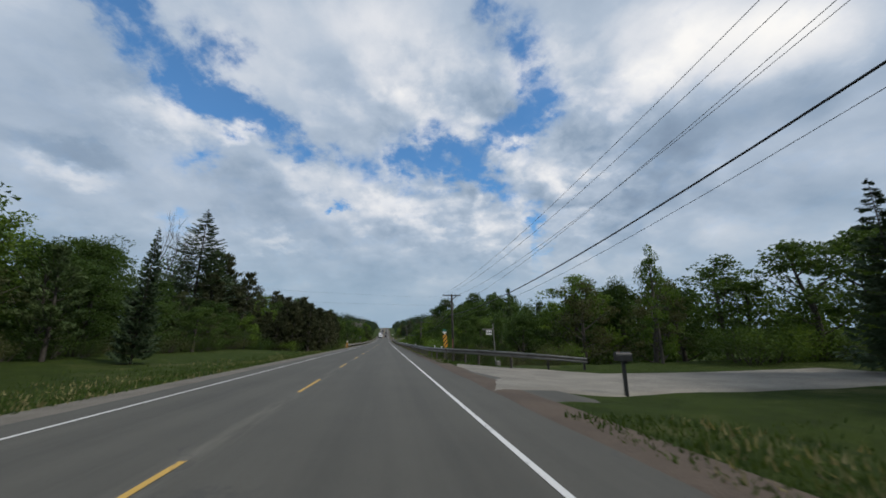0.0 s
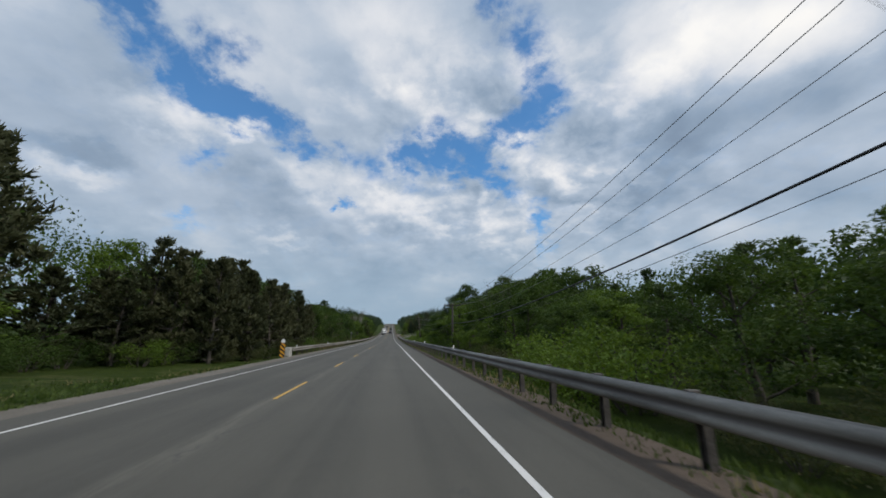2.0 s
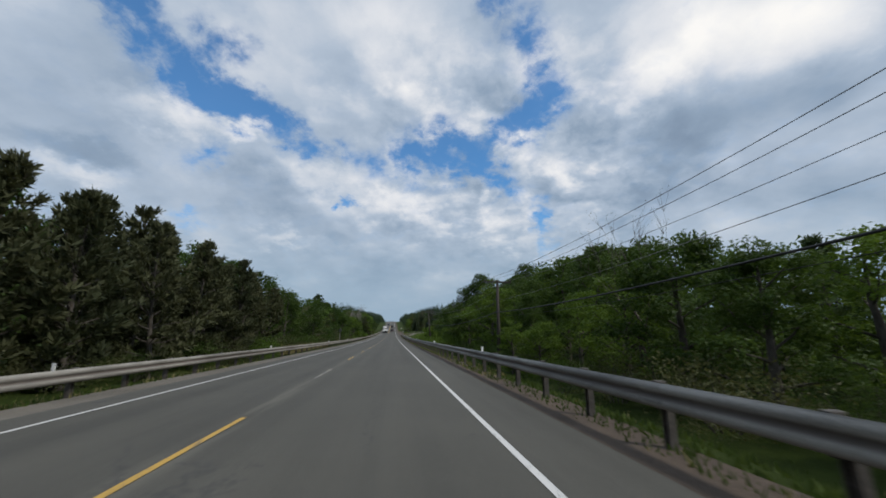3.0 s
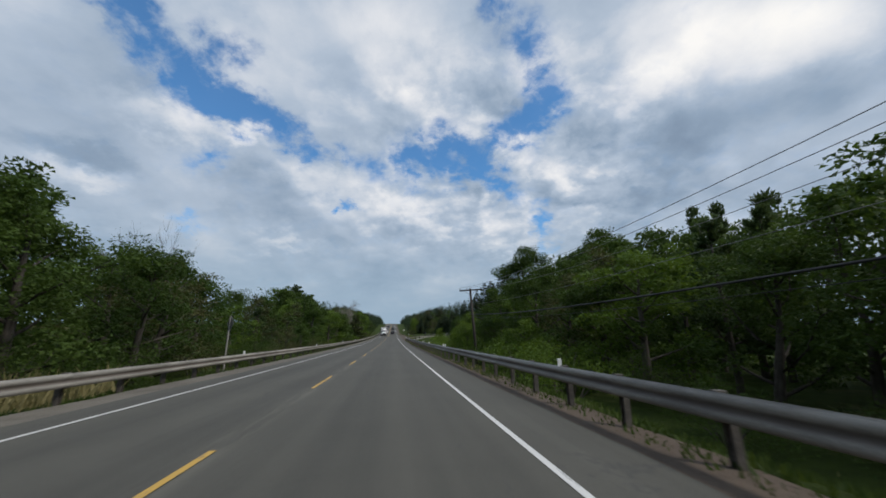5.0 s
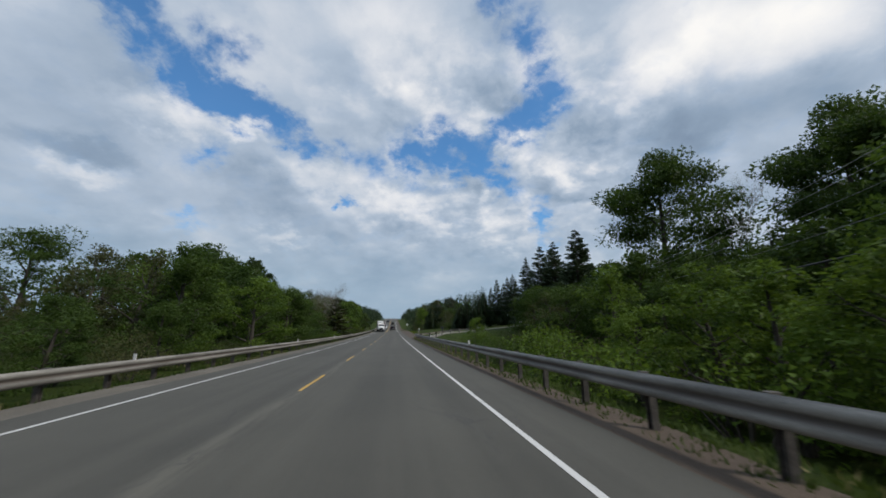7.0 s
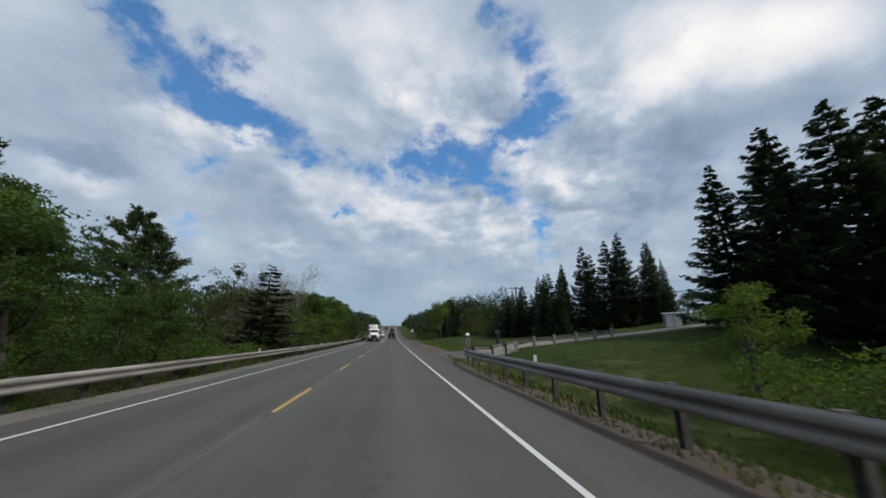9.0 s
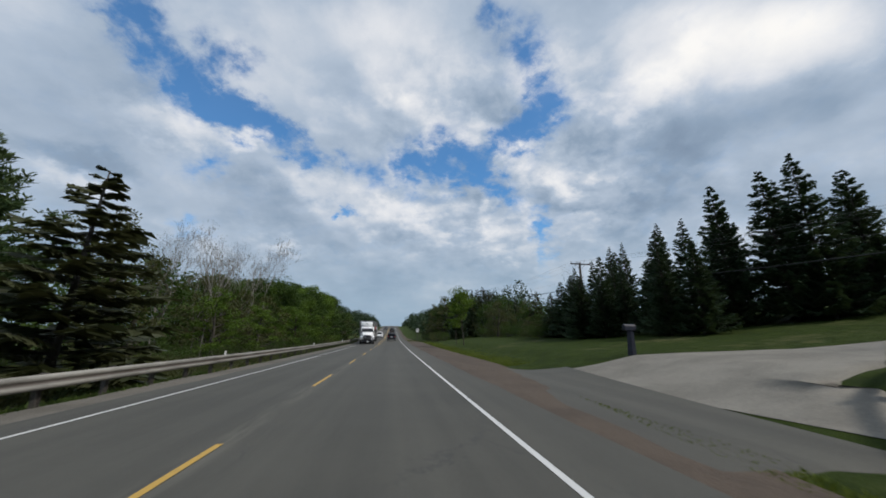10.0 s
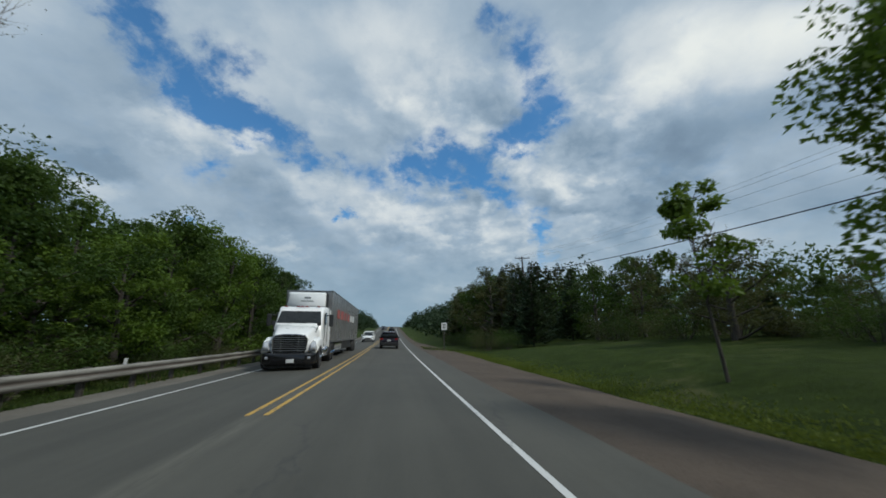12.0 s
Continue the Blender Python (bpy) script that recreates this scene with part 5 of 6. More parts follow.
stand_to("cedar", 23.1, 274.3, 8.1, 0, 0.95)
stand_to("bare", 29.4, 274.6, 12.7, 0, 0.55)
stand("olive", 19.8, 283.5, 6.2, 0, 1.5)

# a low hedge of trees behind the lawn
for i in range(13):
    stand_to(("broad", "olive", "broad")[i % 3], 24.5 + 3.2 * math.sin(2.3 * i) + 0.14 * i, 265.5 + 2.1 * i, rs.uniform(4.3, 5.4), None, rs.uniform(1.5, 1.8))

# ---- the woods on both sides ----
# tree tops above the road, every 6 m from y = 10, along lines so many metres from the centre
LEFT_TOPS = {
    13: [9.5, 7, 6.5, 5.5, 8.5, 9.5, 8.5, 7.5, 7.5, 7.5, 7.5, 3.5, 11.5, 9.25, 4.5, 5, 8.5, 8.5, 9.5, 10.25, 8.5, 8.5, 9, 5.75, 5, 5.5, 6.25, 5.5, 6.5, 8.75, 8, 8, 7.25, 9.25, 8.5, 7.5, 7.25, 9, 16, 13, 7.5, 6, 6, 6, 6.5, 7, 5.5, 10.75, 12, 11, 11.25, 10.5, 10, 9, 8.5, 7.75, 8.25],
    18: [11.5, 11.5, 8, 7.5, 7.5, 8, 8.25, 10.25, 10, 3, 3, 6, 6, 10.5, 12.75, 13.75, 12, 9.5, 10.25, 10.5, 10, 12.25, 8.25, 7.5, 6, 6.5, 3.5, 5.25, 7.75, 8.25, 8.25, 11.5, 9.75, 11.5, 9.25, 8.75, 8.75, 9, 9.75, 10.5, 10.5, 8.5, 8.5, 8.8, 9, 9, 10, 10.75, 12, 12.5, 13.25, 13.5, 11.5, 12.5, 12.25, 13.75, 14.75],
    24: [14, 12.75, 11.75, 9.75, 7.75, 6, 10.25, 13, 17.5, 4.75, 7.75, 15.5, 4.75, 10.25, 12, 14.5, 14.5, 13, 14, 14, 13.75, 15.5, 10.75, 9.5, 7.5, 12.5, 9.75, 4.5, 4.75, 6.75, 10.25, 10, 11.75, 13.25, 14, 13.5, 10.5, 9.5, 14.75, 12.5, 23, 12, 7.25, 4.25, 7, 8, 11.75, 10.75, 11, 12, 13.5, 15, 15, 14.5, 14, 14.5, 14.5],
    34: [18, 18, 18, 19, 14.75, 9.75, 14.5, 14.25, 5.25, 7.25, 27, 27, 10.75, 18.5, 15, 17.25, 15.75, 14.5, 16, 16.25, 17, 17, 17.25, 16.25, 12.75, 13, 17.75, 12, 9.25, 9, 5.25, 9.25, 11, 12.5, 13.25, 14.75, 25.25, 21.75, 17.75, 16, 26.5, 17.5, 17.75, 16.25, 22.25, 14.75, 14.5, 12.75, 13, 14, 15.25, 15, 16, 16, 16, 16, 16],
    48: [23.5, 23.5, 23.5, 23.5, 23.5, 26, 26, 20, 13.25, 9, 18, 17.5, 18, 25.5, 26, 26, 20.5, 23, 20.5, 18.5, 20, 19, 20, 19.5, 19.5, 20.5, 21, 20, 20, 21, 21, 21, 18.5, 15, 15, 15.5, 15.5, 16, 17, 20, 21.5, 20.75, 21, 21, 21, 20.5, 20.5, 20.5, 18, 18, 18.5, 18.5, 19, 20, 20, 19.5, 19.5],
}
RIGHT_TOPS = {
    16: [4.5, 5.5, 4.5, 5.5, 5.25, 4.75, 4.75, 5.0, 5.0, 4.5, 5.5, 5.5, 6.25, 7.0, 7.75, 8.75, 7.75, 10.0, 6.75, 6.75, 7, 7.5, 8.75, 7.75, 8.5, 8.75, 8.75, 9.0, 8.25, 8, 7.75, 7.5, 8, 8.5, 9, 8.5, 9.5, 8, 7, 7, 6.5, 6.5, 7, 3, 3, 3, 6.75, 8.5, 9.5, 10.25, 10.25, 12.25, 11, 10.25, 10.25, 11, 11],
    20: [6.75, 5.5, 11.25, 5.25, 7.25, 6.75, 6.0, 4.25, 6.5, 6.5, 4, 6.75, 6.75, 8.75, 8.75, 10.25, 10, 10.5, 9.75, 8.5, 8.75, 8.5, 9.25, 11.75, 9.5, 10.25, 9.5, 7.5, 15, 14, 6.75, 8.25, 9.25, 9.5, 9.5, 9.5, 9, 9.5, 9.5, 20.5, 10.75, 5.5, 9.5, 5.5, 9, 4.5, 5.75, 7.5, 10, 10, 9.25, 12.25, 14.25, 12.75, 13.75, 15, 15.25],
    26: [18.25, 6.5, 7, 7.25, 6.75, 7.25, 7.0, 4, 7.0, 7.5, 7.25, 7.25, 8.0, 8.75, 9.5, 11.0, 11.75, 13, 14.25, 10.25, 10.25, 8.75, 10.25, 11.25, 14.0, 10.5, 11.5, 10, 12, 22.75, 18, 16.25, 15, 17.5, 15, 16.5, 19.5, 11.5, 8.75, 15.5, 18, 6.75, 9.5, 6.5, 7.25, 8.5, 7.5, 8.5, 10, 9.5, 9.5, 12, 12.25, 14.25, 15, 16, 15.75],
    36: [19, 15.25, 6.75, 6.75, 5.25, 7.75, 11.75, 8, 8.75, 10.25, 11.75, 7.25, 12.25, 14.5, 15, 15.25, 14, 14.5, 15.25, 17.5, 17.5, 17.75, 16.25, 14.75, 17.5, 13.75, 18.75, 16.25, 12.25, 13.75, 25, 20.25, 20.25, 26.5, 19.25, 19.5, 27, 20, 9.25, 15, 27, 9.5, 14.25, 22.75, 11, 14.5, 9.75, 10.75, 9.5, 10.25, 11.25, 11.5, 11.5, 15.25, 17.25, 16.5, 16],
    50: [24.5, 24.5, 8.5, 5.25, 11.5, 15.75, 10.5, 10.25, 15, 13, 9.75, 13, 14.5, 16.25, 18.5, 20, 18.25, 18.25, 18.25, 19, 19, 19, 19, 20, 21, 18, 14, 23, 16.25, 14.75, 25.5, 23.25, 24, 24.5, 20, 18, 24, 23, 27, 27, 27, 27, 27, 27, 20, 20.5, 19.5, 17, 16, 15.5, 15, 14, 15, 15, 15, 16, 16.5],
}


# low growth and open ground in the woods: x and y from and to, tallest top above the road
GLADES = [
    (-16, -10, 34, 76, 4.8), (-21, -16, 34, 76, 5.8), (-27, -21, 40, 76, 7.0), (-40, -27, 50, 64, 9.5),
    (-21, -10, 156, 182, 3.6), (-29, -21, 162, 188, 4.0), (-42, -29, 176, 200, 4.8), (-60, -42, 194, 214, 6.0),
    (-16, -10, 220, 236, 4.8), (-20, -16, 224, 244, 5.8), (-24, -20, 232, 252, 6.6), (-28, -24, 236, 256, 7.4), (-33, -28, 240, 256, 8.0), (-60, -33, 246, 262, 9.0),
    (10, 18, 66, 100, 6.0), (18, 27, 74, 92, 6.6), (27, 34, 82, 102, 8.2), (34, 45, 86, 104, 9.4),
    (10, 18, 163, 178, 5.6), (18, 23, 165, 178, 6.4), (23, 31, 170, 180, 7.8), (10, 18, 178, 206, 6.6), (18, 23, 178, 206, 8.0), (23, 31, 180, 206, 9.0), (31, 42, 181, 206, 11.5),
    (14, 32, 262, 286, 4.6), (32, 52, 268, 288, 6.6), (26, 60, 286, 293, 7.0), (-60, -21, 244, 276, 11.5),
]


def canopy(x, y):
    """How high the woods reach above the road at (x, y)."""
    open_top = min([g[4] for g in GLADES if g[0] <= x < g[1] and g[2] <= y < g[3]], default=99.0)
    lines, d = (LEFT_TOPS if x < 0 else RIGHT_TOPS), abs(x)
    keys = sorted(lines)
    a = max([k for k in keys if k <= d], default=keys[0])
    b = min([k for k in keys if k >= d], default=keys[-1])
    f = min(max((y - 10) / 6, 0.0), 55.999)
    k = int(f)
    u, v = (lines[q][k] + (lines[q][k + 1] - lines[q][k]) * (f - k) for q in (a, b))
    return min(open_top, u if a == b else u + (v - u) * (d - a) / (b - a))


def left_kind(y, r):
    if 74 < y < 118:
        return "dusky" if r < 0.85 else "broad"
    if 250 < y < 275:
        return "olive" if r < 0.6 else "bright" if r < 0.8 else "broad"
    if 275 < y < 306:
        return "broad" if r < 0.25 else "bright"
    if 120 < y < 200:
        return "broad" if r < 0.5 else "olive" if r < 0.7 else "bright" if r < 0.9 else "pine"
    return "broad" if r < 0.62 else "bright" if r < 0.78 else "pine" if r < 0.9 else "olive"


def right_kind(y, r):
    if 250 < y < 290:
        return "spruce" if r < 0.5 else "broad" if r < 0.8 else "olive"
    if y >= 290:
        return "spruce" if r < 0.34 else "cedar" if r < 0.48 else "pine" if r < 0.6 else "olive" if r < 0.7 else "broad"
    return "broad" if r < 0.66 else "bright" if r < 0.80 else "olive" if r < 0.9 else "pine"


rw = random.Random(5)
y = -25.0
while y < 345:
    for row, (x0, step) in enumerate(((-13.0, 0.0), (-19.5, 2.0), (-27.5, 3.5))):
        x = x0 + rw.uniform(-1.6, 1.6) - (7.0, 4.0, 2.0)[row] * (1 - smooth(72, 88, y))
        yy = y + step + rw.uniform(-1.6, 1.6)
        if row == 0 and (rw.random() < 0.10 or 230 < yy < 246):
            continue
        if row == 1 and 234 < yy < 246 or row == 2 and (236 < yy < 262 or rw.random() < 0.15):
            continue
        top = canopy(x, yy) * (rw.uniform(0.78, 0.98) if row == 0 else rw.uniform(0.9, 1.02))
        kind = left_kind(yy, rw.random())
        if top > 12.5 and kind in ("olive", "bright"):
            kind = "broad"
        stand_to("back" if row and kind == "broad" else kind, x, yy, top, None, rw.uniform(0.95, 1.2) * (1.25 if top < 7.5 else 1.0))
    y += 5.1
y = -25.0
while y < 345:
    for row, (x0, step) in enumerate(((16.0, 0.0), (22.5, 2.2), (30.0, 3.8), (38.5, 1.2))):
        x = x0 + rw.uniform(-1.7, 1.7)
        yy = y + step + rw.uniform(-1.6, 1.6)
        if 4 < yy < 31 and row == 0 or 8 < yy < 23 and x < 42:
            continue                       # the first drive
        if 204 < yy < 262 and row < 2 or 206 < yy < 268 and row >= 2:
            continue                       # the lawn
        if 258 < yy < 299 and row == 0 or 196 <= yy <= 206 and row == 0:
            continue
        if row == 3 and (yy < 40 or yy > 262 or rw.random() < 0.25):
            continue
        top = canopy(x, yy) * (rw.uniform(0.78, 0.98) if row == 0 else rw.uniform(0.9, 1.02))
        kind = right_kind(yy, rw.random())
        if row == 0 and kind == "pine":
            kind = "broad"
        if row >= 2 and 40 < yy < 180:
            kind = "pine" if rw.random() < 0.22 else "broad"
        stand_to("back" if row and kind == "broad" else kind, x, yy, top, None, rw.uniform(0.95, 1.2) * (1.2 if top < 7.5 else 1.0))
    y += 5.1

# young growth in fresh leaf just behind the guardrail
for x, y, top in ((10.5, 61.6, 1.1), (11.0, 62.0, 1.9), (12.0, 58.5, 2.2), (11.5, 95.0, 2.6), (12.4, 91.5, 2.4), (10.5, 128.8, 1.5), (10.9, 134.0, 1.7), (11.2, 143.0, 2.2), (12.2, 139.5, 2.9),
                  (12.0, 163.8, 3.4), (11.8, 161.0, 3.2), (12.6, 166.5, 3.8), (11.5, 174.5, 2.0), (11.2, 164.5, 2.2), (12.2, 170.0, 2.6), (11.6, 158.5, 2.4)):
    stand_to("bush" if top < 2.4 else "bright", x, y, top, 1 if top < 2.4 else rw.choice((0, 1)), 1.25 if top < 2.4 else 1.35)

# undergrowth along the edges of the woods
for side in (-1, 1):
    y = -10.0
    while y < 330:
        x = (12.4 if side < 0 else 12.4) + rw.uniform(-1.2, 2.0)
        if side < 0:
            x += 7.5 * (1 - smooth(72, 88, y))
        skip = side > 0 and (y < 33 or 198 < y < 300) or side < 0 and 233 < y < 243
        if not skip or (side > 0 and 258 < y < 300):
            if side > 0 and 258 < y < 300:
                x += 8
            r = rw.random()
            stand("bush", side * x, y, rw.uniform(1.5, 3.0), 0 if r < 0.66 else 1 if r < 0.74 and side < 0 else 2, rw.uniform(0.9, 1.4))
        y += rw.uniform(1.7, 3.3)
# dry brown brush between the rail and the trees
for i in range(26):
    y = 216 + 1.9 * i
    stand("bush", -rw.uniform(8.2, 12.5), y, rw.uniform(0.8, 1.7), 2, rw.uniform(1.2, 1.7))
for x, y, h in ((15, 28, 2.2), (17, 31, 2.6), (14, 33, 2.0), (22.5, 203, 2.8), (20, 199, 3.0), (26, 207, 2.4), (18.5, 203.5, 3.4), (-10.2, 231, 2.3), (-9.8, 226, 1.9), (19, 263, 2.2)):
    stand("bush", x, y, h, None, 1.2)


# ---- woods too far or too deep to tell tree from tree ----
def deep_woods():
    rng = np.random.default_rng(9)
    cen, size = [], []
    for _ in range(2900):
        side = -1 if rng.random() < 0.5 else 1
        y = rng.uniform(-40, 720)
        far = y > 335
        x = rng.uniform(13 if far else 23.5, 60 if far else 50)
        if side > 0 and (203 < y < 293 or y < 30 and x < 62):
            continue
        h = canopy(side * x, y) * rng.uniform(0.62, 0.86) + 1.2 if not far else (5 + 0.28 * x) * rng.uniform(0.55, 1.2)
        n = 104 if far else 150
        d = rand_dirs(rng, n) * rng.uniform(0.3, 1, (n, 1)) ** 0.5
        z = np.where(rng.random(n) < 0.45, h * 0.80 + d[:, 2] * h * 0.2, rng.uniform(0, 0.8, n) * h)
        size.append(np.where(z < 0.62 * h, 1.45, 1.0) * (1.0 if far else 0.40 + 0.012 * max(x - 24, 0)))
        cen.append(np.stack([side * (x + d[:, 0] * 2.6), y + d[:, 1] * 2.6, gz(y) - 1.2 + np.maximum(z, 0.2)], axis=1))
    cen, size = np.concatenate(cen), np.concatenate(size)
    far = cen[:, 1] > 338
    for name, which, mat, label in (("far_woods", ~far, LEAF, "dense green mixed woods behind the roadside trees"), ("distant_woods", far, SPRUCE_LEAF, "distant dark mixed woods beside the road ahead")):
        c, k = cen[which], size[which]
        n = len(c)
        ob = new(name, leaf_mesh(name, c, rng.normal(size=(n, 3)), rng.normal(size=(n, 3)), rng.uniform(0.5, 1.0, n) * k, rng.uniform(0.4, 0.75, n) * k, mat))
        tagged(ob, label, "woods", kind="stuff")


deep_woods()


# ---- grass ----
def grass(name, count, mat, seed, tall, label, pick):
    rng = np.random.default_rng(seed)
    pts = []
    while len(pts) < count:
        p = pick(rng)
        if p is not None:
            pts.append((p[0], p[1], rough_land(p[0], p[1])))
    p = np.array(pts)
    n = len(p)
    h = tall * rng.uniform(0.5, 1.3, n)
    lean = rng.normal(size=(n, 3)) * 0.35 + np.array([0, 0, 1.0])
    lean /= np.linalg.norm(lean, axis=1, keepdims=True)
    side = np.cross(lean, rng.normal(size=(n, 3)))
    side *= (rng.uniform(0.012, 0.028, n) * (1 + 2 * tall))[:, None] / np.linalg.norm(side, axis=1, keepdims=True)
    verts = np.stack([p - side, p + side, p + lean * h[:, None]], axis=1).reshape(-1, 3)
    me = bpy.data.meshes.new(name)
    me.vertices.add(3 * n)
    me.vertices.foreach_set("co", verts.astype(np.float32).ravel())
    me.loops.add(3 * n)
    me.loops.foreach_set("vertex_index", np.arange(3 * n, dtype=np.int32))
    me.polygons.add(n)
    me.polygons.foreach_set("loop_start", np.arange(0, 3 * n, 3, dtype=np.int32))
    me.materials.append(mat)
    me.update(calc_edges=True)
    ob = new(name, me)
    return tagged(ob, label, "grass", kind="stuff")


def verge(rng):
    y = rng.uniform(-3, 310)
    if rng.random() < 0.5:
        x = -5.3 - abs(rng.normal()) * 3.0
        return (x, y) if x > -14 else None
    x = 5.25 + abs(rng.normal()) * 2.2
    if x > 14 or 7.0 < y < 22.5 or 226 < y < 241:
        return None
    if 216 < y < 302:
        return None
    return x, y


def verge_dry(rng):
    p = verge(rng)
    return p if p and noise.noise(Vector((p[0] * 0.3, p[1] * 0.15, 4))) > 0.05 else None


grass("verge_grass", 125000, GRASS_BLADE, 3, 0.14, "green grass and weeds on the road's verges", verge)
grass("dry_grass", 12000, DRY_BLADE, 4, 0.17, "dry straw-coloured stalks among the verge grass", verge_dry)


def lawn(rng):
    y = rng.uniform(216, 305)
    edge = 5.6 + 2.9 * smooth(222, 246, y) * (1 - smooth(300, 330, y))
    x = edge + abs(rng.normal()) * 0.7
    return None if 224 < y < 243 and x > 6.5 or x > 14 else (x, y)


grass("lawn_grass", 34000, LAWN_BLADE, 6, 0.075, "short bright green grass along the dirt shoulder", lawn)


def reeds(rng):
    return rng.uniform(-11.5, -7.4), rng.uniform(114, 126)


grass("tall_dry_grass", 1600, DRY_BLADE, 7, 1.25, "tall straw-coloured grass behind the guardrail", reeds)


# ---- vehicles ----
CAR_DARK = surface("dark_plum_car_paint", (0.012, 0.010, 0.016), (0.026, 0.020, 0.032), 2, 0.28, 0.3, 200, 0.0, 0.001)
CAR_WHITE = surface("white_car_paint", (0.66, 0.66, 0.66), (0.78, 0.78, 0.78), 2, 0.3, 0, 200, 0.0, 0.001)
TRUCK_WHITE = surface("white_truck_paint", (0.82, 0.82, 0.81), (0.90, 0.90, 0.89), 1.5, 0.32, 0, 60, 0.02, 0.001)
TRAILER_SIDE = surface("dusty_trailer_panel", (0.20, 0.195, 0.19), (0.44, 0.43, 0.42), 0.9, 0.32, 0.55, 30, 0.05, 0.002)
TRIM_BLACK = surface("black_plastic_trim", (0.012, 0.012, 0.013), (0.030, 0.030, 0.031), 6, 0.6, 0, 60, 0.05, 0.001)
RUBBER = surface("tyre_rubber", (0.014, 0.014, 0.014), (0.034, 0.033, 0.032), 12, 0.85, 0, 80, 0.3, 0.004)
CHROME = surface("bright_metal", (0.50, 0.50, 0.51), (0.66, 0.66, 0.67), 5, 0.2, 1.0, 60, 0.02, 0.001)
BLACK_GLOSS = surface("glossy_black_bumper", (0.006, 0.006, 0.007), (0.014, 0.014, 0.015), 4, 0.22, 0, 60, 0.02, 0.001)
GLASS_DARK = surface("tinted_glass", (0.010, 0.012, 0.013), (0.022, 0.026, 0.028), 2, 0.06, 0, 60, 0.0, 0.001)
TAIL_RED = surface("red_lamp_lens", (0.22, 0.010, 0.010), (0.32, 0.016, 0.014), 8, 0.2, 0, 60, 0.0, 0.001)
LAMP_CLEAR = surface("clear_lamp_lens", (0.45, 0.46, 0.48), (0.66, 0.67, 0.70), 9, 0.12, 0.4, 60, 0.0, 0.001)
RED_BAR = surface("faded_red_lettering", (0.30, 0.06, 0.055), (0.46, 0.16, 0.14), 3, 0.5, 0, 60, 0.0, 0.001)


def loft(sections, mat, name, segs=3, cap=True):
    """A body lofted through sections (y, half width low, half width high, z low, z high, corner radius)."""
    bm = bmesh.new()
    rings = []
    for y, wl, wh, z0, z1, r in sections:
        ring = []
        corners = ((wl, z0, -90), (wh, z1, 0), (-wh, z1, 90), (-wl, z0, 180))
        for x, z, a0 in corners:
            cx, cz = x - math.copysign(r, x), z + (r if z == z0 else -r)
            for k in range(segs + 1):
                q = radians(a0 + 90 * k / segs)
                ring.append(bm.verts.new((cx + r * math.cos(q), y, cz + r * math.sin(q))))
        rings.append(ring)
    for a, b in zip(rings, rings[1:]):
        n = len(a)
        for i in range(n):
            bm.faces.new((a[i], a[(i + 1) % n], b[(i + 1) % n], b[i]))
    if cap:
        bm.faces.new(list(reversed(rings[0])))
        bm.faces.new(rings[-1])
    bmesh.ops.recalc_face_normals(bm, faces=bm.faces)
    return bake(name, bm, mat, True)


def wheel_parts(parent, x, y, r, width, side):
    """A wheel: tyre with a rounded tread, and a dished rim facing outwards."""
    v, f = [], []
    prof = [(-width / 2, r * 0.62), (-width / 2, r * 0.90), (-width * 0.38, r), (width * 0.38, r), (width / 2, r * 0.90), (width / 2, r * 0.62)]
    n = 24
    for k in range(n):
        q = 2 * math.pi * k / n
        v += [(px, pr * math.cos(q), pr * math.sin(q)) for px, pr in prof]
    m = len(prof)
    for k in range(n):
        j = (k + 1) % n
        for i in range(m):
            f.append((k * m + i, k * m + (i + 1) % m, j * m + (i + 1) % m, j * m + i))
    wheel = new("wheel")
    wheel.parent, wheel.matrix_basis = parent, pose(x, y, r)
    part("tyre", mesh_of("tyre", v, f, RUBBER, True), RUBBER, wheel, "black rubber tyre")
    bm = bmesh.new()
    bmesh.ops.create_cone(bm, cap_ends=True, segments=20, radius1=r * 0.63, radius2=r * 0.34, depth=width * 0.35, matrix=pose(side * width * 0.28, 0, 0, 0, 90 * side, 0))
    bmesh.ops.create_cone(bm, cap_ends=True, segments=12, radius1=r * 0.16, radius2=r * 0.12, depth=width * 0.3, matrix=pose(side * width * 0.5, 0, 0, 0, 90 * side, 0))
    part("rim", bm, CHROME, wheel, "dull metal rim")


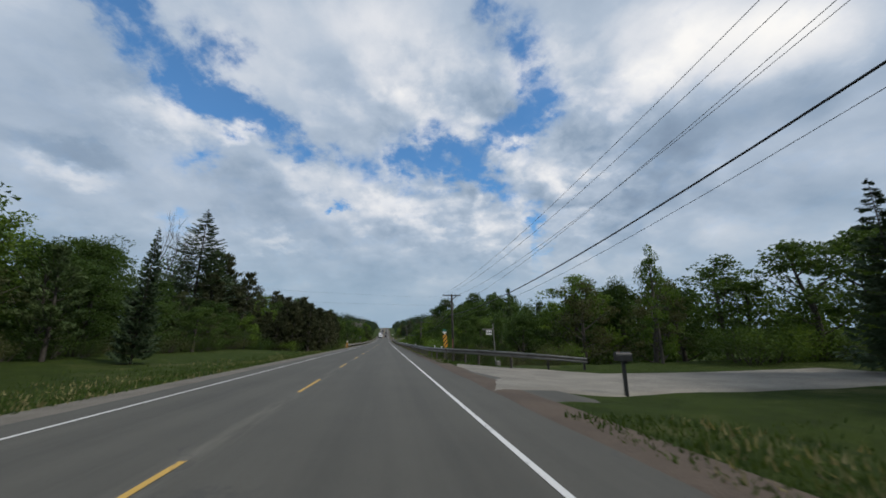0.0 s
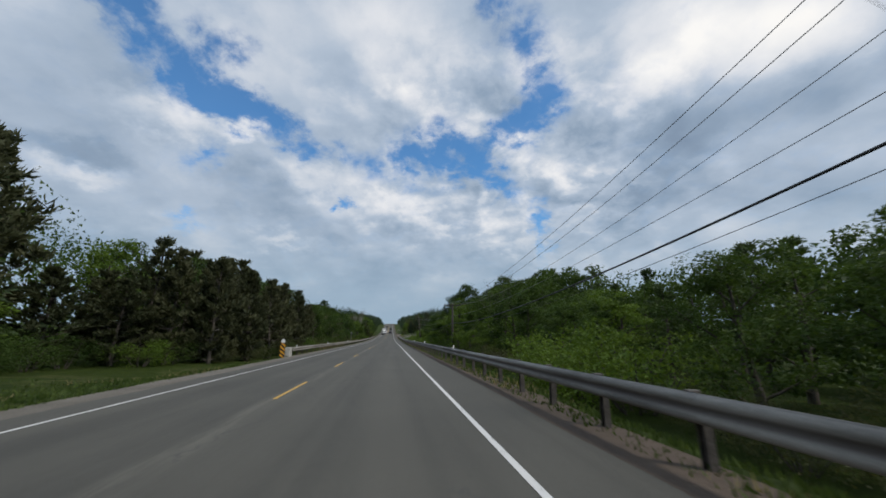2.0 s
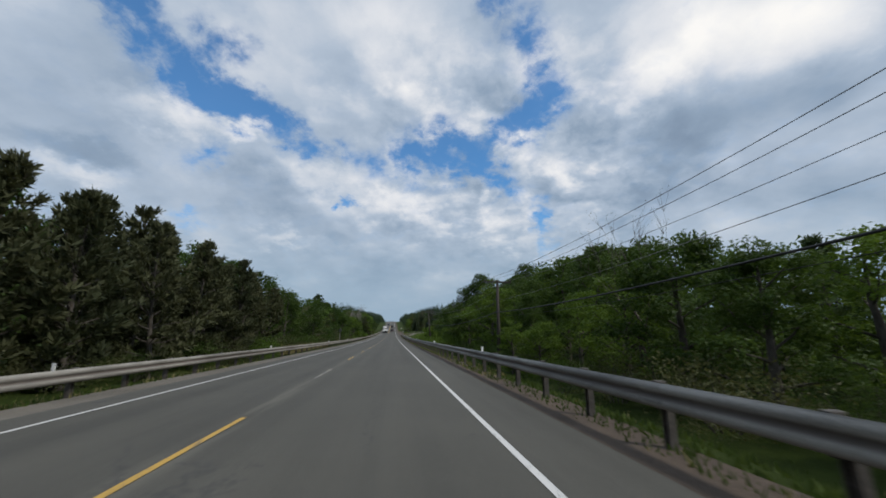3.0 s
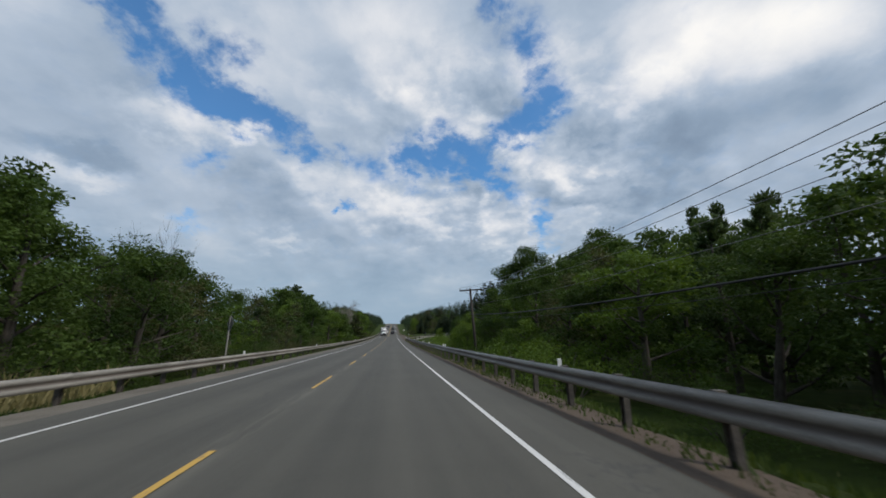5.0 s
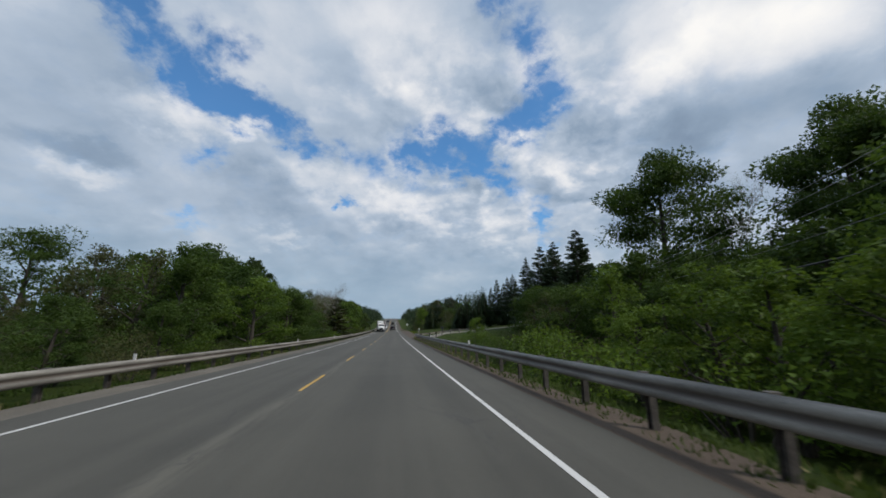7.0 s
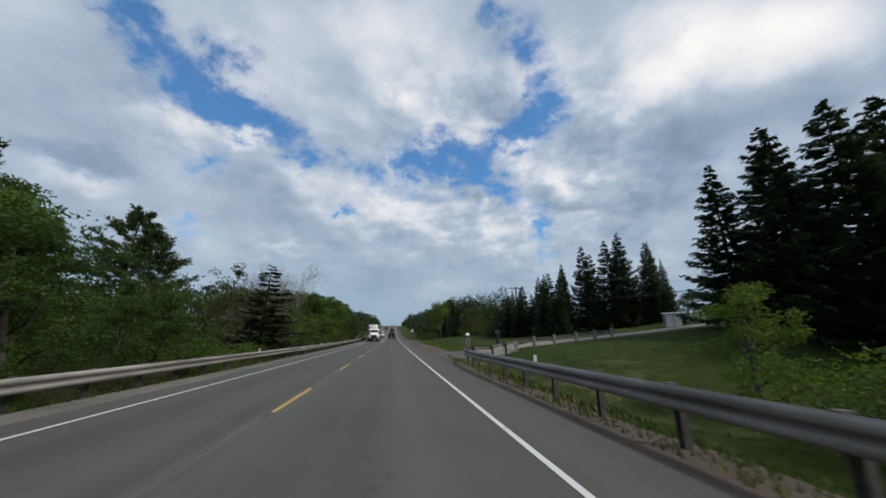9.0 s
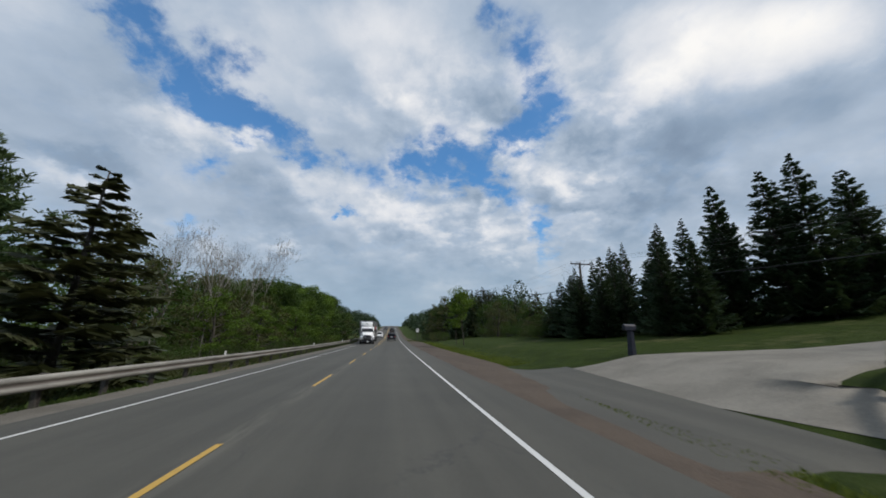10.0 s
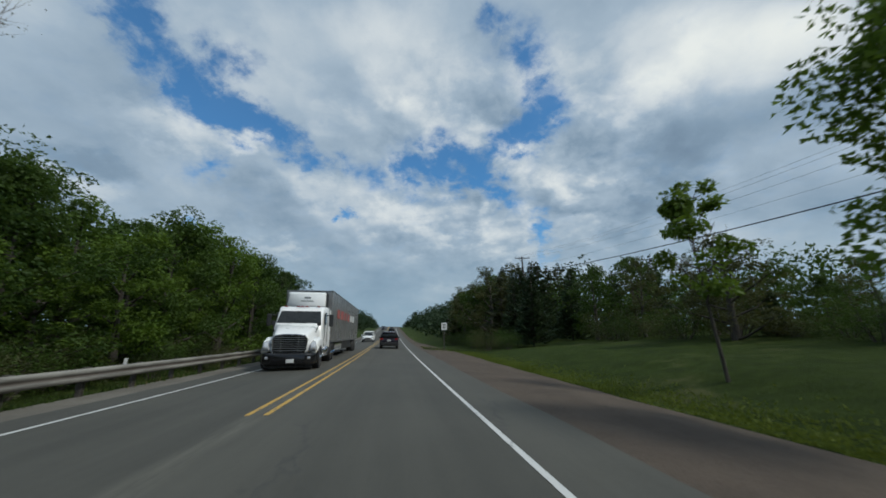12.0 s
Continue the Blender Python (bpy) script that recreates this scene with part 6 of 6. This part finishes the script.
def suv(m, paint, label, scale=1.0, towards=False, name="car"):
    """A five-door car seen from behind, its tail at y = 0 and nose ahead."""
    car = thing(name, label, "car", m)
    body = loft([(0.00, 0.80, 0.82, 0.42, 0.78, 0.06), (0.06, 0.88, 0.90, 0.34, 1.00, 0.08), (0.5, 0.92, 0.92, 0.26, 1.04, 0.10), (1.6, 0.93, 0.92, 0.24, 1.02, 0.10), (3.1, 0.93, 0.91, 0.24, 1.00, 0.10), (3.5, 0.92, 0.88, 0.25, 0.98, 0.12), (4.2, 0.90, 0.82, 0.27, 0.88, 0.14), (4.5, 0.84, 0.72, 0.32, 0.74, 0.12), (4.58, 0.70, 0.62, 0.40, 0.62, 0.08)], paint, "body")
    part("body", body, paint, car, "painted body")
    cabin = loft([(0.10, 0.80, 0.66, 0.96, 1.40, 0.05), (0.30, 0.84, 0.67, 0.98, 1.56, 0.08), (1.0, 0.86, 0.68, 0.98, 1.62, 0.10), (2.1, 0.86, 0.67, 0.98, 1.60, 0.10), (2.7, 0.84, 0.64, 0.98, 1.44, 0.08), (3.45, 0.80, 0.72, 0.96, 1.02, 0.02)], GLASS_DARK, "cabin_glass")
    part("cabin_glass", cabin, GLASS_DARK, car, "dark tinted glasshouse")
    roof = loft([(0.02, 0.64, 0.60, 1.50, 1.56, 0.02), (0.30, 0.69, 0.64, 1.53, 1.625, 0.03), (1.0, 0.70, 0.65, 1.56, 1.665, 0.04), (2.1, 0.68, 0.63, 1.54, 1.64, 0.04), (2.45, 0.66, 0.60, 1.50, 1.56, 0.02)], paint, "roof")
    part("roof", roof, paint, car)
    for s in (-1, 1):
        part("pillar", tube_mesh("pillar", [(s * 0.84, 0.22, 1.0), (s * 0.70, 0.30, 1.55)], [0.06, 0.045], paint, 6), paint, car)
        part("pillar", tube_mesh("pillar", [(s * 0.80, 3.4, 1.0), (s * 0.66, 2.5, 1.55)], [0.045, 0.04], paint, 6), paint, car)
        part("tail_lamp", boxed(s * 0.72, 0.06, 0.92, 0.32, 0.10, 0.13, 0.03), TAIL_RED, car, "red tail lamp")
        part("head_lamp", boxed(s * 0.66, 4.45, 0.70, 0.34, 0.16, 0.13, 0.04), LAMP_CLEAR, car, "clear headlamp")
        part("wing_mirror", boxed(s * 1.02, 3.05, 1.05, 0.18, 0.12, 0.14, 0.04), paint, car)
        part("roof_rail", tube_mesh("roof_rail", [(s * 0.60, 0.4, 1.66), (s * 0.60, 0.5, 1.70), (s * 0.60, 1.9, 1.69), (s * 0.60, 2.0, 1.64)], [0.02] * 4, TRIM_BLACK, 6), TRIM_BLACK, car, "black roof rail")
        for y in (0.85, 3.65):
            wheel_parts(car, s * 0.80, y, 0.35, 0.22, s)
    part("rear_window", boxed(0, 0.165, 1.27, 1.15, 0.02, 0.36, 0.01, m=None), GLASS_DARK, car, "tinted rear window")
    part("bumper", boxed(0, 0.02, 0.48, 1.62, 0.14, 0.26, 0.05), TRIM_BLACK, car, "black plastic bumper")
    plate = part("number_plate", boxed(0, -0.02, 0.80, 0.32, 0.02, 0.16, 0.005), SIGN_WHITE, car, "white plate with plain bars")
    for k in range(4):
        part("bar", boxed(-0.105 + 0.07 * k, -0.034, 0.80, 0.035, 0.004, 0.07), BLACK, plate)
    part("wiper", boxed(0.1, 0.14, 1.12, 0.40, 0.02, 0.02), TRIM_BLACK, car)
    part("grille", boxed(0, 4.57, 0.58, 0.9, 0.06, 0.16, 0.02), TRIM_BLACK, car, "black grille")
    part("front_bumper", boxed(0, 4.55, 0.36, 1.5, 0.12, 0.16, 0.04), TRIM_BLACK, car)
    return car


suv(pose(0.98 + 0.75, 303.2, gz(303) + crown(1.7), math.degrees(math.atan(slope(303))), 0, 0), CAR_DARK, "dark plum sport utility car driving ahead in the lane", name="sport_utility_car")
far_car = suv(pose(1.7, 372, gz(372) + crown(1.7), math.degrees(math.atan(slope(372))), 0, 0), TRIM_BLACK, "small dark car with a roof box far up the road")
part("roof_box", loft([(0.2, 0.35, 0.3, 1.72, 1.95, 0.08), (0.6, 0.46, 0.4, 1.70, 2.12, 0.12), (2.0, 0.46, 0.4, 1.70, 2.12, 0.12), (2.5, 0.3, 0.26, 1.72, 1.95, 0.08)], TRIM_BLACK, "roof_box"), TRIM_BLACK, far_car, "black roof box")
suv(pose(-1.75, 329.5, gz(329) + crown(-1.75), -math.degrees(math.atan(slope(329))), 0, 180), CAR_WHITE, "white oncoming car following a truck")
suv(pose(-1.75, 420, gz(420) + crown(-1.75), -math.degrees(math.atan(slope(420))), 0, 180), CAR_DARK, "dark oncoming car far up the road")


def truck(m):
    """A white conventional tractor, its front at y = 0 facing -y, with a long box trailer behind."""
    t = thing("tractor_trailer_truck", "white conventional truck hauling a long dusty box trailer", "truck", m)
    # bonnet and cab
    hood = loft([(0.16, 0.74, 0.66, 0.72, 1.44, 0.12), (0.40, 0.82, 0.72, 0.72, 1.55, 0.14), (1.0, 0.93, 0.82, 0.74, 1.71, 0.16), (1.95, 1.04, 0.96, 0.78, 1.92, 0.14)], TRUCK_WHITE, "bonnet")
    part("bonnet", hood, TRUCK_WHITE, t, "white sloping bonnet")
    cab = loft([(1.80, 1.08, 1.04, 0.80, 1.94, 0.08), (1.95, 1.12, 1.04, 0.80, 2.02, 0.10), (2.40, 1.14, 1.02, 0.80, 2.66, 0.12), (2.65, 1.16, 1.06, 0.80, 2.82, 0.14), (4.2, 1.20, 1.12, 0.80, 2.92, 0.14), (4.3, 1.16, 1.08, 0.84, 2.86, 0.10)], TRUCK_WHITE, "cab")
    part("cab", cab, TRUCK_WHITE, t, "white sleeper cab")
    # one wide windscreen in a dark gasket
    tilt = Matrix.Translation((0, 1.905, 1.985)) @ Matrix.Rotation(radians(-35), 4, "X")
    gasket = part("gasket", polygon_plate([(-1.00, -0.02), (1.00, -0.02), (0.90, 0.74), (-0.90, 0.74)], 0.02, TRIM_BLACK, "gasket"), TRIM_BLACK, t, "black rubber gasket", tilt)
    part("windscreen", polygon_plate([(-0.97, 0.01), (0.97, 0.01), (0.87, 0.71), (-0.87, 0.71)], 0.012, GLASS_DARK, "windscreen"), GLASS_DARK, gasket, "wide dark windscreen", Matrix.Translation((0, -0.014, 0)))
    for s in (-1, 1):
        part("side_window", boxed(s * 1.125, 2.78, 2.25, 0.03, 0.66, 0.60, 0.02, m=None), GLASS_DARK, t, "dark side window")
        part("door_line", boxed(s * 1.172, 3.22, 1.70, 0.02, 0.025, 1.55), TRIM_BLACK, t)
        part("door_line", boxed(s * 1.148, 2.30, 1.45, 0.02, 0.025, 1.05), TRIM_BLACK, t)
        part("door_handle", boxed(s * 1.18, 3.05, 1.75, 0.03, 0.16, 0.05, 0.01), TRIM_BLACK, t)
        mirror = part("mirror", boxed(s * 1.42, 2.30, 2.15, 0.20, 0.14, 0.58, 0.05), TRIM_BLACK, t, "tall black side mirror")
        part("mirror_arm", tube_mesh("mirror_arm", [(s * 1.10, 2.45, 2.40), (s * 1.42, 2.33, 2.40)], [0.025, 0.025], TRIM_BLACK, 6), TRIM_BLACK, mirror)
        hood_mirror = part("hood_mirror", boxed(s * 0.98, 1.25, 1.98, 0.17, 0.08, 0.20, 0.03), TRIM_BLACK, t, "small black bonnet mirror")
        part("mirror_arm", tube_mesh("mirror_arm", [(s * 0.88, 1.10, 1.58), (s * 0.97, 1.24, 1.92)], [0.022, 0.018], TRIM_BLACK, 6), TRIM_BLACK, hood_mirror)
        fender = loft([(0.14, 0.12, 0.08, 0.70, 0.98, 0.05), (0.40, 0.17, 0.13, 0.80, 1.20, 0.08), (0.95, 0.20, 0.15, 1.02, 1.36, 0.08), (1.55, 0.18, 0.15, 0.86, 1.28, 0.08), (1.85, 0.16, 0.13, 0.66, 1.12, 0.05)], TRUCK_WHITE, "fender")
        part("fender", fender, TRUCK_WHITE, t, "white wheel arch", pose(s * 0.97, 0, 0))
        lamp = part("head_lamp", loft([(0.06, 0.15, 0.08, 0.80, 1.00, 0.03), (0.18, 0.18, 0.11, 0.80, 1.14, 0.05), (0.55, 0.12, 0.08, 0.98, 1.24, 0.04)], LAMP_CLEAR, "head_lamp"), LAMP_CLEAR, t, "clear swept headlamp", pose(s * 0.93, 0, 0))
        part("lamp_bezel", boxed(s * 0.93, 0.10, 0.775, 0.34, 0.14, 0.03, 0.01), TRIM_BLACK, lamp)
        part("fog_lamp", boxed(s * 0.80, -0.03, 0.52, 0.18, 0.06, 0.11, 0.03), LAMP_CLEAR, t)
        part("step", boxed(s * 1.13, 2.9, 0.50, 0.22, 1.5, 0.06, 0.02), CHROME, t, "metal step")
        part("fuel_tank", tube_mesh("fuel_tank", [(s * 0.96, 2.45, 0.70), (s * 0.96, 2.50, 0.70), (s * 0.96, 3.95, 0.70), (s * 0.96, 4.0, 0.70)], [0.2, 0.29, 0.29, 0.2], CHROME, 16), CHROME, t, "metal fuel tank")
        part("side_fairing", boxed(s * 1.17, 4.55, 1.80, 0.04, 0.50, 1.95, 0.015), TRUCK_WHITE, t, "white gap fairing")
        part("exhaust", tube_mesh("exhaust", [(s * 0.9, 4.45, 0.9), (s * 0.9, 4.45, 2.9)], [0.07, 0.07], TRIM_BLACK, 10), TRIM_BLACK, t)
        wheel_parts(t, s * 1.03, 0.98, 0.51, 0.30, s)
        for y in (5.6, 6.9):
            wheel_parts(t, s * 0.98, y, 0.51, 0.56, s)
        part("mud_flap", boxed(s * 0.98, 7.55, 0.62, 0.60, 0.02, 0.75), TRIM_BLACK, t)
    # grille: a black mesh in a bright rounded surround, wider above than below
    surround = [(-0.58, 0.72), (0.58, 0.72), (0.66, 0.84), (0.69, 1.28), (0.60, 1.42), (0.30, 1.47), (-0.30, 1.47), (-0.60, 1.42), (-0.69, 1.28), (-0.66, 0.84)]
    gr = part("grille", polygon_plate(surround, 0.08, BLACK_GLOSS, "grille"), BLACK_GLOSS, t, "black grille in a bright surround", pose(0, 0.10, 0))
    ring = [(x, -0.012, z) for x, z in surround]
    part("surround", tube_mesh("surround", ring + ring[:1], [0.026] * (len(ring) + 1), CHROME, 8), CHROME, gr, "bright metal surround")
    for k in range(7):
        part("slat", boxed(0, -0.012, 0.81 + 0.09 * k, 1.27 + 0.02 * min(k, 3), 0.03, 0.018), SIGN_BACK, gr)
    for x in (-0.34, 0.34):
        part("upright", boxed(x, -0.022, 1.09, 0.030, 0.03, 0.70), CHROME, gr)
    bump_ = loft([(-0.10, 0.66, 0.68, 0.26, 0.66, 0.08), (0.04, 0.98, 1.00, 0.22, 0.72, 0.10), (0.50, 1.15, 1.16, 0.24, 0.74, 0.08)], BLACK_GLOSS, "bumper")
    bp = part("bumper", bump_, BLACK_GLOSS, t, "black front bumper")
    part("air_dam", boxed(0, 0.22, 0.17, 1.9, 0.30, 0.14, 0.04), BLACK_GLOSS, bp)
    part("number_plate", boxed(0.10, -0.115, 0.40, 0.30, 0.02, 0.15, 0.005), SIGN_WHITE, bp, "white plate with a plain bar")
    for x in (-0.75, -0.2, 0, 0.2, 0.75):
        part("marker_lamp", boxed(x, 2.55, 2.83, 0.14, 0.08, 0.05, 0.015), TAIL_RED, t, "small red roof marker lamp")
    for x in (-0.45, 0.25):
        part("wiper", tube_mesh("wiper", [(x, 1.88, 1.98), (x + 0.45, 2.0, 2.20)], [0.012, 0.010], TRIM_BLACK, 5), TRIM_BLACK, t)
    part("chassis", boxed(0, 4.6, 0.85, 0.85, 6.6, 0.24, 0.02), TRIM_BLACK, t, "black frame rails")
    # trailer
    tr = new("trailer")
    tr.parent, tr.matrix_basis = t, pose(-0.1, 5.2, 0, 0, 0, -4.5) @ pose(0, -5.2, 0)
    tagged(tr, "long box trailer with dusty panelled sides")
    y0, y1, zb, zt = 5.35, 21.3, 1.12, 3.92
    part("box", boxed(0, (y0 + y1) / 2, (zb + zt) / 2, 2.56, y1 - y0, zt - zb, 0.03), TRAILER_SIDE, tr, "dusty grey panelled box")
    unit = part("front_unit", boxed(0, y0 - 0.34, 3.02, 2.10, 0.66, 1.50, 0.05), TRIM_BLACK, tr, "black refrigeration unit")
    part("cover", loft([(y0 - 0.78, 0.94, 0.90, 2.98, 3.68, 0.10), (y0 - 0.66, 1.03, 1.02, 2.90, 3.78, 0.10)], TRUCK_WHITE, "cover"), TRUCK_WHITE, unit, "white cover of the refrigeration unit")
    part("emblem", boxed(0.05, y0 - 0.79, 3.46, 0.34, 0.02, 0.09, 0.01), SIGN_BACK, unit, "grey wing-shaped badge")
    part("bar", boxed(0.05, y0 - 0.79, 3.28, 0.66, 0.015, 0.05), SIGN_BACK, unit)
    part("top_rail", boxed(0, (y0 + y1) / 2, zt + 0.012, 2.60, y1 - y0 + 0.05, 0.07, 0.01), SIGN_BACK, tr)
    part("bottom_rail", boxed(0, (y0 + y1) / 2, zb - 0.02, 2.60, y1 - y0 + 0.05, 0.12, 0.01), SIGN_BACK, tr)
    for s in (-1, 1):
        for k in range(14):
            part("panel_seam", boxed(s * 1.287, y0 + 0.6 + 1.12 * k, (zb + zt) / 2, 0.014, 0.05, zt - zb - 0.25), SIGN_BACK, tr)
        for k, (w_, dz) in enumerate(((1.1, 1.0), (1.3, 1.05), (0.9, 0.95), (1.2, 1.0), (1.0, 0.9), (1.2, 1.0))):
            part("red_bar", boxed(s * 1.292, y0 + 2.6 + 1.75 * k, 2.75, 0.008, w_, dz * 0.55), RED_BAR if k < 4 else SIGN_WHITE, tr, "faded red bar on the panel" if k < 4 else "white bar on the panel")
        part("side_skirt", boxed(s * 1.22, 13.4, 0.78, 0.03, 5.4, 0.58, 0.01), TRIM_BLACK, tr)
        part("landing_leg", boxed(s * 0.75, 8.9, 0.62, 0.14, 0.14, 0.95, 0.01), TRIM_BLACK, tr)
        for y in (18.2, 19.5):
            v, f = [], []
            tube(v, f, [(-0.28, 0, 0), (-0.25, 0, 0), (0.25, 0, 0), (0.28, 0, 0)], [0.44, 0.51, 0.51, 0.44], 24)
            part("tyre", mesh_of("tyre", v, f, RUBBER, True), RUBBER, tr, "black rubber tyre", pose(s * 0.98, y, 0.51))
    part("underframe", boxed(0, 13.5, 0.95, 1.0, 13.0, 0.22, 0.02), TRIM_BLACK, tr)
    return t


truck(pose(-2.03, 282.0, gz(282.0) + crown(-2.1), math.degrees(math.atan(slope(287))), 0, 4.5) @ Matrix.Diagonal((0.96, 0.96, 0.95, 1)))
